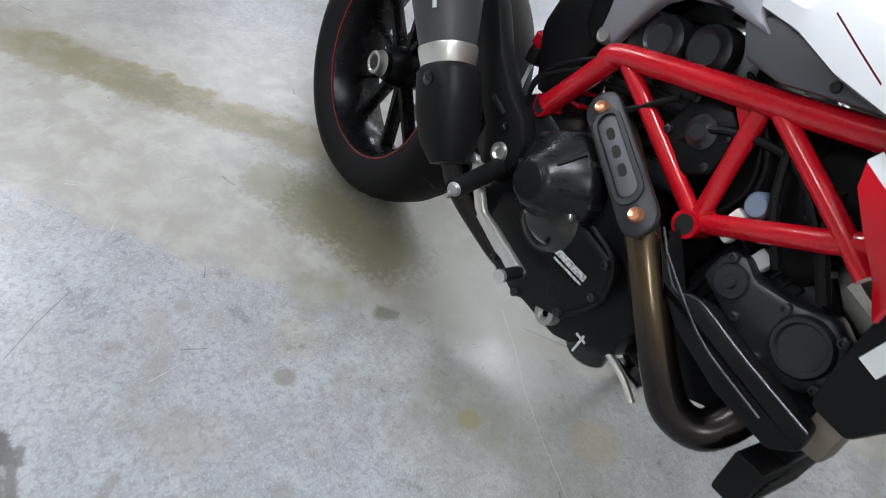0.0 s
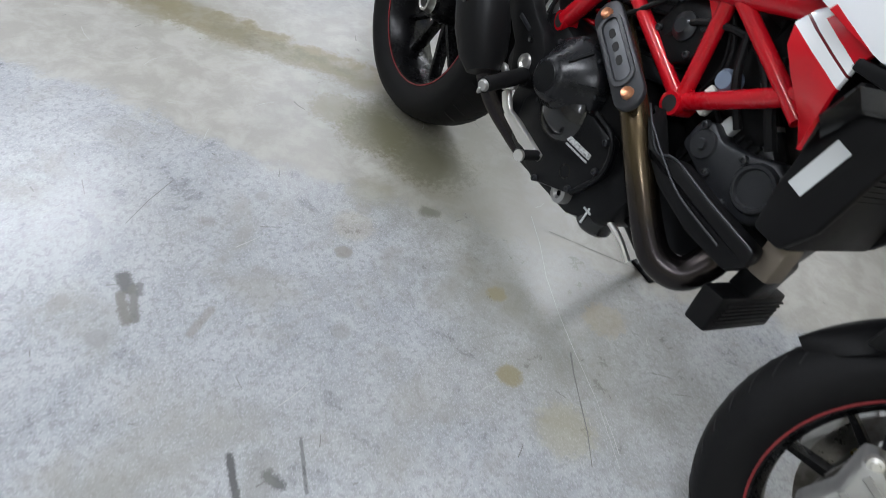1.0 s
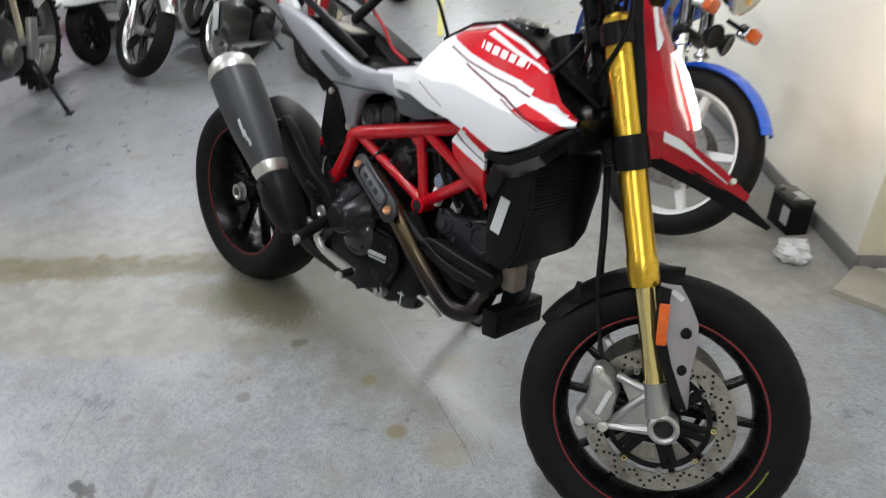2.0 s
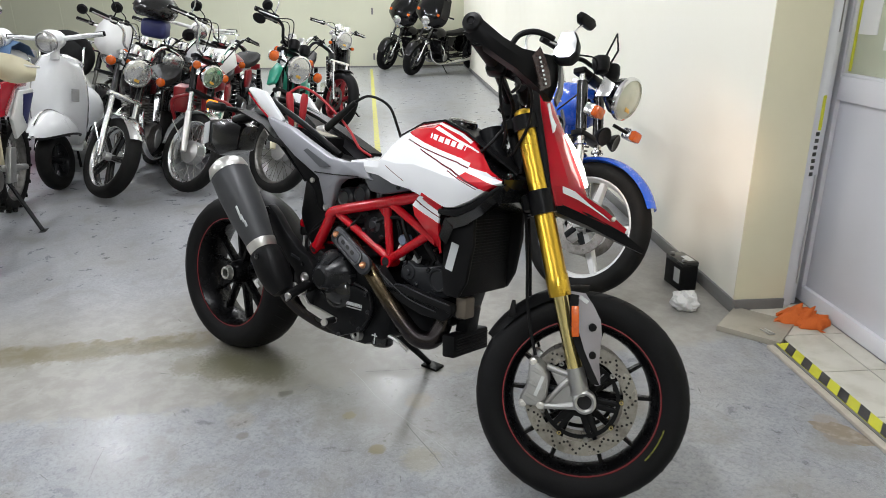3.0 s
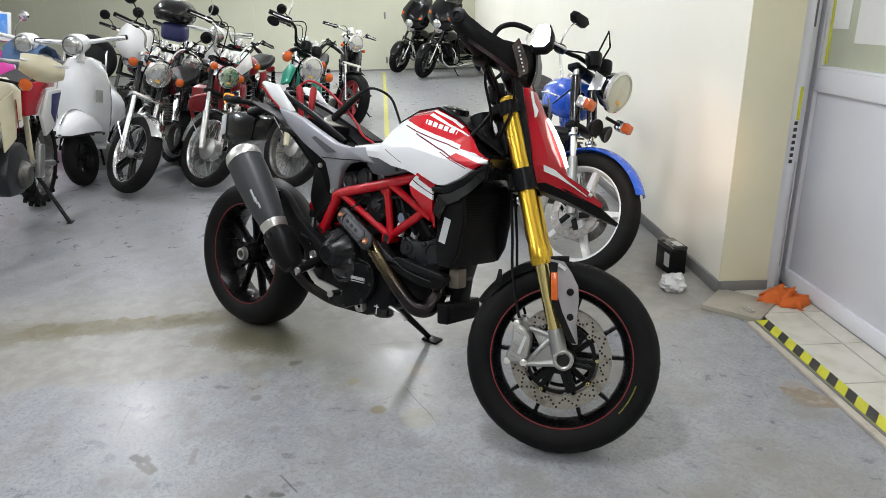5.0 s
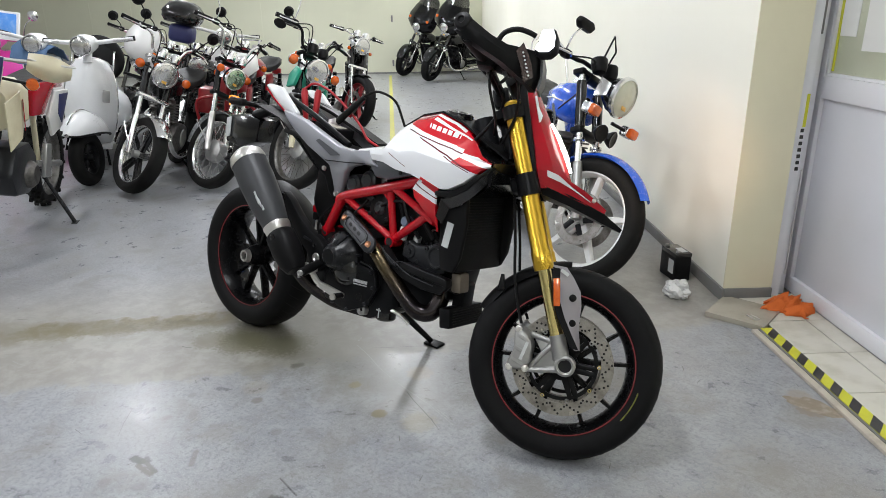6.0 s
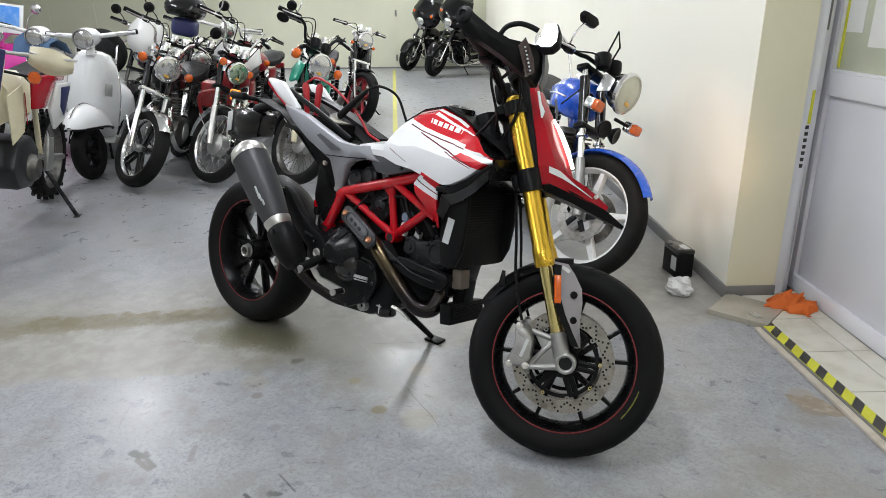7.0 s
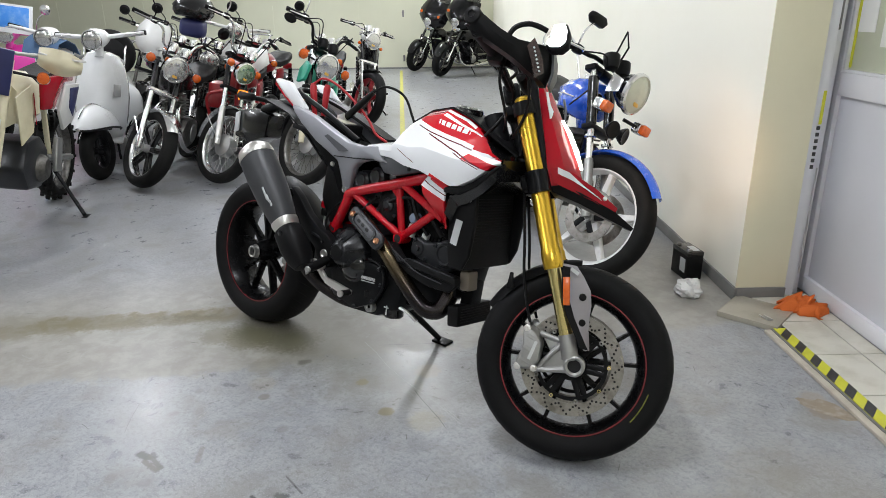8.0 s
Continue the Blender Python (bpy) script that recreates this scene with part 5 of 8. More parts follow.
battery = part("battery", box_of((0.13, 0.09, 0.07), pose(0.375, 0.0, 0.865, 0, 9, 0), 0.004), BLACK_PLASTIC, bike, "black battery with a pale label")
part("battery_label", box_of((0.095, 0.06, 0.001), pose(0.383, -0.005, 0.9005, 0, 9, 0), 0), mat("label_tan", (0.33, 0.31, 0.25), 0.6, 0, (0.5, 0.48, 0.42), scale=50), battery, "pale label")
part("tail_loop", tube_of(curve_points([(0.55, -0.075, 0.84), (0.36, -0.075, 0.925), (0.18, -0.055, 0.985), (0.13, 0, 1.0), (0.18, 0.055, 0.985), (0.36, 0.075, 0.925), (0.55, 0.075, 0.84)], 5), 0.011, 10), BLACK_CAST, bike, "black rear subframe loop")
part("seat_base", sheet([[(x, y, z + 0.0 * y) for y in (0.035, 0.065, 0.095)] for x, z in ((0.20, 0.985), (0.32, 0.952), (0.45, 0.905), (0.58, 0.855))], 0.012), BLACK_PLASTIC, bike, "black seat edge")
part("plate_holder", prism_of([(-0.265, 0.89), (-0.14, 0.905), (-0.05, 0.885), (-0.07, 0.79), (-0.18, 0.755), (-0.29, 0.775)], -0.03, 0.06, 0.010), BLACK_GLOSS, bike, "black plate holder behind the tail")
part("holder_arm", tube_of([(-0.12, 0, 0.90), (0.0, 0, 0.935), (0.14, 0, 0.94)], 0.022, 10), BLACK_PLASTIC, bike)
part("plate_edge", prism_of([(-0.275, 0.875), (-0.245, 0.885), (-0.25, 0.80), (-0.28, 0.79)], -0.038, -0.031, 0.002), STICKER, bike, "pale edge of a plate")
def rear_blinker(s):
    bm = bmesh.new()
    tube(bm, [(-0.02, s * 0.03, 0.94), (-0.04, s * 0.11, 0.945)], 0.010, 8)
    box(bm, (0.10, 0.035, 0.034), pose(-0.075, s * 0.125, 0.948), 0.014)
    ob = part("rear_indicator", bm, BLACK_PLASTIC, bike, "black rear indicator with a glowing amber edge")
    part("indicator_edge", tube_of(curve_points([(-0.045, s * 0.142, 0.965), (-0.10, s * 0.143, 0.968), (-0.127, s * 0.130, 0.95), (-0.10, s * 0.143, 0.931)], 4), 0.003, 6), AMBER_DIM, ob, "glowing amber edge")
mirrored(rear_blinker)

# front end, turned to the left about the steering axis
front = sport_wheel("front_wheel", FRONT, 0.290, 0.2125, 0.060, 0.047, TURNED, 5, 0.35)
def front_disc(s):
    bm = lathe(bmesh.new(), [(0.148, 0.066), (0.148, 0.0705), (0.112, 0.0705), (0.112, 0.066)], 72, wheel_at(FRONT) @ Matrix.Diagonal((1, 1, -s, 1)), True)
    disc = part("brake_disc", bm, DISC_STEEL, front, "drilled steel brake disc", TURNED)
    bm = bmesh.new()
    for k in range(90):
        a = 2 * math.pi * k / 90
        rr = (0.117, 0.125, 0.134, 0.142, 0.129, 0.121)[k % 6]
        lathe(bm, [(0, 0.0708), (0.0034, 0.0708)], 8, Matrix.Translation((FRONT.x + rr * math.cos(a), 0, FRONT.z + rr * math.sin(a))) @ SIDEWAYS @ Matrix.Diagonal((1, 1, -s, 1)))
    part("drilled_hole", bm, HOLE, disc, "drilled holes", TURNED, kind="stuff")
    bm = lathe(bmesh.new(), [(0.104, 0.062), (0.104, 0.0665), (0.093, 0.0665), (0.093, 0.062)], 60, wheel_at(FRONT) @ Matrix.Diagonal((1, 1, -s, 1)), True)
    lathe(bm, [(0.046, 0.05), (0.046, 0.0665), (0.026, 0.0665), (0.026, 0.05)], 30, wheel_at(FRONT) @ Matrix.Diagonal((1, 1, -s, 1)), True)
    part("disc_carrier", bm, BLACK_CAST, disc, "black disc carrier", TURNED)
    for k in range(6):
        a = 2 * math.pi * k / 6
        for w in (-0.16, 0.16):
            arm = bar_between(bmesh.new(), (FRONT.x + 0.04 * math.cos(a + w), s * 0.063, FRONT.z + 0.04 * math.sin(a + w)), (FRONT.x + 0.098 * math.cos(a + w * 0.6), s * 0.063, FRONT.z + 0.098 * math.sin(a + w * 0.6)), 0.019, 0.007, w2=0.013)
            part("carrier_arm", arm, BLACK_CAST, disc, "", TURNED)
    for k in range(9):
        a = 2 * math.pi * k / 9 + 0.15
        bm = lathe(bmesh.new(), [(0.003, 0.0675), (0.003, 0.0715), (0.0052, 0.0718), (0.006, 0.0705), (0.0072, 0.066)], 14, Matrix.Translation((FRONT.x + 0.106 * math.cos(a), 0, FRONT.z + 0.106 * math.sin(a))) @ SIDEWAYS @ Matrix.Diagonal((1, 1, -s, 1)))
        part("disc_bobbin", bm, GOLD_SLIDER if k % 2 == 0 else ALLOY, disc, "", TURNED)
mirrored(front_disc)
part("tyre_mark", tube_of([(FRONT.x + 0.228 * math.cos(a), -0.0565, FRONT.z + 0.228 * math.sin(a)) for a in [radians(d) for d in range(-32, -7, 3)]], 0.0018, 6), mat("yellow_mark", (0.22, 0.23, 0.02), 0.6, 0, (0.03, 0.03, 0.01), spread=1.0, scale=160), front, "yellow marking on the tyre wall", TURNED)

FORK_FOOT, FORK_TOP = Vector((1.470, 0, 0.305)), Vector((1.175, 0, 1.028))
def on_fork(z, y=0.0, dx=0.0):
    t = (z - FORK_FOOT.z) / (FORK_TOP.z - FORK_FOOT.z)
    return (FORK_FOOT.x + (FORK_TOP.x - FORK_FOOT.x) * t + dx, y, z)
def fork_leg(s):
    y = s * 0.102
    bm = bmesh.new()
    tube(bm, [on_fork(0.552, y), on_fork(0.562, y), on_fork(0.602, y), on_fork(0.606, y), on_fork(1.012, y)], [0.0285, 0.030, 0.030, 0.0275, 0.0275], 24)
    leg = part("fork_leg", bm, GOLD, bike, "gold anodised upside-down fork leg", TURNED)
    part("slider", tube_of([on_fork(0.34, y), on_fork(0.556, y)], 0.0205, 20), GOLD_SLIDER, leg, "polished golden slider", TURNED)
    bm = tube_of([on_fork(1.008, y), on_fork(1.018, y), on_fork(1.024, y)], [0.026, 0.026, 0.020], 20)
    part("fork_cap", bm, GOLD, leg, "gold fork cap", TURNED)
    # cast foot with the caliper arm
    bm = bmesh.new()
    tube(bm, [on_fork(0.375, y), on_fork(0.34, y), on_fork(0.312, y)], [0.0225, 0.0245, 0.0235], 18)
    lathe(bm, [(0.019, 0.020), (0.024, 0.024), (0.030, 0.020), (0.031, -0.018), (0.019, -0.018)], 26, Matrix.Translation((1.482, y, 0.293)) @ SIDEWAYS @ Matrix.Diagonal((1, 1, -s, 1)), True)
    tube(bm, [on_fork(0.356, y, -0.006), (1.43, y, 0.353), (1.37, y, 0.362)], [0.013, 0.0085, 0.009], 8)
    tube(bm, [(1.470, y, 0.280), (1.42, y, 0.266), (1.375, y, 0.258)], [0.012, 0.0085, 0.009], 8)
    tube(bm, [(1.440, y, 0.350), (1.412, y, 0.312), (1.382, y, 0.264)], [0.010, 0.0075, 0.008], 8)
    prism(bm, [(1.378, 0.357), (1.440, 0.350), (1.474, 0.352), (1.488, 0.300), (1.462, 0.278), (1.388, 0.262), (1.412, 0.312)], *sorted((s * 0.092, s * 0.101)), 0.002)
    tube(bm, [on_fork(0.335, y), (1.464, y, 0.305)], [0.023, 0.021], 12)
    part("fork_foot", bm, ALLOY, leg, "grey cast fork foot", TURNED)
    part("axle_bore", lathe(bmesh.new(), [(0, 0.012), (0.019, 0.012)], 22, Matrix.Translation((1.482, y, 0.293)) @ SIDEWAYS @ Matrix.Diagonal((1, 1, -s, 1))), HOLE, leg, "", TURNED)
    body = [(1.318, 0.372), (1.340, 0.384), (1.366, 0.368), (1.386, 0.337), (1.387, 0.276), (1.366, 0.250), (1.324, 0.243), (1.312, 0.262), (1.328, 0.312)]
    bm = prism_of(body, *((y - 0.030, y + 0.022) if s > 0 else (y + 0.022, y - 0.030)), 0.007, 0.16)
    cal = part("front_caliper", bm, ALLOY, bike, "grey radial brake caliper", TURNED)
    for k in range(3):
        a, b = (1.336 - 0.004 * k, 0.352 - 0.034 * k), (1.372 - 0.004 * k, 0.340 - 0.034 * k)
        part("caliper_rib", bar_between(bmesh.new(), (a[0], s * 0.130, a[1]), (b[0], s * 0.130, b[1]), 0.010, 0.008), ALLOY, cal, "", TURNED)
    for px, pz in ((1.333, 0.370), (1.326, 0.258), (1.372, 0.262)):
        part("caliper_bolt", lathe(bmesh.new(), [(0, 0.034), (0.005, 0.034), (0.006, 0.030), (0.010, 0.029), (0.011, 0.02)], 12, Matrix.Translation((px, y, pz)) @ SIDEWAYS @ Matrix.Diagonal((1, 1, -s, 1))), SILVER, cal, "", TURNED)
    part("caliper_badge", box_of((0.009, 0.002, 0.055), pose(1.360, s * 0.1345, 0.312, 0, 12, 0), 0), STICKER, cal, "pale illegible lettering", TURNED)
    part("brake_line", tube_of([(1.335, y, 0.385), (1.315, s * 0.09, 0.43), (1.285, s * 0.075, 0.52), (1.265, s * 0.07, 0.62), (1.235, s * 0.06, 0.75)], 0.0045, 8, 6), BLACK_PLASTIC, bike, "black brake line", TURNED)
    # guard plate wrapped round the front of the leg
    rows = []
    for z, x0, x1 in ((0.572, 1.395, 1.432), (0.545, 1.397, 1.458), (0.51, 1.404, 1.484), (0.47, 1.415, 1.494), (0.44, 1.432, 1.496), (0.40, 1.456, 1.500), (0.372, 1.474, 1.508), (0.345, 1.500, 1.514)):
        rows.append([(x0 + (x1 - x0) * t, s * (0.134 - 0.030 * t * t), z) for t in (0, 0.3, 0.65, 1)])
    guard = part("fork_guard", sheet(rows, 0.004), GUARD_GREY, leg, "mauve-grey fork guard plate", TURNED)
    part("dark_edge", sheet([[(x, s * 0.136, z), (x + 0.022, s * 0.1365, z)] for x, z in ((1.394, 0.565), (1.400, 0.52), (1.412, 0.47), (1.432, 0.43), (1.462, 0.385), (1.488, 0.348))], 0.003), BLACK_PLASTIC, guard, "", TURNED)
    for px, pz, yy in ((1.466, 0.489, 0.121), (1.478, 0.418, 0.121)):
        part("guard_grommet", lathe(bmesh.new(), [(0, 0.004), (0.006, 0.005), (0.010, 0.003), (0.0115, -0.004)], 18, along((px, s * yy, pz), (0.35, s, 0.1))), BLACK_PLASTIC, guard, "black round grommet", TURNED)
    part("reflector", box_of((0.019, 0.007, 0.080), pose(1.419, s * 0.1415, 0.497, 0, -11, 0), 0.002), AMBER, guard, "orange side reflector", TURNED)
    part("guard_badge", box_of((0.026, 0.0015, 0.010), pose(1.430, s * 0.132, 0.556, 0, 25, 0), 0), STICKER, guard, "pale illegible badge", TURNED)
mirrored(fork_leg)
bm = bmesh.new()
for s in (-1, 1):
    tube(bm, [on_fork(0.758, s * 0.102), on_fork(0.818, s * 0.102)], 0.0345, 22)
box(bm, (0.075, 0.19, 0.045), Matrix.Translation(on_fork(0.79, 0, -0.018)) @ pose(0, 0, 0, 0, -22, 0), 0.01)
part("lower_clamp", bm, BLACK_CAST, bike, "black lower fork clamp", TURNED)
bm = bmesh.new()
for s in (-1, 1):
    tube(bm, [on_fork(0.972, s * 0.102), on_fork(1.008, s * 0.102)], 0.0350, 22)
box(bm, (0.085, 0.19, 0.03), Matrix.Translation(on_fork(0.99, 0, -0.025)) @ pose(0, 0, 0, 0, -22, 0), 0.008)
part("top_clamp", bm, BLACK_CAST, bike, "black top clamp", TURNED)
part("steering_stem", tube_of([on_fork(0.76, 0, -0.035), on_fork(1.02, 0, -0.035)], 0.026, 16), BLACK_CAST, bike, "", TURNED)
fender = part("front_mudguard", arc_sheet(tuple(FRONT), 0.306, 96, 158, 0.062, 22, 0.030, 0.003, 0.6), BLACK_PLASTIC, bike, "black front mudguard", TURNED)
part("mudguard_stay", prism_of([(1.243, 0.515), (1.253, 0.515), (1.262, 0.47), (1.240, 0.465)], -0.066, -0.058, 0.002), BLACK_PLASTIC, fender, "", TURNED)

# headlight cowl and beak
def cowl_ring(z, xf, xr, hw):
    d = xf - xr
    return [(xf, 0, z + 0.01), (xf - 0.16 * d, -0.45 * hw, z + 0.006), (xf - 0.45 * d, -0.82 * hw, z), (xr, -hw, z - 0.012), (xr, -hw + 0.012, z - 0.012), (xr, hw - 0.012, z - 0.012), (xr, hw, z - 0.012), (xf - 0.45 * d, 0.82 * hw, z), (xf - 0.16 * d, 0.45 * hw, z + 0.006)]
cowl = part("headlight_cowl", loft(bmesh.new(), [cowl_ring(1.105, 1.218, 1.195, 0.045), cowl_ring(1.06, 1.250, 1.205, 0.066), cowl_ring(1.0, 1.288, 1.225, 0.086), cowl_ring(0.93, 1.330, 1.252, 0.102), cowl_ring(0.87, 1.366, 1.275, 0.110), cowl_ring(0.825, 1.388, 1.290, 0.110), cowl_ring(0.795, 1.390, 1.300, 0.100)]), RED, bike, "red headlight cowl with white flashes", TURNED, 30)
beak = part("beak", loft(bmesh.new(), [[(1.292, -0.110, 0.838), (1.292, 0.110, 0.838), (1.305, 0.10, 0.798), (1.305, -0.10, 0.798)], [(1.36, -0.098, 0.835), (1.36, 0.098, 0.835), (1.36, 0.088, 0.785), (1.36, -0.088, 0.785)], [(1.44, -0.066, 0.802), (1.44, 0.066, 0.802), (1.44, 0.060, 0.766), (1.44, -0.060, 0.766)], [(1.508, -0.030, 0.763), (1.508, 0.030, 0.763), (1.505, 0.028, 0.745), (1.505, -0.028, 0.745)]]), RED, bike, "red beak above the front wheel", TURNED, 30)
part("lower_beak", loft(bmesh.new(), [[(1.300, -0.098, 0.800), (1.300, 0.098, 0.800), (1.31, 0.08, 0.772), (1.31, -0.08, 0.772)], [(1.40, -0.078, 0.782), (1.40, 0.078, 0.782), (1.40, 0.06, 0.752), (1.40, -0.06, 0.752)], [(1.505, -0.034, 0.750), (1.505, 0.034, 0.750), (1.49, 0.03, 0.725), (1.49, -0.03, 0.725)], [(1.565, -0.012, 0.715), (1.565, 0.012, 0.715), (1.560, 0.012, 0.706), (1.560, -0.012, 0.706)]]), BLACK_PLASTIC, beak, "black lower beak", TURNED, 30)
def cowl_marks(s):
    part("white_flash", sheet([[(1.236, s * 0.062, 1.062), (1.241, s * 0.056, 1.064)], [(1.250, s * 0.072, 1.022), (1.256, s * 0.066, 1.026)], [(1.260, s * 0.080, 0.998), (1.271, s * 0.070, 1.004)], [(1.266, s * 0.083, 0.980), (1.270, s * 0.080, 0.983)]], 0.0025), WHITE, cowl, "white flash", TURNED)
    part("white_flash", sheet([[(1.320, s * 0.1085, 0.840), (1.324, s * 0.106, 0.822)], [(1.355, s * 0.101, 0.832), (1.366, s * 0.097, 0.812)], [(1.40, s * 0.086, 0.805), (1.41, s * 0.082, 0.796)], [(1.455, s * 0.0625, 0.778), (1.46, s * 0.0615, 0.774)]], 0.0025), WHITE, beak, "white flash", TURNED)
    part("beak_screw", lathe(bmesh.new(), [(0, 0.003), (0.006, 0.002), (0.007, -0.003)], 12, along((1.468, s * 0.052, 0.782), (0.3, s, 0.4))), SILVER, beak, "", TURNED)
    part("cowl_liner", prism_of([(1.19, 1.10), (1.20, 1.03), (1.25, 0.90), (1.285, 0.80), (1.30, 0.80), (1.27, 0.90), (1.225, 1.03), (1.205, 1.10)], *sorted((s * 0.095, s * 0.118)), 0.004), BLACK_PLASTIC, cowl, "black cowl liner", TURNED)
    # lit strip lamps on both sides of the nose
    rows = [[(1.298, s * 0.026, 0.994), (1.300, s * 0.020, 0.996)], [(1.326, s * 0.036, 0.955), (1.333, s * 0.020, 0.958)], [(1.356, s * 0.040, 0.905), (1.365, s * 0.022, 0.908)], [(1.381, s * 0.030, 0.862), (1.385, s * 0.023, 0.864)]]
    part("headlight_lens", sheet(rows, 0.006), LAMP_LIT, cowl, "lit white headlight lens", TURNED)
mirrored(cowl_marks)

# handlebar, guards, mirrors
part("handlebar", tube_of([(1.075, -0.40, 1.105), (1.10, -0.25, 1.095), (1.125, -0.10, 1.06), (1.13, 0, 1.055), (1.125, 0.10, 1.06), (1.10, 0.25, 1.095), (1.075, 0.40, 1.105)], 0.0135, 14, 6), BLACK_CAST, bike, "black tapered handlebar", TURNED)
for s in (-1, 1):
    part("bar_clamp", box_of((0.05, 0.04, 0.06), pose(1.135, s * 0.05, 1.04, 0, -20, 0), 0.008), BLACK_CAST, bike, "", TURNED)
part("instrument_panel", box_of((0.03, 0.16, 0.10), pose(1.175, 0, 1.12, 0, 35, 0), 0.01), BLACK_PLASTIC, bike, "black instrument panel", TURNED)
def bar_side(s):
    part("grip", tube_of([(1.076, s * 0.395, 1.105), (1.097, s * 0.275, 1.098)], 0.0185, 14), RUBBER, bike, "black rubber grip", TURNED)
    part("switch_box", box_of((0.05, 0.06, 0.05), pose(1.105, s * 0.235, 1.096), 0.01), BLACK_PLASTIC, bike, "", TURNED)
    lever = tube_of([(1.125, s * 0.22, 1.10), (1.16, s * 0.25, 1.098), (1.15, s * 0.33, 1.10), (1.135, s * 0.39, 1.10)], [0.009, 0.006], 8, 4)
    part("lever", lever, BLACK_CAST, bike, "black control lever", TURNED)
    part("fluid_cup", lathe(bmesh.new(), [(0, 0), (0.020, 0), (0.022, 0.004), (0.022, 0.04), (0.018, 0.046), (0, 0.046)], 18, along((1.145, s * 0.185, 1.11), (0, 0, 1))), BLACK_PLASTIC, bike, "fluid reservoir", TURNED)
    rows = []
    for t, x, y, z, hgt in ((0, 1.050, 0.415, 1.140, 0.022), (0.15, 1.075, 0.415, 1.122, 0.024), (0.4, 1.125, 0.395, 1.098, 0.022), (0.6, 1.170, 0.372, 1.083, 0.024), (0.8, 1.215, 0.345, 1.073, 0.038), (0.92, 1.245, 0.315, 1.070, 0.046), (1.0, 1.255, 0.275, 1.058, 0.040)):
        rows.append([(x - 0.012, s * (y - 0.030), z + hgt * 0.9), (x + 0.008, s * (y - 0.004), z + hgt), (x + 0.012, s * (y + 0.004), z), (x + 0.004, s * (y - 0.006), z - hgt), (x - 0.016, s * (y - 0.030), z - hgt * 0.9)])
    hg = part("hand_guard", sheet(rows, 0.008), BLACK_PLASTIC, bike, "black hand guard with built-in indicator", TURNED, 50)
    part("bar_end", lathe(bmesh.new(), [(0, 0.006), (0.007, 0.006), (0.010, 0.010), (0.021, 0.006), (0.024, 0.0), (0.024, -0.03)], 20, along((1.058, s * 0.412, 1.138), (-0.2, s, 0.1))), BLACK_PLASTIC, hg, "round bar end bolt", TURNED)
    lens = sheet([[(1.203, s * 0.364, 1.094), (1.217, s * 0.360, 1.120)], [(1.214, s * 0.364, 1.072), (1.234, s * 0.357, 1.094)], [(1.226, s * 0.362, 1.048), (1.249, s * 0.352, 1.066)], [(1.238, s * 0.358, 1.018), (1.257, s * 0.348, 1.036)]], 0.008)
    part("front_indicator", lens, mat("smoked_amber_lens", (0.035, 0.022, 0.02), 0.2, 0, (0.07, 0.045, 0.04), spread=0.8, scale=90, fine=200, bump=0.2, coat=0.8), hg, "smoky indicator lens in the hand guard", TURNED)
    for k in range(7):
        u = k / 6
        part("led", lathe(bmesh.new(), [(0, 0.002), (0.002, 0.0015), (0.003, 0.0)], 8, along((1.222 + 0.024 * u, s * (0.366 - 0.006 * u), 1.092 - 0.056 * u), (0.3, s, 0.1))), STICKER, hg, "small pale diode", TURNED)
    part("indicator_cheek", sheet([[(1.256, s * 0.322, 1.135), (1.262, s * 0.27, 1.13)], [(1.270, s * 0.310, 1.09), (1.278, s * 0.255, 1.085)], [(1.276, s * 0.302, 1.05), (1.282, s * 0.25, 1.045)], [(1.272, s * 0.302, 1.015), (1.275, s * 0.26, 1.01)]], 0.006), GREY_PLASTIC, hg, "", TURNED)
    if s < 0:
        part("mirror_arm", tube_of([(1.150, s * 0.375, 1.105), (1.165, s * 0.372, 1.135), (1.195, s * 0.365, 1.150), (1.225, s * 0.358, 1.148), (1.245, s * 0.352, 1.142)], 0.007, 8, 4), BLACK_PLASTIC, hg, "black folding mirror arm", TURNED)
        out = [(-0.022, 0.045), (0.012, 0.050), (0.030, 0.020), (0.038, -0.020), (0.026, -0.040), (-0.004, -0.042), (-0.022, -0.030)]
        where = TURNED @ Matrix.Translation((1.272, s * 0.352, 1.128)) @ pose(0, 0, 0, -24, 0, -18)
        mir = part("bar_mirror", prism_of([(x * 1.0, z * 0.98) for x, z in out], -0.004, 0.022, 0.006), BLACK_PLASTIC, hg, "folding mirror", where)
        part("mirror_glass", prism_of([(x * 0.84, z * 0.86) for x, z in out], -0.0062, -0.0045), MIRROR, mir, "mirror glass", where)
mirrored(bar_side)
for s in (-1, 1):
    pump = part("master_cylinder", box_of((0.075, 0.032, 0.030), pose(1.150, s * 0.215, 1.085, 0, 18, s * 24), 0.007), BLACK_CAST, bike, "black master cylinder", TURNED)
    part("banjo_bolt", lathe(bmesh.new(), [(0, 0.010), (0.006, 0.010), (0.007, 0.006), (0.009, 0.004), (0.009, 0.0)], 6, along((1.176, s * 0.232, 1.078), (0.6, s * 0.8, -0.1))), SILVER, pump, "bright banjo bolt", TURNED)
    part("clamp_bolt", lathe(bmesh.new(), [(0, 0.006), (0.005, 0.006), (0.006, 0.0)], 10, along((1.125, s * 0.232, 1.108), (0.2, s * 0.7, 0.7))), SILVER, pump, "", TURNED)
    part("lever_guard", tube_of([(1.16, s * 0.235, 1.07), (1.175, s * 0.275, 1.045), (1.165, s * 0.30, 1.02)], [0.007, 0.004], 8, 4), BLACK_PLASTIC, bike, "", TURNED)
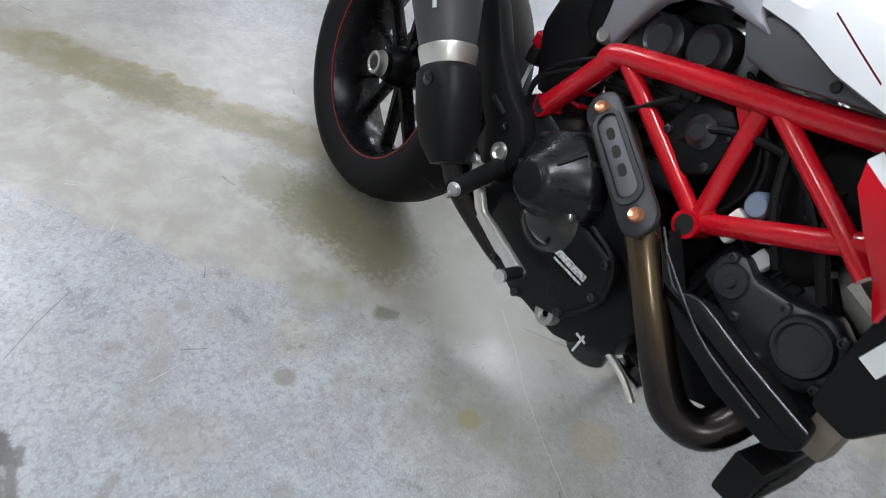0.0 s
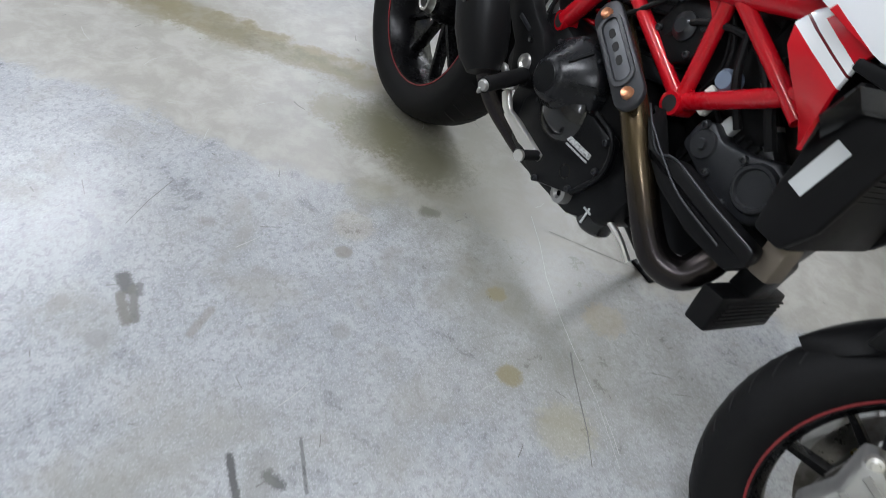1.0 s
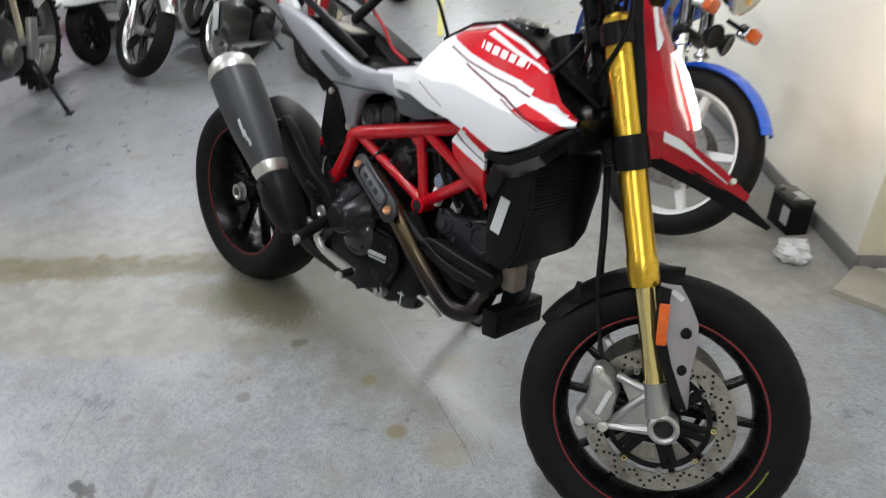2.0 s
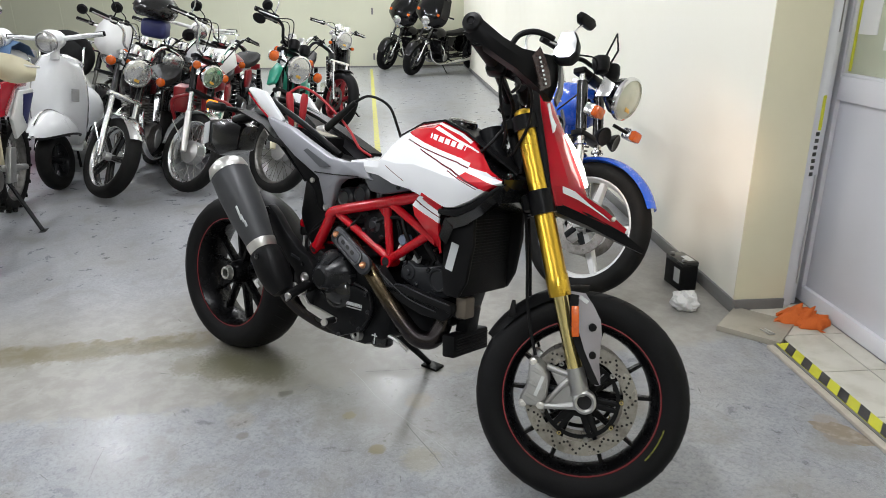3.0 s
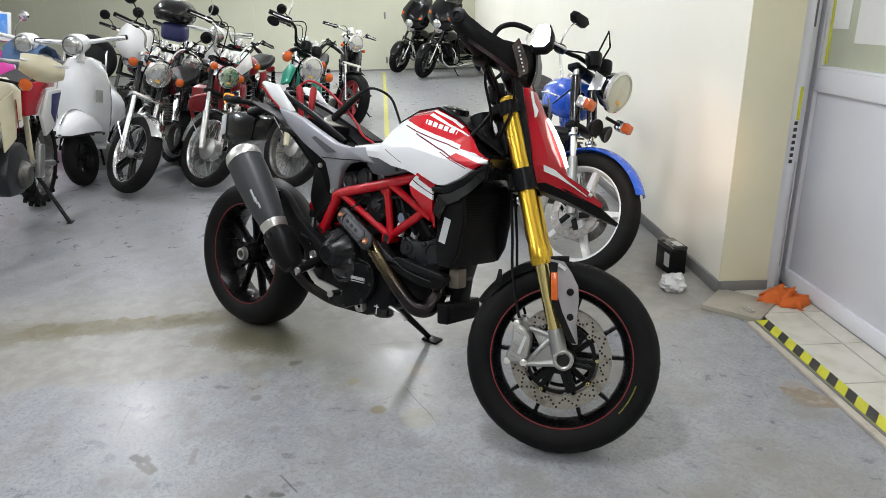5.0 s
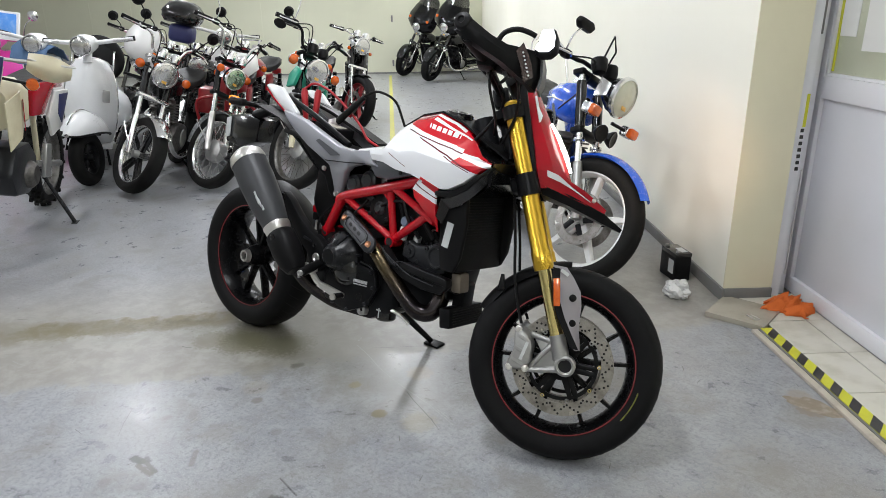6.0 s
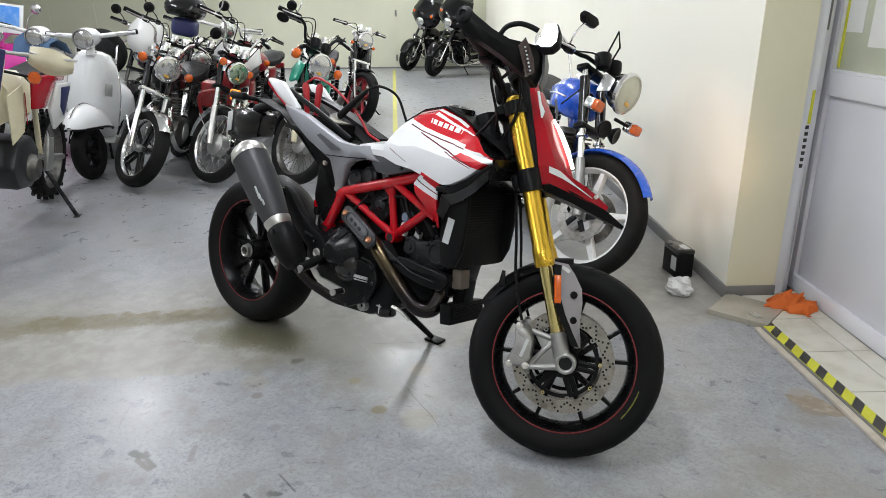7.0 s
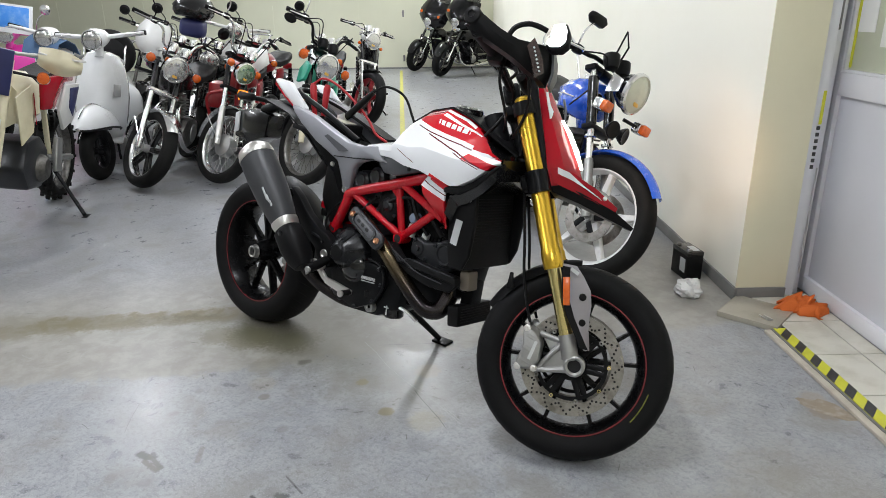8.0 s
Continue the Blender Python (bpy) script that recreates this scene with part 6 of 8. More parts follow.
for pts in ([(1.15, -0.24, 1.08), (1.20, -0.235, 1.05), (1.205, -0.16, 0.98), (1.17, -0.09, 0.90)], [(1.12, -0.23, 1.08), (1.13, -0.25, 1.02), (1.15, -0.17, 0.95), (1.14, -0.08, 0.92)], [(1.15, 0.24, 1.08), (1.20, 0.22, 1.04), (1.20, 0.14, 0.98), (1.17, 0.07, 0.90)]):
    part("control_cable", tube_of(pts, 0.0042, 8, 6), BLACK_PLASTIC, bike, "black control cable", TURNED)
for pts in ([(1.145, -0.185, 1.12), (1.18, -0.13, 1.10), (1.19, -0.07, 1.0), (1.20, -0.06, 0.86)], [(1.11, 0.22, 1.09), (1.16, 0.12, 1.04), (1.15, 0.03, 0.94), (1.10, 0.0, 0.86)], [(1.11, -0.22, 1.09), (1.15, -0.10, 1.02), (1.12, -0.08, 0.95), (1.08, -0.06, 0.90)], [(1.12, 0.2, 1.1), (1.2, 0.15, 1.12), (1.22, 0.05, 1.05), (1.19, 0.02, 0.93)]):
    part("control_cable", tube_of(pts, 0.005, 8, 6), BLACK_PLASTIC, bike, "black control cable", TURNED)

# ---- the other machines parked round about ----
WHITE_CAST = mat("white_cast_wheel", (0.80, 0.80, 0.79), 0.36, 0.1, (0.62, 0.62, 0.61), scale=20, bump=0.08)
RED_CAST = mat("red_cast_wheel", (0.34, 0.015, 0.025), 0.42, 0.1, (0.22, 0.01, 0.015), bump=0.08)
WORN_STEEL = mat("worn_steel", (0.15, 0.145, 0.135), 0.42, 0.8, (0.06, 0.055, 0.047), spread=0.7, scale=26, bump=0.3)
DULL_WHITE = mat("dull_white_paint", (0.66, 0.66, 0.64), 0.36, 0, (0.56, 0.55, 0.52), spread=0.5, scale=7, bump=0.05, coat=0.3)
CREAM = mat("yellowed_white_plastic", (0.62, 0.57, 0.40), 0.45, 0, (0.50, 0.44, 0.28), spread=0.6, scale=8, bump=0.08)
NAVY = mat("navy_plastic", (0.02, 0.025, 0.10), 0.4, 0, (0.015, 0.018, 0.07), bump=0.05)
PINK = mat("pink_paint", (0.72, 0.03, 0.36), 0.36, 0, (0.6, 0.02, 0.28), bump=0.03, coat=0.3)
GREEN_PAINT = mat("green_paint", (0.01, 0.30, 0.19), 0.32, 0, (0.008, 0.24, 0.15), bump=0.03, coat=0.4)
DARK_RED = mat("dark_red_paint", (0.30, 0.01, 0.015), 0.36, 0, (0.22, 0.008, 0.01), bump=0.03, coat=0.4)
SEAT_VINYL = mat("black_vinyl", (0.011, 0.011, 0.011), 0.5, 0, (0.02, 0.02, 0.02), fine=300, bump=0.3, Specular_IOR_Level=0.1)
DENIM = mat("blue_cloth", (0.05, 0.10, 0.19), 0.8, 0, (0.09, 0.15, 0.25), scale=20, bump=0.4)
SMOKE_LENS = mat("yellowish_lens", (0.56, 0.58, 0.46), 0.22, 0, (0.42, 0.44, 0.34), scale=30, fine=120, bump=0.5, coat=0.8)
CLEAR_LENS = mat("grey_lens", (0.62, 0.62, 0.60), 0.16, 0.75, (0.40, 0.40, 0.39), scale=30, fine=120, bump=0.5, coat=0.8)
GREEN_LENS = mat("greenish_lens", (0.40, 0.52, 0.36), 0.15, 0.75, (0.2, 0.27, 0.17), scale=26, fine=120, bump=0.5, coat=0.8)
AMBER_BULB = mat("amber_bulb", (0.62, 0.36, 0.06), 0.35, 0, bump=0.2)


def steer_matrix(c, degrees, rake=27.0):
    a = radians(rake)
    axis = Vector((-math.sin(a), 0, math.cos(a)))
    return Matrix.Translation(c) @ Matrix.Rotation(radians(degrees), 4, axis) @ Matrix.Translation(-Vector(c))


def road_wheel(root, name, c, r, rim, half, kind, rim_mat, spoke_mat, hub_mat, tyre_mat, at, drum=0.0, disc=False):
    bm = bmesh.new()
    lathe(bm, rim_profile(rim, half * 0.72, 0.018), 60, wheel_at(c), True)
    wheel = part(name, bm, rim_mat, root, "", at)
    bm = bmesh.new()
    lathe(bm, tyre_profile(r, rim, half), 64, wheel_at(c), True)
    part("tyre", bm, tyre_mat, wheel, "dusty black tyre", at)
    bm = lathe(bmesh.new(), [(0.0, -half * 1.1), (0.022, -half * 1.1), (0.03 + drum, -half * 0.7), (0.034 + drum, 0), (0.03 + drum, half * 0.7), (0.022, half * 1.1), (0.0, half * 1.1)], 28, wheel_at(c))
    part("hub", bm, hub_mat, wheel, "", at)
    if kind == "wire":
        bm = bmesh.new()
        for k in range(36):
            a = 2 * math.pi * k / 36
            b = a + (0.42 if k % 2 else -0.42)
            y = half * (0.6 if k % 4 < 2 else -0.6)
            tube(bm, [(c[0] + (0.03 + drum * 0.9) * math.cos(b), c[1] + y, c[2] + (0.03 + drum * 0.9) * math.sin(b)), (c[0] + (rim - 0.014) * math.cos(a), c[1], c[2] + (rim - 0.014) * math.sin(a))], 0.0016, 5)
        tagged(part("wire_spokes", bm, spoke_mat, wheel, "thin wire spokes", at), kind="stuff")
    else:
        count = 5
        for k in range(count):
            a = 2 * math.pi * k / count + 0.3
            bm = bmesh.new()
            if kind == "star":
                for d in (-0.20, 0.20):
                    bar_between(bm, (c[0] + 0.03 * math.cos(a + d), c[1], c[2] + 0.03 * math.sin(a + d)), (c[0] + (rim - 0.014) * math.cos(a + d * 0.35), c[1], c[2] + (rim - 0.014) * math.sin(a + d * 0.35)), 0.022, half * 0.7)
            else:
                bar_between(bm, (c[0] + 0.03 * math.cos(a), c[1], c[2] + 0.03 * math.sin(a)), (c[0] + (rim - 0.012) * math.cos(a + 0.08), c[1], c[2] + (rim - 0.012) * math.sin(a + 0.08)), 0.05, half * 0.75, w2=0.028)
            part("spoke", bm, spoke_mat, wheel, "", at)
    if disc:
        for s in (-1, 1):
            bm = lathe(bmesh.new(), [(0.132, half * 0.95), (0.132, half * 0.95 + 0.005), (0.088, half * 0.95 + 0.005), (0.088, half * 0.95)], 48, wheel_at(c) @ Matrix.Diagonal((1, 1, -s, 1)), True)
            ring = part("brake_disc", bm, DISC_STEEL, wheel, "plain steel brake disc", at)
            bm = bmesh.new()
            for k in range(5):
                a = 2 * math.pi * k / 5
                bar_between(bm, (c[0] + 0.03 * math.cos(a), s * half * 0.95, c[2] + 0.03 * math.sin(a)), (c[0] + 0.095 * math.cos(a + 0.3), s * half * 0.95, c[2] + 0.095 * math.sin(a + 0.3)), 0.028, 0.006)
            part("disc_carrier", bm, BLACK_CAST, ring, "", at)
    return wheel


def blinker(root, p, size, material, at, stalk, label="orange round indicator on a stalk"):
    arm = part("indicator", tube_of([stalk, p], 0.008, 8), BLACK_CAST, root, label, at)
    part("indicator_body", lathe(bmesh.new(), [(0, -0.03), (size * 0.7, -0.024), (size, -0.004), (size, 0.004), (size * 0.85, 0.004)], 20, along(p, (1, 0, 0))), CHROME, arm, "", at)
    part("indicator_lens", lathe(bmesh.new(), [(size * 0.93, 0.003), (size * 0.92, 0.014), (size * 0.6, 0.026), (0, 0.030)], 20, along(p, (1, 0, 0))), material, arm, "orange lens", at)
    return arm


def roadster(name, label, contact, yaw, lean, steer, o):
    """A standard motorcycle; the origin is where the front tyre meets the floor, x ahead."""
    root = thing(name, pose(contact[0], contact[1], 0, 0, 0, yaw) @ pose(0, 0, 0, -lean), label, "motorcycle", "parked motorcycles")
    R, wb, rim, half = o.get("R", 0.305), o.get("wb", 1.32), o.get("rim", 0.232), o.get("half", 0.045)
    F = Vector((0, 0, R))
    T = steer_matrix(F, steer)
    rk = math.tan(radians(27))
    top = o.get("top", 0.98)
    fx = lambda z: -(z - R) * rk
    tyre_mat, metal = o.get("tyre", RUBBER_DUSTY), o.get("metal", CHROME)
    road_wheel(root, "front_wheel", F, R, rim, half, o["wheel"], o["rim_mat"], o["spoke_mat"], o.get("hub", ALLOY), tyre_mat, T, o.get("drum", 0.0), o.get("disc", False))
    fy = o.get("fy", 0.085)
    for s in (-1, 1):
        leg = part("fork_leg", tube_of([(fx(0.52), s * fy, 0.52), (fx(top), s * fy, top)], 0.0175, 14), metal, root, "chromed fork leg", T)
        part("fork_slider", tube_of([(fx(R - 0.01) + 0.0, s * fy, R - 0.01), (fx(R + 0.03), s * fy, R + 0.03), (fx(0.54), s * fy, 0.54), (fx(0.56), s * fy, 0.56)], [0.020, 0.023, 0.024, 0.021], 14), o.get("slider", ALLOY), leg, "alloy fork slider", T)
        part("fork_boot", tube_of([(fx(0.72), s * fy, 0.72), (fx(0.93), s * fy, 0.93)], 0.026, 14), o.get("shroud", BLACK_GLOSS), leg, "", T)
    for z in (0.70, top - 0.02):
        part("fork_yoke", box_of((0.06, 2 * fy + 0.06, 0.03), Matrix.Translation((fx(z) - 0.01, 0, z)) @ pose(0, 0, 0, 0, -27, 0), 0.008), BLACK_CAST if not o.get("chrome_yoke") else CHROME, root, "", T)
    fen = part("front_fender", arc_sheet((0, 0, R), R + 0.028, o.get("fen0", 48), o.get("fen1", 190), half + o.get("fenw", 0.020), 26, 0.024, 0.003, 0.25), o.get("fender", CHROME), root, o.get("fender_label", "chromed front fender"), T)
    for s in (-1, 1):
        part("fender_stay", tube_of([(0.01, s * fy * 0.95, R + 0.01), (-(R + 0.03) * 0.86, s * (half + 0.024), R + 0.14)], 0.005, 6), metal, fen, "", T)
    # headlight
    hz, hr = o.get("hz", 0.87), o.get("hr", 0.085)
    hx = fx(hz) + 0.10 + o.get("hdx", 0.0)
    bm = lathe(bmesh.new(), [(0, -0.10), (hr * 0.5, -0.09), (hr * 0.86, -0.045), (hr * 0.97, 0.0)], 32, along((hx, 0, hz), (1, 0, -0.03)))
    lamp = part("headlight", bm, o.get("bucket", BLACK_GLOSS), root, "round headlight with a chromed rim", T)
    part("headlight_rim", lathe(bmesh.new(), [(hr * 0.97, -0.006), (hr * 1.05, 0.0), (hr * 1.03, 0.016), (hr * 0.93, 0.022), (hr * 0.92, 0.012)], 36, along((hx, 0, hz), (1, 0, -0.03))), CHROME, lamp, "chromed rim", T)
    part("headlight_lens", lathe(bmesh.new(), [(hr * 0.935, 0.014), (hr * 0.7, 0.028), (hr * 0.35, 0.036), (0, 0.038)], 32, along((hx, 0, hz), (1, 0, -0.03))), o.get("lens", CLEAR_LENS), lamp, "fluted glass lens", T)
    part("pilot_bulb", box_of((0.006, hr * 0.4, hr * 0.28), pose(hx + 0.033, 0.0, hz - hr * 0.46, 0, -18, 0), 0.003), AMBER_BULB, lamp, "amber side light", T)
    for s in (-1, 1):
        part("headlight_ear", prism_of([(hx - 0.09, hz + 0.05), (hx - 0.02, hz + 0.03), (hx - 0.02, hz - 0.03), (hx - 0.09, hz - 0.05)], *sorted((s * (hr + 0.002), s * (hr + 0.008))), 0.002), metal, lamp, "", T)
        if o.get("blinkers", True):
            blinker(root, (hx - 0.035, s * (hr + o.get("bspread", 0.095)), hz - o.get("bdrop", 0.0)), o.get("bsize", 0.033), AMBER, T, (hx - 0.06, s * (hr * 0.9), hz - o.get("bdrop", 0.0)))
        if o.get("dials", True):
            bm = lathe(bmesh.new(), [(0, -0.05), (0.032, -0.045), (0.040, -0.02), (0.042, 0.02), (0.038, 0.026), (0.035, 0.022)], 24, along((fx(top) + 0.06, s * 0.055, top + 0.05), (-0.55, 0, 1)))
            dial = part("dial", bm, o.get("dial_mat", CHROME), root, "round instrument", T)
            part("dial_face", lathe(bmesh.new(), [(0, 0.021), (0.036, 0.021)], 24, along((fx(top) + 0.06, s * 0.055, top + 0.05), (-0.55, 0, 1))), BLACK_GLOSS, dial, "", T)
    # bars
    rise, bw, back = o.get("rise", 0.12), o.get("bw", 0.36), o.get("back", 0.12)
    bx, bz = fx(top) - 0.01, top + 0.03
    pts = [(bx - back, -bw, bz + rise * 0.92), (bx - back * 0.35, -bw * 0.66, bz + rise), (bx, -bw * 0.42, bz + rise * 0.8), (bx + 0.01, -0.09, bz), (bx + 0.01, 0.09, bz), (bx, bw * 0.42, bz + rise * 0.8), (bx - back * 0.35, bw * 0.66, bz + rise), (bx - back, bw, bz + rise * 0.92)]
    part("handlebar", tube_of(pts, 0.011, 10, 5), o.get("bar_mat", CHROME), root, "handlebar", T)
    for s in (-1, 1):
        g0, g1 = Vector((bx - back, s * bw, bz + rise * 0.92)), Vector((bx - back * 0.35, s * bw * 0.66, bz + rise))
        part("grip", tube_of([g0, g0.lerp(g1, 0.9)], 0.0175, 12), RUBBER, root, "black rubber grip", T)
        part("switch_box", box_of((0.045, 0.045, 0.045), Matrix.Translation(g0.lerp(g1, 1.12)), 0.01), BLACK_PLASTIC, root, "", T)
        part("lever", tube_of([g0.lerp(g1, 1.15) + Vector((0.03, 0, 0)), g0.lerp(g1, 0.8) + Vector((0.065, 0, 0)), g0 + Vector((0.05, 0, -0.005))], [0.008, 0.005], 8, 4), metal, root, "control lever", T)
        part("control_cable", tube_of([g0.lerp(g1, 1.2) + Vector((0.02, 0, 0)), Vector((bx + 0.10, s * bw * 0.4, bz + rise + 0.02)), Vector((bx + 0.06, s * 0.07, bz - 0.1)), Vector((bx - 0.05, s * 0.05, bz - 0.25))], 0.004, 6, 6), BLACK_PLASTIC, root, "", T)
        m = o.get("mirror", "round")
        if m != "none" and not (m in ("one", "wide_one") and s > 0):
            mh = o.get("mh", 0.20)
            m0 = g0.lerp(g1, 1.05)
            m1 = m0 + Vector((-0.02, s * o.get("mout", 0.10), mh))
            stem = part("mirror_stem", tube_of([m0, m0 + Vector((0.02, s * 0.02, mh * 0.5)), m1], 0.005, 8, 4), o.get("mirror_mat", metal), root, "mirror on a thin stem", T)
            if m == "wide_one":
                part("mirror_head", prism_of([(-0.075, 0.012), (-0.04, 0.035), (0.06, 0.028), (0.078, 0.0), (0.05, -0.028), (-0.05, -0.024)], -0.012, 0.022, 0.008, 0.12), BLACK_PLASTIC, stem, "dark mirror head", T @ Matrix.Translation(m1) @ pose(0, 0, 0, 0, 0, -90))
            else:
                part("mirror_head", lathe(bmesh.new(), [(0, -0.022), (0.035, -0.018), (0.050, 0.0), (0.050, 0.008), (0.046, 0.008)], 26, along(m1, (1 if not o.get("mflip") else -1, 0, 0.1))), o.get("mirror_mat", metal), stem, "round mirror head", T)
                part("mirror_glass", lathe(bmesh.new(), [(0, 0.006), (0.047, 0.006)], 26, along(m1, (1 if not o.get("mflip") else -1, 0, 0.1))), MIRROR, stem, "mirror glass", T)
    # body
    def ring(x, top_z, w, low):
        return [(x, 0, top_z), (x, -w * 0.55, top_z - 0.012), (x, -w, top_z - 0.06), (x, -w * 0.98, low + 0.03), (x, -w * 0.55, low), (x, w * 0.55, low), (x, w * 0.98, low + 0.03), (x, w, top_z - 0.06), (x, w * 0.55, top_z - 0.012)]
    tz = o.get("tank_z", 0.90)
    tx = -0.34
    tank = part("fuel_tank", loft(bmesh.new(), [ring(tx, tz - 0.05, 0.06, tz - 0.17), ring(tx - 0.04, tz - 0.01, 0.10, tz - 0.2), ring(tx - 0.14, tz + 0.01, 0.128, tz - 0.2), ring(tx - 0.27, tz - 0.005, 0.122, tz - 0.19), ring(tx - 0.38, tz - 0.06, 0.085, tz - 0.17), ring(tx - 0.43, tz - 0.10, 0.055, tz - 0.16)]), o["tank"], root, o.get("tank_label", "painted fuel tank"), smooth=50)
    part("fuel_cap", lathe(bmesh.new(), [(0, 0.018), (0.022, 0.018), (0.028, 0.010), (0.028, 0)], 20, along((tx - 0.18, 0, tz + 0.006), (0, 0, 1))), CHROME, tank)
    if o.get("tank_stripe"):
        for s in (-1, 1):
            part("tank_stripe", tube_of([(tx - 0.05, s * 0.108, tz - 0.09), (tx - 0.15, s * 0.130, tz - 0.085), (tx - 0.30, s * 0.118, tz - 0.10)], 0.004, 6), o["tank_stripe"], tank, "pale tank stripe")
    sx = tx - 0.40
    part("seat", loft(bmesh.new(), [[(x, -w, z - 0.06), (x, -w, z - 0.01), (x, -w * 0.7, z + 0.01), (x, w * 0.7, z + 0.01), (x, w, z - 0.01), (x, w, z - 0.06)] for x, w, z in ((sx + 0.03, 0.07, tz - 0.09), (sx - 0.10, 0.11, tz - 0.10), (sx - 0.30, 0.125, tz - 0.085), (sx - 0.45, 0.12, tz - 0.06), (sx - 0.60, 0.10, tz - 0.05), (sx - 0.65, 0.06, tz - 0.06))]), SEAT_VINYL, root, "black vinyl seat", smooth=60)
    for s in (-1, 1):
        part("side_cover", prism_of([(tx - 0.38, tz - 0.17), (tx - 0.56, tz - 0.17), (tx - 0.60, tz - 0.25), (tx - 0.50, tz - 0.36), (tx - 0.36, tz - 0.34)], *sorted((s * 0.10, s * 0.13)), 0.012), o.get("cover", o["tank"]), root, "side cover")
    bm = bmesh.new()
    tube(bm, [(fx(0.86) - 0.04, 0, 0.86), (-0.40, 0, 0.50), (-0.46, 0, 0.30)], 0.02, 8)
    tube(bm, [(fx(0.86) - 0.04, 0, 0.86), (-0.75, 0, 0.74), (-1.30, 0, 0.80)], 0.018, 8)
    tube(bm, [(-0.46, 0, 0.28), (-0.86, 0, 0.28), (-0.86, 0, 0.70)], 0.018, 8)
    part("frame", bm, o.get("frame", BLACK_GLOSS), root, "black tubular frame")
    eng = part("engine", prism_of([(-0.42, 0.30), (-0.40, 0.40), (-0.50, 0.47), (-0.66, 0.47), (-0.80, 0.42), (-0.82, 0.30), (-0.70, 0.23), (-0.50, 0.23)], -0.12, 0.12, 0.025), o.get("engine", WORN_STEEL), root, "worn alloy engine")
    bm = bmesh.new()
    box(bm, (0.12, 0.13, 0.2), pose(-0.51, 0, 0.57, 0, -8, 0), 0.01)
    part("cylinder", bm, o.get("engine", WORN_STEEL), eng, "finned cylinder")
    for k in range(7):
        part("cooling_fin", box_of((0.17, 0.19, 0.010), pose(-0.53 + 0.008 * k, 0, 0.50 + 0.024 * k, 0, -8, 0), 0.003), o.get("engine", WORN_STEEL), eng)
    for s in (-1, 1):
        part("engine_cover", lathe(bmesh.new(), [(0, 0.02), (0.05, 0.018), (0.075, 0.008), (0.082, -0.01)], 26, along((-0.66, s * 0.12, 0.34), (0, s, 0))), ALLOY, eng, "round engine cover")
        part("exhaust_pipe", tube_of([(-0.46, s * 0.05, 0.60), (-0.33, s * 0.085, 0.55), (-0.34, s * 0.12, 0.34), (-0.50, s * 0.15, 0.22), (-0.85, s * 0.17, 0.24)], 0.019, 12, 6), metal, root, "chromed exhaust pipe")
        part("silencer", tube_of([(-0.80, s * 0.17, 0.24), (-0.88, s * 0.172, 0.245), (-1.38, s * 0.18, 0.32), (-1.42, s * 0.18, 0.325)], [0.022, 0.042, 0.044, 0.03], 16), metal, root, "chromed silencer")
        part("foot_peg", tube_of([(-0.74, s * 0.11, 0.30), (-0.74, s * 0.26, 0.30)], 0.013, 8), RUBBER, root)
        shock = part("shock", tube_of([(-wb + 0.04, s * 0.12, R + 0.02), (-wb + 0.13, s * 0.125, 0.70)], 0.022, 10), BLACK_CAST, root, "rear shock absorber")
        sp = [(-wb + 0.045 + 0.075 * k / 60 + 0.028 * math.cos(k * 0.75), s * 0.122 + 0.028 * math.sin(k * 0.75), R + 0.06 + 0.29 * k / 60) for k in range(61)]
        part("shock_spring", tube_of(sp, 0.0045, 5), metal, shock)
    RW = Vector((-wb, 0, R - 0.005))
    road_wheel(root, "rear_wheel", RW, R - 0.005, rim - 0.008, half + 0.012, o["wheel"], o["rim_mat"], o["spoke_mat"], o.get("hub", ALLOY), tyre_mat, None, 0.05)
    part("swingarm", tube_of([(-0.84, 0.09, 0.33), (-wb, 0.10, R)], 0.018, 8), BLACK_CAST, root)
    part("swingarm", tube_of([(-0.84, -0.09, 0.33), (-wb, -0.10, R)], 0.018, 8), BLACK_CAST, root)
    part("rear_fender", arc_sheet(tuple(RW), R + 0.04, 20, 170, half + 0.035, 22, 0.03, 0.003, 0.2), o.get("fender", CHROME), root, "rear fender")
    part("tail_light", box_of((0.05, 0.10, 0.07), pose(-wb - 0.22, 0, 0.68), 0.012), DARK_RED, root, "red tail light")
    stand = part("side_stand", tube_of([(-0.62, 0.10, 0.22), (-0.66, 0.235, 0.055)], 0.010, 8), BLACK_CAST, root, "side stand")
    part("stand_foot", box_of((0.05, 0.035, 0.008), pose(-0.66, 0.245, 0.050, 10, 0, 0), 0.002), BLACK_CAST, stand)
    return root, T, (hx, hz, hr, fx, bx, bz)


def in_row(v, u):
    p = ROOM @ Vector((v, u, 0))
    return (p.x, p.y)

FACING = -47.0
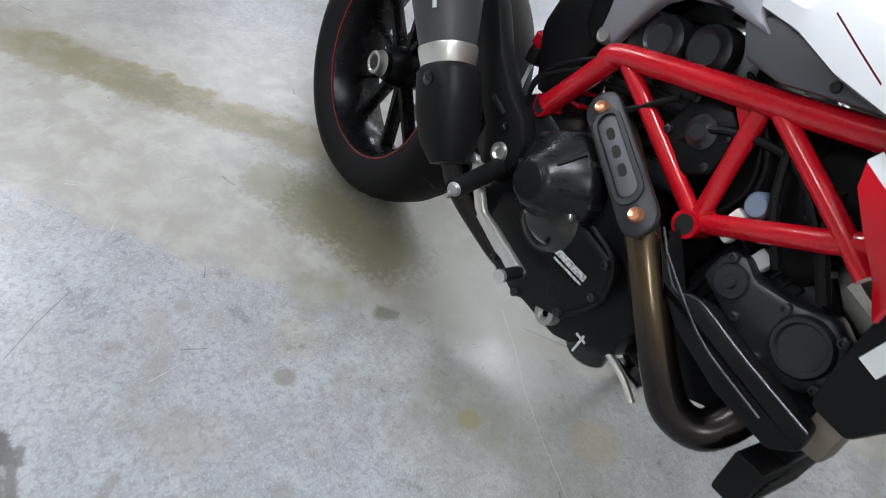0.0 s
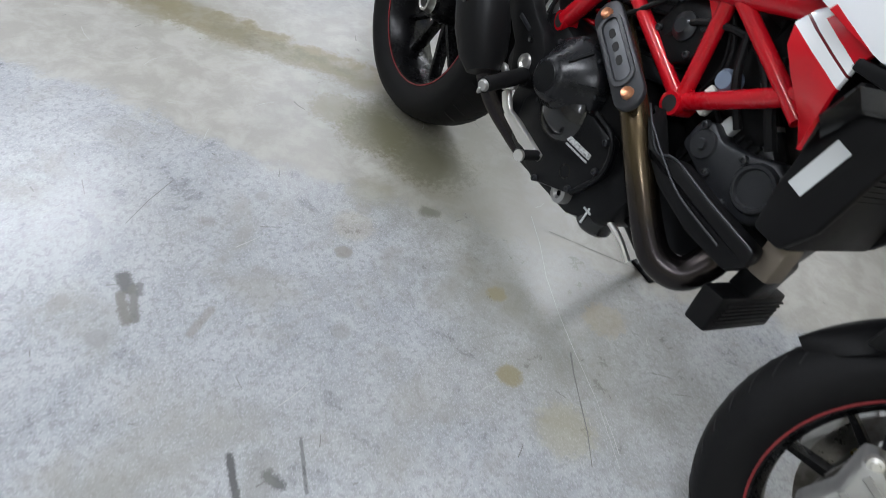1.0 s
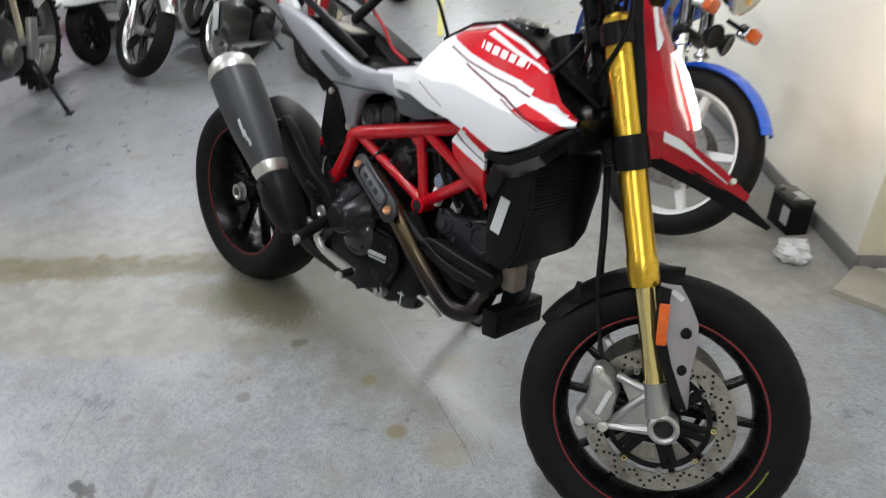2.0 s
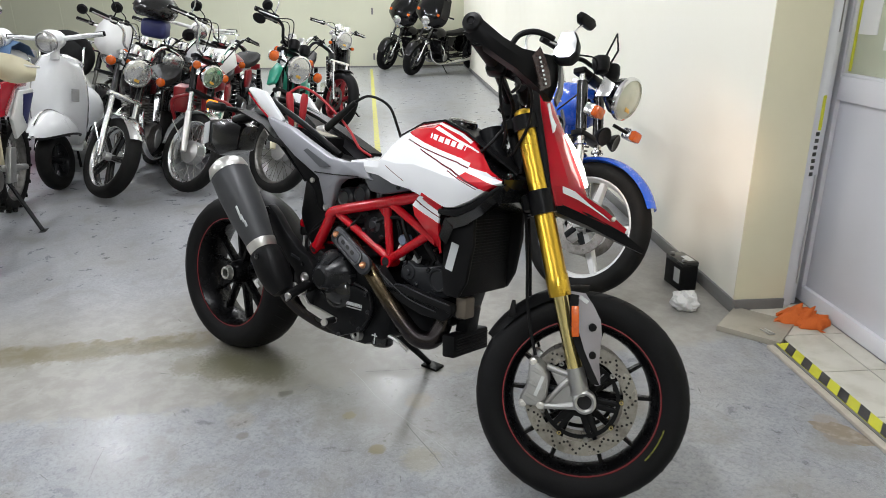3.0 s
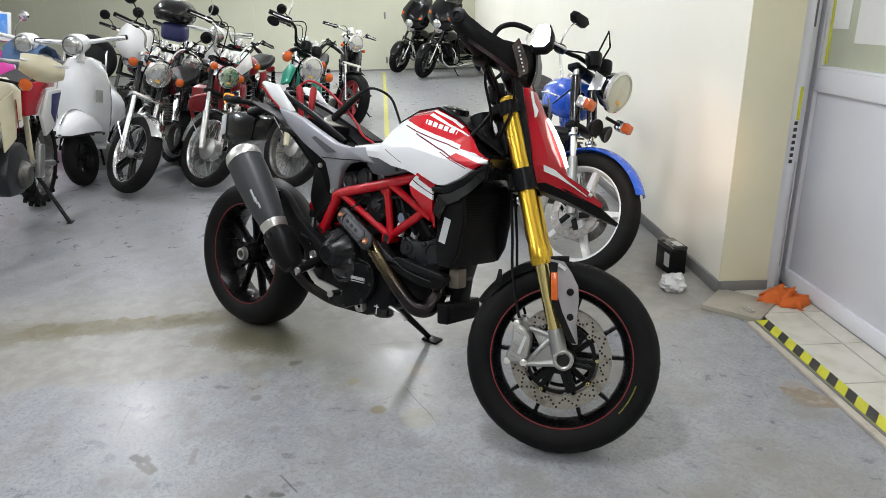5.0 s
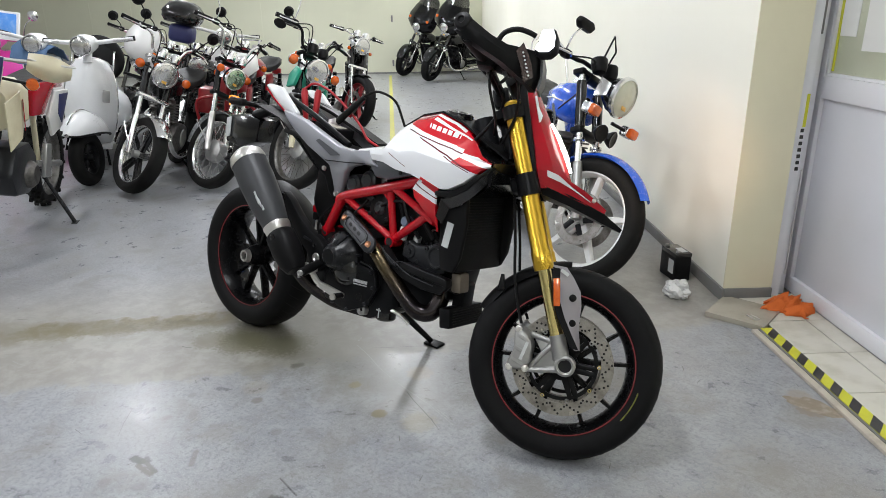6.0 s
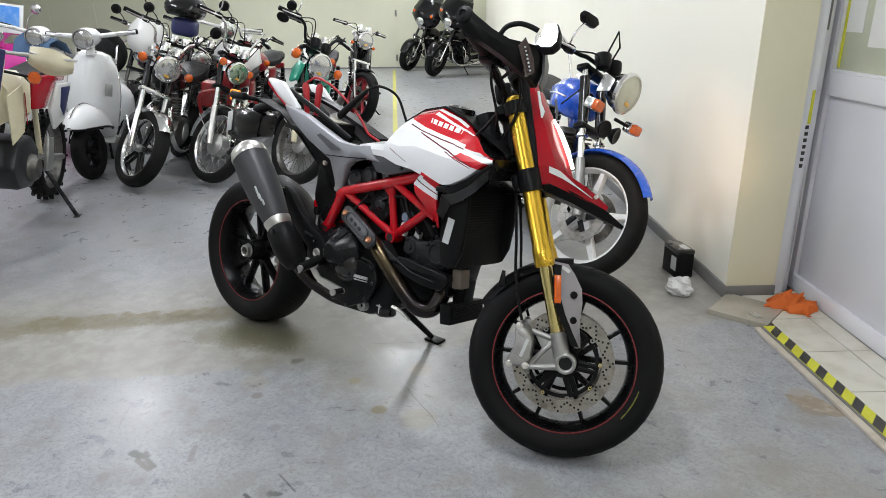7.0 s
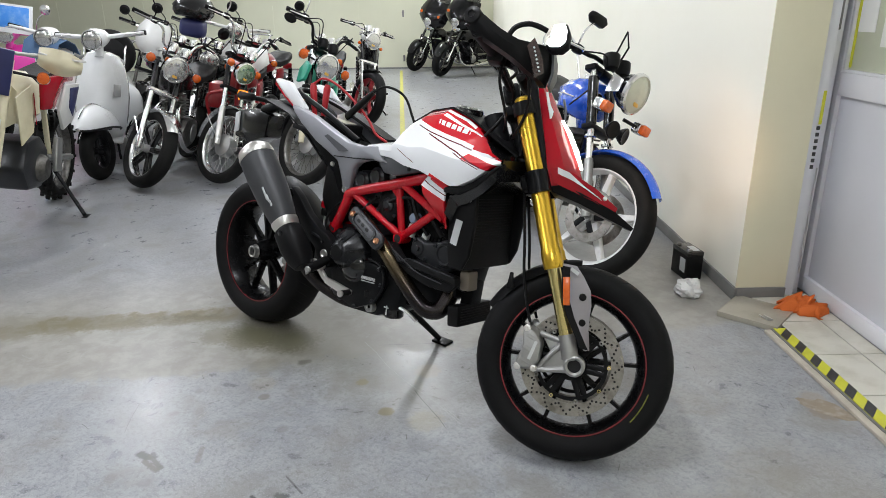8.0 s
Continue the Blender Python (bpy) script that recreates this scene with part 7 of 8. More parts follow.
# black cruiser-style commuter with star wheels
b_black, T, g = roadster("parked_motorcycle", "small black motorcycle with star wheels and chromed fork", (-2.78, 0.74), FACING + 2, 13, 46,
    dict(wheel="star", rim_mat=CHROME, spoke_mat=BLACK_GLOSS, tank=BLACK_GLOSS, lens=CLEAR_LENS, rise=0.13, R=0.300, rim=0.226, half=0.056, hz=0.91, hr=0.098, top=1.0, fy=0.095, fender=CHROME, mirror="round", mh=0.16, mirror_mat=BLACK_PLASTIC, mflip=True, bspread=0.10, bdrop=-0.005, bsize=0.036, slider=CHROME, chrome_yoke=True))
part("top_case", loft(bmesh.new(), [[(x, y - 0.09, zz) for y, zz in ((-w * 0.8, z - h), (-w, z - h * 0.6), (-w, z), (-w * 0.75, z + h * 0.35), (-w * 0.35, z + h * 0.55), (w * 0.35, z + h * 0.55), (w * 0.75, z + h * 0.35), (w, z), (w, z - h * 0.6), (w * 0.8, z - h))] for x, w, z, h in ((-0.93, 0.09, 1.32, 0.05), (-0.96, 0.135, 1.34, 0.09), (-1.06, 0.15, 1.36, 0.12), (-1.20, 0.15, 1.36, 0.12), (-1.28, 0.11, 1.33, 0.08))]), BLACK_GLOSS, b_black, "black rounded top case", smooth=60)
part("case_band", box_of((0.25, 0.304, 0.010), pose(-1.11, -0.09, 1.325), 0.003), BLACK_CAST, b_black, "")
part("case_rack", box_of((0.20, 0.20, 0.15), pose(-1.10, -0.08, 1.16), 0.04, 3), NAVY, b_black, "navy blue carrier bag")

# red machine with wire wheels and high bars
b_red, T, g = roadster("parked_motorcycle", "small dark red motorcycle with wire wheels and high chromed bars", (-2.44, 1.19), FACING + 6, 11, 48,
    dict(wheel="wire", rim_mat=CHROME, spoke_mat=CHROME, tank=DARK_RED, lens=GREEN_LENS, drum=0.055, rise=0.19, bw=0.37, R=0.300, rim=0.234, half=0.048, hz=0.86, hr=0.085, top=0.96, mirror="one", mh=0.20, mout=0.10, bspread=0.05, bsize=0.032, bdrop=-0.03, slider=SILVER, hub=ALLOY, cover=DARK_RED, frame=DARK_RED))
part("leg_bar", tube_of([(-0.40, -0.20, 0.42), (-0.33, -0.22, 0.62), (-0.31, 0, 0.68), (-0.33, 0.22, 0.62), (-0.40, 0.20, 0.42)], 0.013, 10, 5), DARK_RED, b_red, "red crash bar")
part("pannier", box_of((0.24, 0.12, 0.20), pose(-0.60, -0.19, 0.60), 0.015), DARK_RED, b_red, "dark red side box")
part("white_bag", loft(bmesh.new(), [[(x, -w, z - 0.08), (x, -w * 0.8, z + 0.03), (x, w * 0.8, z + 0.04), (x, w, z - 0.08)] for x, w, z in ((-0.75, 0.08, 0.88), (-0.85, 0.15, 0.95), (-1.0, 0.16, 0.96), (-1.1, 0.10, 0.90))]), DULL_WHITE, b_red, "white cover on the seat", smooth=70)

# green machine with a large headlight
b_green, T, g = roadster("parked_motorcycle", "black and green motorcycle with a large chromed headlight", (-1.88, 1.58), FACING + 4, 9, 46,
    dict(wheel="wire", rim_mat=WORN_STEEL, spoke_mat=WORN_STEEL, tank=GREEN_PAINT, lens=CLEAR_LENS, rise=0.13, bw=0.38, back=0.06, R=0.320, rim=0.255, half=0.045, hz=0.90, hr=0.100, top=1.0, mirror="one", mh=0.24, mout=0.02, bspread=0.12, bsize=0.040, bdrop=-0.01, dial_mat=BLACK_PLASTIC, fender=BLACK_PLASTIC, fender_label="black front fender", slider=CREAM, drum=0.05, bar_mat=BLACK_CAST, tyre=RUBBER_DUSTY))
part("number_board", prism_of([(-0.28, 0.80), (-0.24, 0.88), (-0.18, 0.86), (-0.18, 0.74), (-0.25, 0.70)], -0.165, -0.135, 0.006), GREEN_PAINT, b_green, "green painted side shield", T)
part("hand_mirror", lathe(bmesh.new(), [(0, -0.02), (0.04, -0.015), (0.055, 0.0), (0.05, 0.012), (0, 0.014)], 24, T @ along((-0.40, -0.33, 1.10), (1, 0, 0)) @ Matrix.Diagonal((1.0, 0.62, 1, 1))), BLACK_PLASTIC, b_green, "black oval mirror")

# stripped machine with red wheels
roadster("parked_motorcycle", "stripped motorcycle with red wheels and low bars", (-3.58, 3.74), FACING + 6, 4, 32,
    dict(wheel="cast", rim_mat=RED_CAST, spoke_mat=RED_CAST, tank=BLACK_GLOSS, lens=CLEAR_LENS, rise=0.02, bw=0.36, back=0.05, R=0.315, rim=0.232, half=0.060, hz=0.95, hr=0.095, top=1.02, mirror="none", bspread=0.05, bsize=0.02, bdrop=0.06, bucket=CHROME, fender=BLACK_PLASTIC, fen0=80, fen1=130, fender_label="short black fender brace", dial_mat=CHROME, chrome_yoke=True, slider=CHROME, disc=True, tyre=RUBBER))

# darker machines of the second row
for v, u, paint, turn in ((-1.95, 4.05, BLACK_GLOSS, 36), (-1.2, 3.95, DARK_RED, 40), (-0.55, 4.0, BLACK_GLOSS, 38), (-2.5, 4.6, BLACK_GLOSS, 30), (-1.55, 3.55, BLACK_GLOSS, 34)):
    far_bike, T, g = roadster("parked_motorcycle", "dark motorcycle standing in the second row", in_row(v, u), FACING + 3 * v, 9, turn,
        dict(wheel="wire", rim_mat=CHROME, spoke_mat=WORN_STEEL, tank=paint, lens=CLEAR_LENS, rise=0.10, R=0.30, rim=0.235, half=0.05, hz=0.88, hr=0.085, top=0.98, mirror="one", mh=0.10, mflip=True, mirror_mat=BLACK_PLASTIC, fender=BLACK_GLOSS, fender_label="black front fender", drum=0.04, engine=BLACK_CAST, metal=WORN_STEEL))

    if v == -2.5:
        rows = [[(-0.16 + 0.10 * math.cos(math.pi * k / 8 - math.pi / 2) * w / 0.17 - 0.28 * (z - 0.95), w * math.sin(math.pi * k / 8 - math.pi / 2), z) for k in range(9)] for z, w in ((0.90, 0.10), (0.96, 0.16), (1.05, 0.18), (1.14, 0.165), (1.22, 0.12), (1.26, 0.06))]
        part("nose_fairing", sheet(rows, 0.006), DULL_WHITE, far_bike, "white half fairing", T, 60)
# blue machine by the wall
b_blue, T, g = roadster("parked_motorcycle", "blue motorcycle with white cast wheels beside the cream wall", (0.742, 1.30), FACING + 5, 9.5, 39,
    dict(wheel="cast", rim_mat=WHITE_CAST, spoke_mat=WHITE_CAST, tank=BLUE_PAINT, lens=SMOKE_LENS, rise=-0.01, bw=0.35, back=0.08, hdx=0.10, fenw=0.002, R=0.315, rim=0.240, half=0.052, hz=0.93, hr=0.098, top=0.99, mirror="wide_one", mh=0.17, mout=-0.08, bspread=0.06, bdrop=0.13, bsize=0.03, fender=BLUE_PAINT, fender_label="blue front fender", fen0=38, fen1=165, disc=True, dial_mat=BLACK_PLASTIC, tank_stripe=STICKER, blinkers=False, bar_mat=BLACK_CAST, tank_z=0.93))
hx, hz, hr, fx, bx, bz = g
for s in (-1, 1):
    arm = part("indicator", tube_of([(hx - 0.05, s * 0.09, hz - 0.12), (hx + 0.0, s * 0.17, hz - 0.125)], 0.009, 8), BLACK_CAST, b_blue, "square orange indicator", T)
    part("indicator_body", box_of((0.05, 0.075, 0.055), pose(hx - 0.01, s * 0.195, hz - 0.125), 0.012), CHROME, arm, "", T)
    part("indicator_lens", box_of((0.035, 0.072, 0.053), pose(hx + 0.025, s * 0.197, hz - 0.125), 0.014), AMBER, arm, "orange lens", T)
    part("horn", lathe(bmesh.new(), [(0, -0.03), (0.02, -0.028), (0.04, 0.0), (0.044, 0.012), (0.040, 0.016), (0.0, 0.006)], 24, along((hx + 0.01, s * 0.055, hz - 0.20), (1, s * 0.2, 0))), BLACK_CAST, b_blue, "round black horn", T)
    part("fork_clamp", lathe(bmesh.new(), [(0.024, -0.008), (0.030, -0.006), (0.030, 0.006), (0.024, 0.008)], 18, along((fx(0.66), s * 0.085, 0.66), (-0.45, 0, 0.9)), True), CHROME, b_blue, "", T)
part("rear_rack", tube_of([(-1.0, -0.1, 0.90), (-1.25, -0.1, 1.10), (-1.30, 0, 1.14), (-1.25, 0.1, 1.10), (-1.0, 0.1, 0.90)], 0.009, 8, 5), CHROME, b_blue, "chromed grab rail")
part("screen_frame", tube_of([(bx + 0.07, -0.045, bz + 0.03), (bx + 0.08, -0.05, bz + 0.17), (bx + 0.09, 0.0, bz + 0.11), (bx + 0.08, 0.0, bz + 0.03)], 0.005, 8), BLACK_CAST, b_blue, "small black bracket", T)


# ---- scooters ----
def scooter(label, contact, yaw, lean, steer, paint, mirrors=False):
    root = thing("parked_scooter", pose(contact[0], contact[1], 0, 0, 0, yaw) @ pose(0, 0, 0, -lean), label, "scooter", "parked scooters")
    R = 0.225
    F = Vector((0, 0, R))
    T = steer_matrix(F, steer, 25)
    road_wheel(root, "front_wheel", F, R, 0.135, 0.052, "cast", BLACK_CAST, BLACK_CAST, BLACK_CAST, RUBBER_DUSTY, T)
    dome = [(x, w, zb, h) for x, w, zb, h in ((0.25, 0.02, 0.43, 0.02), (0.21, 0.075, 0.425, 0.085), (0.10, 0.115, 0.425, 0.155), (-0.04, 0.128, 0.42, 0.18), (-0.17, 0.118, 0.405, 0.16), (-0.28, 0.09, 0.385, 0.11), (-0.37, 0.04, 0.365, 0.05))]
    rings = [[(x, w * math.cos(a), zb + h * math.sin(a)) for a in [math.pi * k / 12 for k in range(13)]] for x, w, zb, h in dome]
    part("front_fender", sheet(rings, 0.005), paint, root, "large rounded painted fender", T, 60)
    part("fender_trim", tube_of([(x + 0.004, 0, zb + h + 0.004) for x, w, zb, h in dome[1:5]], 0.008, 6, 3), CHROME, root, "chrome fender crest", T)
    for s in (-1, 1):
        part("fender_lip", tube_of([(x, s * w, zb - 0.004) for x, w, zb, h in dome], 0.009, 6, 3), BLACK_PLASTIC, root, "black rubber fender edge", T)
    T_UP = T @ Matrix.Translation((-0.02, 0, 0.075))
    part("steering_column", tube_of([(-0.27, 0, 0.88), (-0.31, 0, 1.0)], 0.034, 12), paint, root, "", T_UP)
    part("headset", loft(bmesh.new(), [[(x, 0.075 * w * math.cos(a), z + 0.075 * h * math.sin(a)) for a in [2 * math.pi * k / 14 for k in range(14)]] for x, z, w, h in ((-0.40, 1.03, 0.5, 0.5), (-0.34, 1.03, 1.1, 0.9), (-0.25, 1.02, 1.25, 1.1), (-0.20, 1.01, 1.1, 1.05))]), paint, root, "painted headset", T_UP, 60)
    lamp = part("headlight", lathe(bmesh.new(), [(0.070, -0.02), (0.082, 0.0), (0.080, 0.016), (0.072, 0.022)], 30, along((-0.195, 0, 1.01), (1, 0, -0.1))), CHROME, root, "round headlight", T_UP)
    part("headlight_lens", lathe(bmesh.new(), [(0.074, 0.012), (0.05, 0.026), (0, 0.032)], 30, along((-0.195, 0, 1.01), (1, 0, -0.1))), CLEAR_LENS, lamp, "", T_UP)
    part("handlebar", tube_of([(-0.36, -0.36, 1.06), (-0.32, -0.15, 1.04), (-0.30, 0, 1.03), (-0.32, 0.15, 1.04), (-0.36, 0.36, 1.06)], 0.018, 10, 4), paint, root, "", T_UP)
    for s in (-1, 1):
        part("grip", tube_of([(-0.365, s * 0.37, 1.062), (-0.345, s * 0.25, 1.05)], 0.02, 12), RUBBER, root, "black grip", T_UP)
        part("lever", tube_of([(-0.31, s * 0.22, 1.05), (-0.29, s * 0.30, 1.05), (-0.31, s * 0.37, 1.05)], 0.005, 8, 4), CHROME, root, "", T_UP)
        if mirrors and s > 0:
            stem = part("mirror_stem", tube_of([(-0.33, s * 0.24, 1.05), (-0.31, s * 0.27, 1.20), (-0.34, s * 0.33, 1.28)], 0.005, 8, 4), CHROME, root, "mirror on a thin stem", T_UP)
            part("mirror_head", lathe(bmesh.new(), [(0, -0.02), (0.035, -0.016), (0.052, 0.0), (0.052, 0.006), (0, 0.006)], 24, along((-0.34, s * 0.33, 1.30), (-1, 0, 0.1))), CHROME, stem, "round mirror", T_UP)
        part("engine_cowl", loft(bmesh.new(), [[(x, s * (0.10 + w * max(0.0, math.cos(a))), z + h * math.sin(a)) for a in [-math.pi / 2 + math.pi * k / 10 for k in range(11)]] for x, w, h, z in ((-0.80, 0.05, 0.10, 0.54), (-0.84, 0.15, 0.19, 0.52), (-0.96, 0.21, 0.22, 0.51), (-1.14, 0.21, 0.215, 0.50), (-1.34, 0.15, 0.17, 0.47), (-1.48, 0.04, 0.08, 0.44))], False, False), paint, root, "bulging painted side cowl", smooth=70)
        part("cowl_trim", tube_of([(-0.86, s * 0.20, 0.62), (-0.88, s * 0.24, 0.48), (-0.87, s * 0.20, 0.33)], 0.007, 8, 5), BLACK_PLASTIC, root, "dark cowl trim")
    rows = []
    for z, w, x in ((0.25, 0.15, -0.42), (0.34, 0.18, -0.34), (0.48, 0.20, -0.275), (0.64, 0.205, -0.245), (0.78, 0.19, -0.255), (0.89, 0.16, -0.28), (0.96, 0.12, -0.30), (0.985, 0.05, -0.31)):
        rows.append([(x - 0.17 * abs(k / 4) ** 1.8, w * k / 4, z) for k in range(-4, 5)])
    part("leg_shield", sheet(rows, 0.012), paint, root, "tall painted leg shield", smooth=60)
    part("shield_rim", tube_of([r[0] for r in rows] + [r[-1] for r in reversed(rows)], 0.007, 8), CHROME, root, "chromed shield edge")
    part("horn_grille", box_of((0.012, 0.055, 0.10), pose(-0.262, 0.12, 0.70, 0, 4, 0), 0.003), ALLOY, root, "small grey grille")
    part("floorboard", box_of((0.46, 0.34, 0.03), pose(-0.58, 0, 0.26), 0.012), paint, root)
    part("body", loft(bmesh.new(), [[(x, -w, z - h), (x, -w, z), (x, -w * 0.6, z + 0.04), (x, w * 0.6, z + 0.04), (x, w, z), (x, w, z - h)] for x, w, z, h in ((-0.74, 0.09, 0.52, 0.26), (-0.79, 0.12, 0.72, 0.44), (-1.10, 0.13, 0.75, 0.45), (-1.40, 0.11, 0.68, 0.34), (-1.52, 0.08, 0.56, 0.14))]), paint, root, "painted steel body", smooth=60)
    part("seat", loft(bmesh.new(), [[(x, -w, z - 0.08), (x, -w, z), (x, -w * 0.6, z + 0.025), (x, w * 0.6, z + 0.025), (x, w, z), (x, w, z - 0.08)] for x, w, z in ((-0.70, 0.07, 0.80), (-0.80, 0.12, 0.86), (-1.05, 0.14, 0.86), (-1.35, 0.13, 0.88), (-1.45, 0.09, 0.87))]), mat("grey_vinyl", (0.10, 0.10, 0.098), 0.55, 0, (0.14, 0.14, 0.135), fine=260, bump=0.3), root, "grey vinyl seat", smooth=60)
    RW = Vector((-1.22, 0, R))
    road_wheel(root, "rear_wheel", RW, R, 0.135, 0.055, "cast", WORN_STEEL, WORN_STEEL, ALLOY, RUBBER_DUSTY, None)
    part("rear_rack", tube_of([(-1.40, -0.12, 0.70), (-1.48, -0.13, 0.98), (-1.62, -0.12, 1.0), (-1.62, 0.12, 1.0), (-1.48, 0.13, 0.98), (-1.40, 0.12, 0.70)], 0.010, 8, 4), CHROME, root, "chromed rear rack")
    part("center_stand", tube_of([(-0.80, -0.14, 0.02), (-0.82, -0.10, 0.22), (-0.82, 0.10, 0.22), (-0.80, 0.14, 0.02)], 0.012, 8), BLACK_CAST, root, "centre stand")
    return root, T


BRIGHT_WHITE = mat("clean_white_paint", (0.78, 0.79, 0.79), 0.3, 0, (0.70, 0.71, 0.70), spread=0.4, scale=5, bump=0.03, coat=0.5)
s_white, T = scooter("white scooter with a grey seat and chromed rack", (-3.36, 0.60), FACING + 21, 10, -24, BRIGHT_WHITE)
part("spare_wheel", lathe(bmesh.new(), tyre_profile(0.225, 0.135, 0.05), 48, along((-1.60, 0, 0.92), (1, 0, 0.1)), True), RUBBER_DUSTY, s_white, "spare wheel on the rack")
part("spare_cover", lathe(bmesh.new(), [(0, 0.02), (0.10, 0.015), (0.14, 0)], 40, along((-1.56, 0, 0.92), (1, 0, 0.1))), SEAT_VINYL, s_white, "")
s_pink, T = scooter("pink scooter parked behind the white one", in_row(-3.75, 4.3), FACING - 4, 5, 10, PINK, True)
board = part("screen_board", box_of((0.014, 0.42, 0.28), pose(-0.20, 0.06, 1.26, 0, -10, 6), 0.006), BRIGHT_WHITE, s_pink, "white-edged blue board above the headset", T)
part("board_face", box_of((0.004, 0.36, 0.21), pose(-0.191, 0.06, 1.275, 0, -10, 6), 0.002), mat("sky_blue_sheet", (0.05, 0.26, 0.75), 0.35, 0, (0.3, 0.5, 0.8), spread=0.7, scale=9, bump=0.02), board, "bright blue face", T)
s_back, T = scooter("white scooter with a blue cloth over it", in_row(-2.85, 3.35), FACING - 6, 5, 10, DULL_WHITE)
part("blue_cloth", sheet([[(x, y, z - 0.5 * y * y + 0.02 * math.sin(9 * x + 14 * y)) for y in (-0.16, -0.08, 0, 0.08, 0.16)] for x, z in ((-0.16, 0.93), (-0.22, 1.05), (-0.34, 1.10), (-0.46, 1.06), (-0.52, 0.96))], 0.006), DENIM, s_back, "crumpled blue cloth", smooth=60)
scooter("white scooter in the second row", in_row(-1.55, 4.7), FACING, 5, 14, DULL_WHITE)

# ---- dirt bike seen from its left rear ----
def dirt_bike():
    h = -36.0
    root = thing("dirt_bike", pose(-2.996, 0.159, 0, 0, 0, h) @ pose(0, 0, 0, -9), "yellowed white, red and navy dirt bike on its side stand", "motorcycle")
    R = 0.32
    RW = Vector((0, 0, R))
    w = road_wheel(root, "rear_wheel", RW, R - 0.015, 0.24, 0.055, "wire", WORN_STEEL, WORN_STEEL, WORN_STEEL, RUBBER_DUSTY, None, 0.03)
    bm = bmesh.new()
    for k in range(32):
        a = 2 * math.pi * k / 32
        for y in ((-0.042, 0.0, 0.042) if k % 2 else (-0.022, 0.022)):
            rr = R - 0.008 - (0.010 if abs(y) > 0.03 else 0)
            box(bm, (0.020, 0.024, 0.026), Matrix.Translation((rr * math.cos(a), y, R + rr * math.sin(a))) @ Matrix.Rotation(-a + math.pi / 2, 4, "Y"), 0.002, 1)
    tagged(part("tread_knob", bm, RUBBER_DUSTY, w, "blocky dirt tyre knobs"), kind="stuff")
    FW = Vector((1.40, 0, R + 0.02))
    T = steer_matrix(FW, 20)
    road_wheel(root, "front_wheel", FW, R + 0.02, 0.27, 0.045, "wire", WORN_STEEL, WORN_STEEL, WORN_STEEL, RUBBER_DUSTY, T, 0.03)
    for s in (-1, 1):
        part("fork_leg", tube_of([(1.40, s * 0.09, R), (1.02, s * 0.09, 1.08)], 0.024, 12), CREAM, root, "fork leg with pale gaiter", T)
        part("swingarm", tube_of([(0.0, s * 0.10, R), (0.52, s * 0.10, 0.42)], 0.022, 8), ALLOY, root, "alloy swingarm")
        part("tank_shroud", sheet([[(0.78, s * 0.12, 0.95), (0.78, s * 0.13, 0.72)], [(0.95, s * 0.17, 0.93), (0.93, s * 0.17, 0.66)], [(1.12, s * 0.15, 0.88), (1.06, s * 0.15, 0.60)]], 0.006), CREAM, root, "yellowed radiator shroud")
        part("shroud_patch", sheet([[(0.80, s * 0.128, 0.90), (0.80, s * 0.136, 0.74)], [(0.92, s * 0.172, 0.88), (0.90, s * 0.174, 0.70)]], 0.004), RED, root, "red shroud graphic")
        part("side_plate", prism_of([(-0.10, 0.84), (0.20, 0.86), (0.36, 0.70), (0.28, 0.56), (0.06, 0.60)], *sorted((s * 0.12, s * 0.145)), 0.012), DULL_WHITE, root, "white side plate with navy corner")
        part("navy_corner", prism_of([(-0.06, 0.82), (0.14, 0.83), (0.17, 0.70), (0.10, 0.63)], *sorted((s * 0.146, s * 0.151)), 0.002), NAVY, root, "navy plate corner")
        part("red_cover", prism_of([(0.0, 0.93), (0.60, 0.93), (0.62, 0.74), (0.40, 0.72), (0.20, 0.87), (0.0, 0.86)], *sorted((s * 0.10, s * 0.13)), 0.012), RED, root, "red side cover")
        arm = part("front_indicator", tube_of([(1.04, s * 0.10, 1.02), (1.04, s * 0.24, 1.02)], 0.008, 8), BLACK_PLASTIC, root, "orange front indicator", T)
        part("indicator_lens", lathe(bmesh.new(), [(0, -0.03), (0.03, -0.02), (0.036, 0.0), (0.03, 0.02), (0, 0.026)], 18, along((1.04, s * 0.26, 1.02), (1, 0, 0))), AMBER, arm, "orange lens", T)
        part("clutch_lever", tube_of([(0.99, s * 0.22, 1.15), (1.02, s * 0.32, 1.15), (0.98, s * 0.46, 1.16)], 0.007, 8, 4), SILVER, root, "bright control lever", T)
        part("grip", tube_of([(0.955, s * 0.27, 1.14), (0.92, s * 0.41, 1.16)], 0.018, 10), RUBBER, root, "black grip", T)
    part("fuel_tank", loft(bmesh.new(), [[(x, -w * 0.5, z), (x, -w, z - 0.07), (x, -w, z - 0.24), (x, -w * 0.5, z - 0.28), (x, w * 0.5, z - 0.28), (x, w, z - 0.24), (x, w, z - 0.07), (x, w * 0.5, z)] for x, w, z in ((0.62, 0.07, 0.92), (0.72, 0.14, 0.98), (0.90, 0.17, 1.0), (1.02, 0.12, 0.97))]), CREAM, root, "yellowed fuel tank", smooth=60)
    part("seat", loft(bmesh.new(), [[(x, -w, z - 0.09), (x, -w, z), (x, w, z), (x, w, z - 0.09)] for x, w, z in ((0.70, 0.06, 0.96), (0.50, 0.09, 0.93), (0.20, 0.10, 0.95), (0.0, 0.07, 0.98))]), SEAT_VINYL, root, "dark seat")
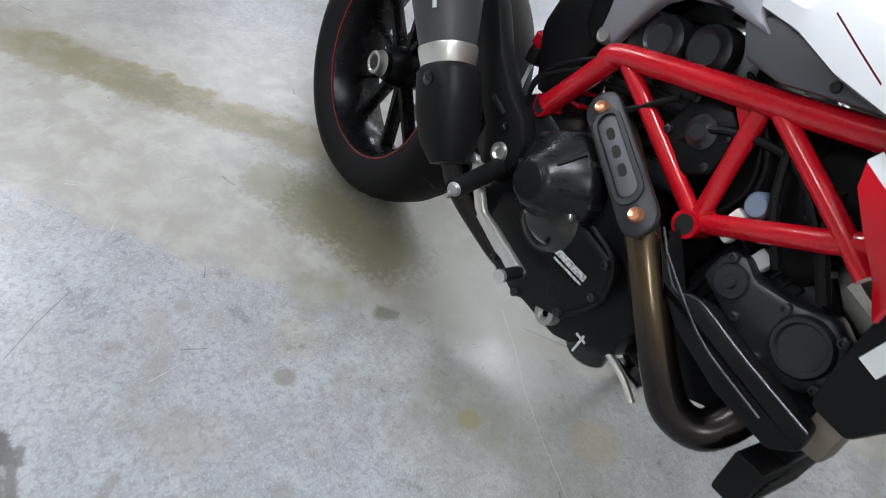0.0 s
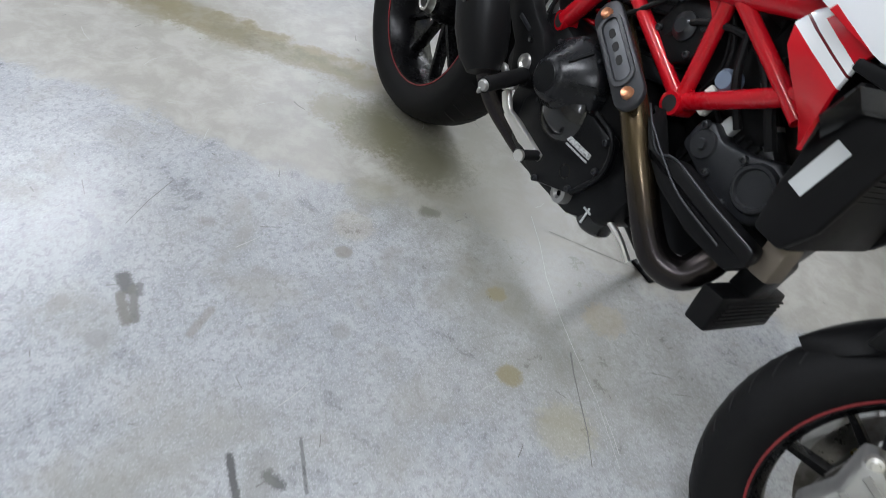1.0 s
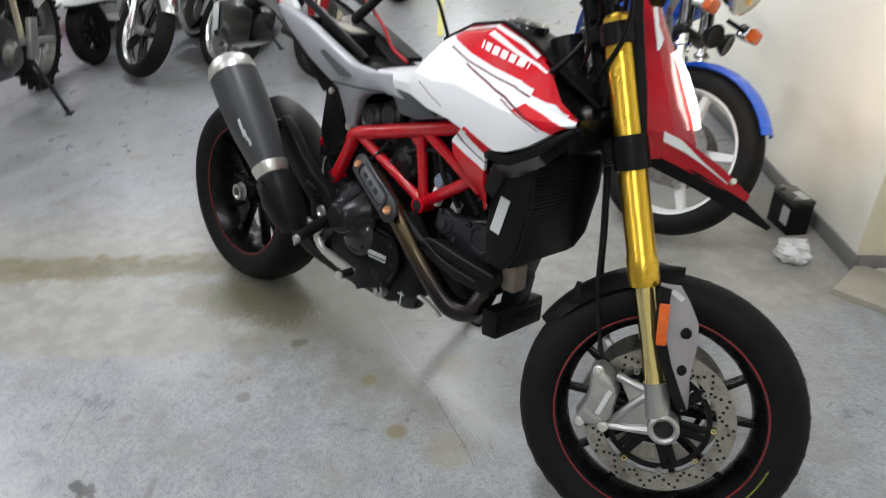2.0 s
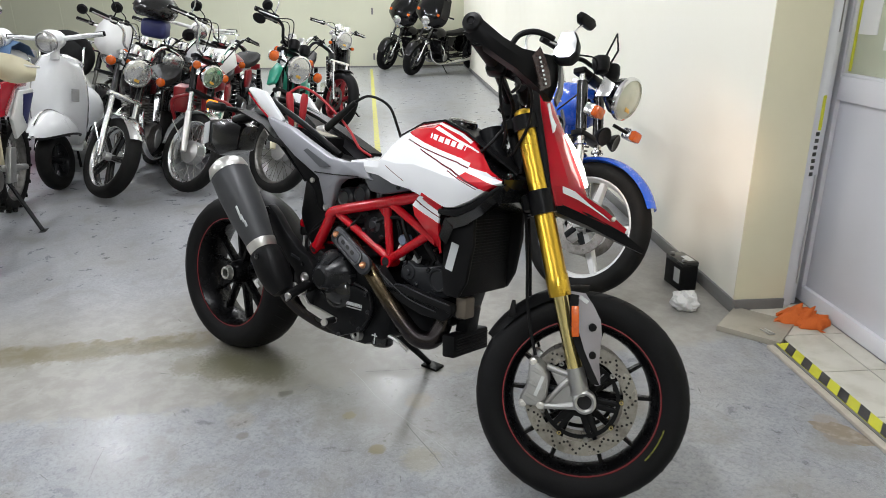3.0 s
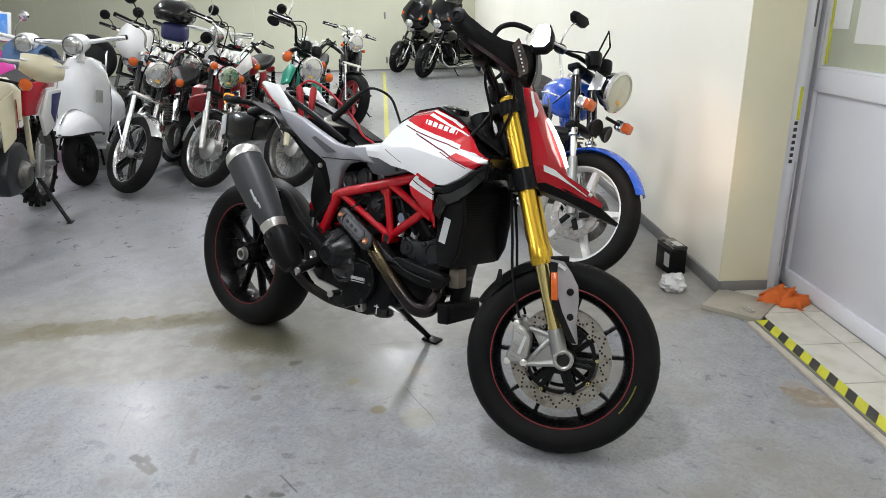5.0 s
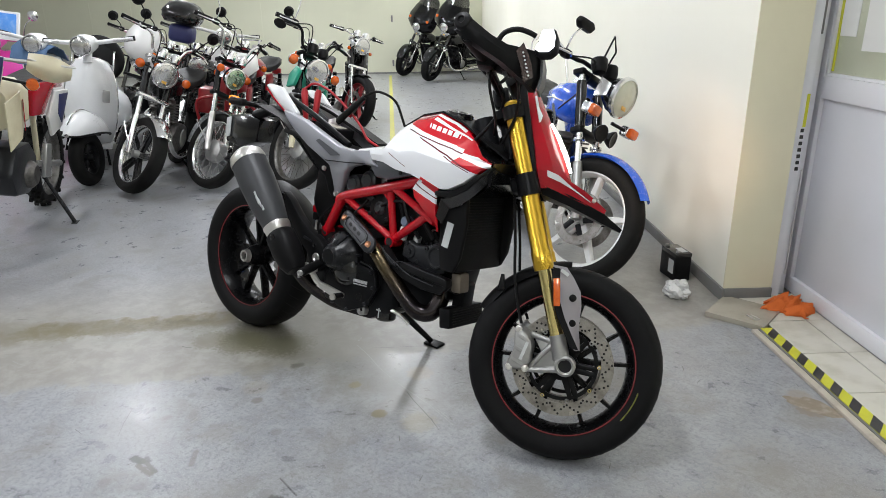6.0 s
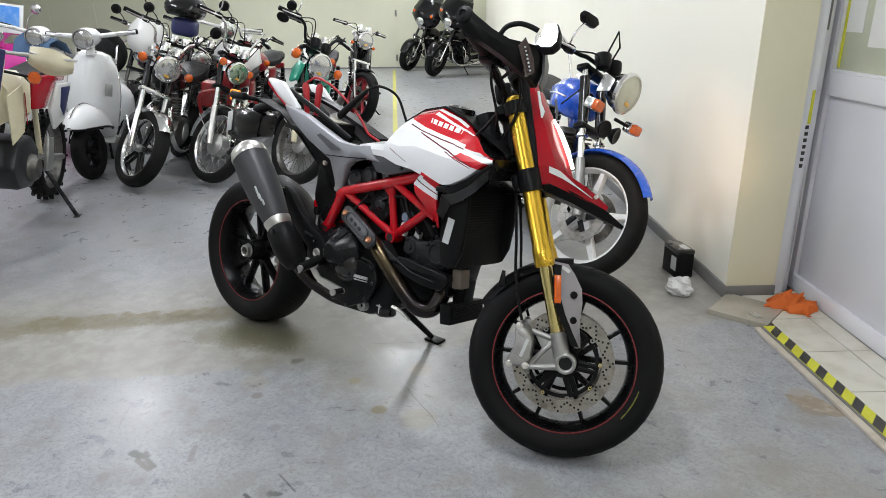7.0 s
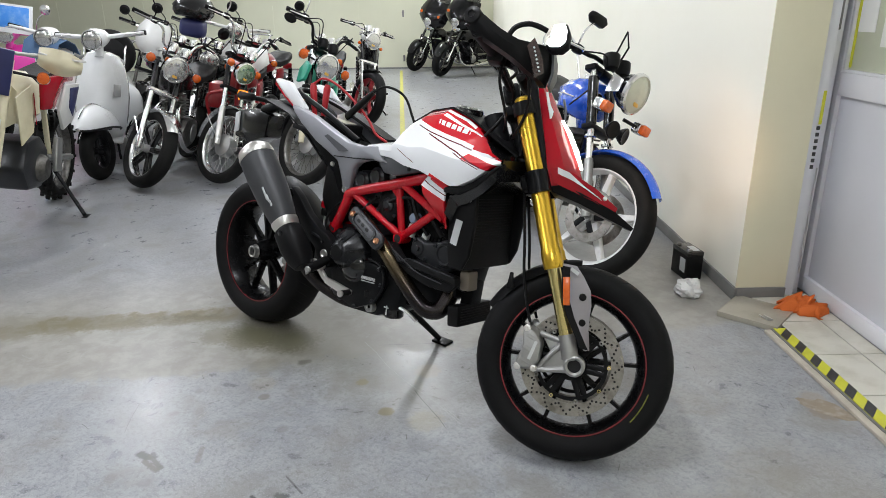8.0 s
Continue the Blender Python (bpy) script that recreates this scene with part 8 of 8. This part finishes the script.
    part("rear_fender", sheet([[(x, y, z - 1.5 * y * y) for y in (-0.10, -0.05, 0, 0.05, 0.10)] for x, z in ((0.30, 0.88), (0.18, 0.91), (0.06, 0.93), (-0.06, 0.93))], 0.006), DULL_WHITE, root, "white rear fender", smooth=60)
    part("engine", prism_of([(0.52, 0.30), (0.50, 0.48), (0.62, 0.58), (0.86, 0.58), (0.94, 0.42), (0.86, 0.28), (0.64, 0.25)], -0.11, 0.11, 0.025), GREY_CAST, root, "dark worn engine")
    part("engine_cover", lathe(bmesh.new(), [(0, 0.05), (0.06, 0.045), (0.085, 0.02), (0.09, 0)], 26, along((0.66, 0.11, 0.38), (0, 1, 0))), WORN_STEEL, root, "round engine cover")
    part("linkage_plate", prism_of([(0.36, 0.30), (0.33, 0.52), (0.43, 0.54), (0.48, 0.32)], 0.12, 0.15, 0.008), ALLOY, root, "grey alloy frame plate")
    part("frame_spar", tube_of([(0.42, 0.09, 0.40), (0.50, 0.09, 0.72), (0.60, 0.08, 0.80)], 0.018, 8), CREAM, root, "pale frame tube")
    part("handlebar", tube_of([(0.92, -0.40, 1.16), (0.99, -0.12, 1.12), (0.99, 0.12, 1.12), (0.92, 0.40, 1.16)], 0.011, 8, 5), ALLOY, root, "handlebar", T)
    for s in (-1, 1):
        guard = [[(0.90 + 0.13 * math.sin(math.pi * (0.12 + 0.72 * t)) + 0.025 * math.cos(2.6 * v), s * (0.45 - 0.23 * t), 1.115 + 0.015 * t + 0.055 * v * (0.45 + 0.9 * math.sin(math.pi * (0.1 + 0.75 * t)))) for v in (-1, -0.6, -0.2, 0.2, 0.6, 1)] for t in [k / 8 for k in range(9)]]
        part("hand_guard", sheet(guard, 0.006), CREAM, root, "yellowed white hand guard", T, 80)
    part("front_fender", sheet([[(x, y, z - 1.6 * y * y) for y in (-0.09, -0.045, 0, 0.045, 0.09)] for x, z in ((1.02, 0.72), (1.25, 0.80), (1.50, 0.80), (1.75, 0.72))], 0.005), DULL_WHITE, root, "white front fender", T, 60)
    part("number_plate", prism_of([(1.12, 0.90), (1.13, 1.15), (1.16, 1.15), (1.15, 0.90)], -0.11, 0.11, 0.006), NAVY, root, "navy front plate", T)
    stand = part("side_stand", tube_of([(0.44, 0.10, 0.36), (0.555, 0.335, 0.056)], 0.013, 8), BLACK_CAST, root, "long black side stand")
    part("stand_foot", box_of((0.09, 0.04, 0.01), pose(0.565, 0.345, 0.051, 10, 0, 0), 0.003), BLACK_CAST, stand)
dirt_bike()

# ---- black touring machines at the far end ----
TOURER_BLACK = mat("deep_black_lacquer", (0.004, 0.004, 0.0045), 0.09, 0, (0.006, 0.006, 0.0065), bump=0.0, coat=0.2, Specular_IOR_Level=0.25)


def tourer(contact, yaw, steer):
    root, T, g = roadster("touring_motorcycle", "black touring motorcycle with fairing near the far partition", contact, yaw, 9, steer,
        dict(wheel="star", rim_mat=TOURER_BLACK, spoke_mat=GREY_CAST, tank=TOURER_BLACK, lens=CLEAR_LENS, rise=0.10, bw=0.40, R=0.335, rim=0.225, half=0.075, hz=0.96, hr=0.09, top=1.05, wb=1.62, fender=TOURER_BLACK, fender_label="deep black front fender", fen0=20, fen1=175, mirror="none", blinkers=False, dials=False, slider=CHROME, bucket=CHROME, tyre=RUBBER, disc=True, engine=BLACK_CAST))
    rows = []
    for z, w, x in ((0.93, 0.14, -0.20), (1.00, 0.28, -0.16), (1.10, 0.35, -0.15), (1.24, 0.36, -0.20), (1.38, 0.31, -0.27), (1.48, 0.27, -0.33)):
        rows.append([(x - 0.16 * abs(k / 4) ** 2.2, w * k / 4, z) for k in range(-4, 5)])
    part("fairing", sheet(rows, 0.02), TOURER_BLACK, root, "glossy black batwing fairing", T, 60)
    rows = [[(x - 0.14 * abs(k / 4) ** 2, w * k / 4, z) for k in range(-4, 5)] for z, w, x in ((1.47, 0.26, -0.32), (1.54, 0.24, -0.37), (1.61, 0.18, -0.42), (1.64, 0.10, -0.44))]
    part("windshield", sheet(rows, 0.006), SMOKED, root, "smoked windshield", T, 60)
    lamp = part("fairing_lamp", lathe(bmesh.new(), [(0.075, -0.01), (0.088, 0.0), (0.084, 0.02), (0.076, 0.022)], 28, along((-0.125, 0, 1.06), (1, 0, 0))), CHROME, root, "chromed headlight", T)
    part("lamp_lens", lathe(bmesh.new(), [(0.078, 0.01), (0.05, 0.026), (0, 0.03)], 28, along((-0.125, 0, 1.06), (1, 0, 0))), CLEAR_LENS, lamp, "", T)
    for s in (-1, 1):
        part("fairing_indicator", lathe(bmesh.new(), [(0, -0.03), (0.026, -0.02), (0.03, 0.0), (0, 0.016)], 16, along((-0.16, s * 0.22, 1.22), (1, 0, 0))), AMBER, root, "amber indicator", T)
        part("leg_fairing", sheet([[(-0.30, s * 0.10, 0.70), (-0.34, s * 0.36, 0.72)], [(-0.32, s * 0.11, 0.52), (-0.34, s * 0.40, 0.52)], [(-0.38, s * 0.11, 0.34), (-0.42, s * 0.36, 0.34)]], 0.02), TOURER_BLACK, root, "black lower fairing", smooth=60)
        part("saddlebag", loft(bmesh.new(), [[(x, s * 0.18, z - h), (x, s * 0.18, z), (x, s * (0.18 + w), z - 0.02), (x, s * (0.18 + w), z - h + 0.04)] for x, w, z, h in ((-1.18, 0.10, 0.66, 0.24), (-1.28, 0.20, 0.70, 0.34), (-1.65, 0.20, 0.68, 0.32), (-1.80, 0.10, 0.60, 0.20))]), TOURER_BLACK, root, "black saddlebag", smooth=50)
        part("crash_bar", tube_of([(-0.50, s * 0.08, 0.30), (-0.44, s * 0.30, 0.36), (-0.46, s * 0.32, 0.52), (-0.50, s * 0.06, 0.66)], 0.016, 8, 4), CHROME, root, "chromed crash bar")
tourer((-8.25, 9.35), -100, 22)
tourer((-6.95, 8.75), -100, 22)

# ---- loose things by the door ----
def clutter():
    batt = thing("starter_battery", ROOM @ pose(1.965, 0.46, 0.0, 0, 0, 8), "black starter battery on the floor against the wall", "battery")
    part("case", box_of((0.085, 0.15, 0.125), pose(0, 0, 0.0625), 0.004), BLACK_PLASTIC, batt)
    part("lid", box_of((0.087, 0.152, 0.022), pose(0, 0, 0.134), 0.004), BLACK_GLOSS, batt, "black lid with terminals")
    part("label", box_of((0.001, 0.05, 0.07), pose(-0.0432, -0.035, 0.07)), STICKER, batt, "pale label")
    part("top_label", box_of((0.035, 0.07, 0.001), pose(0.015, -0.02, 0.1458)), STICKER, batt, "white label on the lid")
    for y in (-0.055, 0.055):
        part("terminal", box_of((0.018, 0.016, 0.012), pose(-0.022, y, 0.150), 0.002), ALLOY, batt)
    # crumpled plastic bag
    bag = bmesh.new()
    bmesh.ops.create_icosphere(bag, subdivisions=4, radius=1.0)
    for v in bag.verts:
        n = noise.noise(v.co * 1.7) * 0.30 + noise.noise(v.co * 4.5 + Vector((3, 1, 2))) * 0.16 + noise.noise(v.co * 10.0) * 0.05
        c = v.co * (1 + n)
        v.co = Vector((c.x * 0.058, c.y * 0.062, max(c.z, -0.72) * 0.048 + 0.036))
    ob = part("plastic_bag", bag, mat("white_plastic_film", (0.72, 0.72, 0.71), 0.3, 0, (0.62, 0.62, 0.61), scale=40, bump=0.2, coat=0.4), None, "", ROOM @ pose(1.885, 0.20, 0.0), 30)
    tagged(ob, "crumpled white plastic bag on the floor by the battery", "bag")
    # shallow metal tray lid
    tray = thing("metal_tray", ROOM @ pose(2.10, -0.025, 0.0, 0, 0, -43) @ pose(0, 0, 0.0), "flat beige metal tray lid lying on the floor", "tray")
    tray_mat = mat("beige_sheet_metal", (0.46, 0.43, 0.36), 0.45, 0.3, (0.36, 0.33, 0.26), spread=0.6, scale=10, bump=0.1)
    part("sheet", box_of((0.25, 0.235, 0.004), pose(0, 0, 0.021), 0.001), tray_mat, tray)
    for x, y, sx, sy in ((0, -0.1165, 0.25, 0.003), (0, 0.1165, 0.25, 0.003), (-0.1235, 0, 0.003, 0.23), (0.1235, 0, 0.003, 0.23)):
        part("rim", box_of((sx, sy, 0.024), pose(x, y, 0.012), 0.0008), tray_mat, tray)
    part("clip", tube_of([(0.03, -0.05, 0.027), (0.075, -0.075, 0.027), (0.085, -0.06, 0.027), (0.045, -0.04, 0.027)], 0.004, 8), SILVER, tray, "small bright clip")
    # orange rag
    rag = bmesh.new()
    bmesh.ops.create_grid(rag, x_segments=44, y_segments=44, size=1.0)
    for v in rag.verts:
        x, y = v.co.x, v.co.y
        edge = max(abs(x), abs(y)) ** 4
        n = noise.noise(Vector((x * 2.1, y * 2.1, 0.3))) * 0.6 + noise.noise(Vector((x * 5, y * 5, 1.7))) * 0.35 + noise.noise(Vector((x * 11, y * 11, 4.0))) * 0.1
        v.co = Vector((x * 0.092 + n * 0.04, y * 0.058 + n * 0.03, 0.020 + max(0.0, (0.042 + n * 0.06) * (1 - edge))))
    bmesh.ops.solidify(rag, geom=rag.faces[:], thickness=0.002)
    ob = part("orange_rag", rag, mat("orange_cloth", (0.62, 0.13, 0.018), 0.85, 0, (0.48, 0.09, 0.012), scale=40, fine=500, bump=0.5), None, "", ROOM @ pose(2.30, -0.02, 0.0, 0, 0, -35), 60)
    tagged(ob, "crumpled orange cloth rag beside the metal tray", "rag")
clutter()

# jump leads lying across the open tail
def jump_lead(material, label, grips, cable):
    lead = thing("jump_lead", BIKE, label, "jump lead", "jump leads")
    for a, b in grips:
        bar = bmesh.new()
        a, b = Vector(a), Vector(b)
        tube(bar, [a, a.lerp(b, 0.12), a.lerp(b, 0.7), b], [0.009, 0.014, 0.012, 0.009], 10)
        part("clamp_handle", bar, material, lead)
    part("cable", tube_of(cable, 0.0048, 8, 8), material, lead)
    return lead
red_rubber = mat("red_rubber", (0.34, 0.006, 0.012), 0.5, 0, (0.26, 0.005, 0.010), bump=0.15)
lead = jump_lead(red_rubber, "red jump lead clamped to the open battery bay", [((0.195, -0.01, 1.03), (0.215, -0.005, 0.905)), ((0.258, 0.01, 1.03), (0.250, 0.008, 0.905))],
    [(0.20, -0.01, 1.03), (0.24, 0.005, 1.052), (0.30, 0.03, 1.03), (0.38, 0.05, 0.975), (0.46, 0.05, 0.918), (0.53, 0.03, 0.868), (0.60, 0.02, 0.845)])
part("clamp_jaw", prism_of([(0.20, 0.91), (0.26, 0.91), (0.25, 0.87), (0.21, 0.87)], -0.02, 0.02, 0.004), BLACK_CAST, lead)
lead = jump_lead(SEAT_VINYL, "black jump lead hanging over the tail", [((0.345, 0.03, 0.905), (0.475, 0.05, 1.02))], [(0.47, 0.05, 1.02), (0.52, 0.07, 1.045), (0.575, 0.11, 1.02), (0.60, 0.14, 0.95), (0.625, 0.16, 0.87), (0.64, 0.18, 0.80), (0.645, 0.20, 0.70)])
part("clamp_jaw", prism_of([(0.32, 0.92), (0.36, 0.93), (0.37, 0.885), (0.33, 0.875)], 0.015, 0.045, 0.004), SILVER, lead)


# ---- scratches and specks on the concrete ----
def strip(bm, pts, w0, w1, z):
    rows = []
    n = len(pts) - 1
    for i, (x, y) in enumerate(pts):
        ax, ay = pts[min(i + 1, n)]
        bx, by = pts[max(i - 1, 0)]
        d = Vector((ax - bx, ay - by, 0)).normalized()
        w = (w0 + (w1 - w0) * i / max(n, 1)) * 0.5
        rows.append([(x - d.y * w, y + d.x * w, z), (x + d.y * w, y - d.x * w, z)])
    loft(bm, rows, False, False)

MARK = mat("dark_floor_mark", (0.15, 0.148, 0.14), 0.6, 0, (0.17, 0.17, 0.168), spread=0.8, scale=60)
PALE = mat("pale_floor_scratch", (0.42, 0.42, 0.41), 0.55, 0, (0.34, 0.34, 0.335), spread=0.6, scale=60)
rng = random.Random(4)
dark = bmesh.new()
for a, b, w in (((0.20, -0.70), (0.33, -0.81), 0.002),
                ((0.51, 0.14), (0.67, 0.30), 0.003), ((0.86, -0.01), (0.97, -0.055), 0.004), ((0.97, -0.055), (1.10, -0.11), 0.003),
                ((-0.1, -0.35), (-0.06, -0.33), 0.004), ((-1.75, 0.9), (-1.69, 0.96), 0.012), ((0.02, 0.62), (0.1, 0.66), 0.004)):
    mid = ((a[0] + b[0]) / 2 + rng.uniform(-0.004, 0.004), (a[1] + b[1]) / 2 + rng.uniform(-0.004, 0.004))
    strip(dark, [a, mid, b], w, w * 0.5, 0.0006)
for k in range(150):
    x, y = rng.uniform(-1.2, 2.0), rng.uniform(-1.3, 1.1)
    a, ln = rng.uniform(0, math.pi), rng.choice((0.004, 0.006, 0.010, 0.02)) * rng.uniform(0.6, 1.3)
    dx, dy = math.cos(a) * ln, math.sin(a) * ln
    strip(dark, [(x - dx, y - dy), (x + dx * 0.2, y + dy * 0.3), (x + dx, y + dy)], rng.uniform(0.0015, 0.0035), 0.001, 0.0005)
tagged(part("floor_scratch", dark, MARK), "dark scratches and specks on the concrete", "scratches", kind="stuff")
pale = bmesh.new()
strip(pale, [(0.45, 0.12), (0.55, 0.09), (0.65, 0.05), (0.76, 0.02), (0.86, 0.0), (0.98, -0.02), (1.12, -0.06)], 0.0016, 0.001, 0.0007)
for k in range(60):
    x, y = rng.uniform(-1.0, 1.6), rng.uniform(-1.2, 0.9)
    a, ln = rng.uniform(0, math.pi), rng.uniform(0.01, 0.05)
    dx, dy = math.cos(a) * ln, math.sin(a) * ln
    strip(pale, [(x - dx, y - dy), (x + rng.uniform(-0.004, 0.004), y + rng.uniform(-0.004, 0.004)), (x + dx, y + dy)], 0.0018, 0.001, 0.0005)
tagged(part("pale_scratch", pale, PALE), "thin pale scratches on the concrete", "scratches", kind="stuff")
chip = bmesh.new()
pts = [(1.985 + rng.uniform(0.7, 1.1) * 0.075 * math.cos(a) * 1.25, 0.815 + rng.uniform(0.7, 1.1) * 0.05 * math.sin(a)) for a in [2 * math.pi * k / 22 for k in range(22)]]
chip.faces.new([chip.verts.new((x, y, 0.0008)) for x, y in pts])
tagged(part("floor_chip", chip, mat("broken_concrete", (0.27, 0.225, 0.17), 0.8, 0, (0.40, 0.36, 0.30), spread=0.9, scale=30, fine=120, bump=0.8)), "brown broken patch beside the door sill", "floor damage", kind="structure")
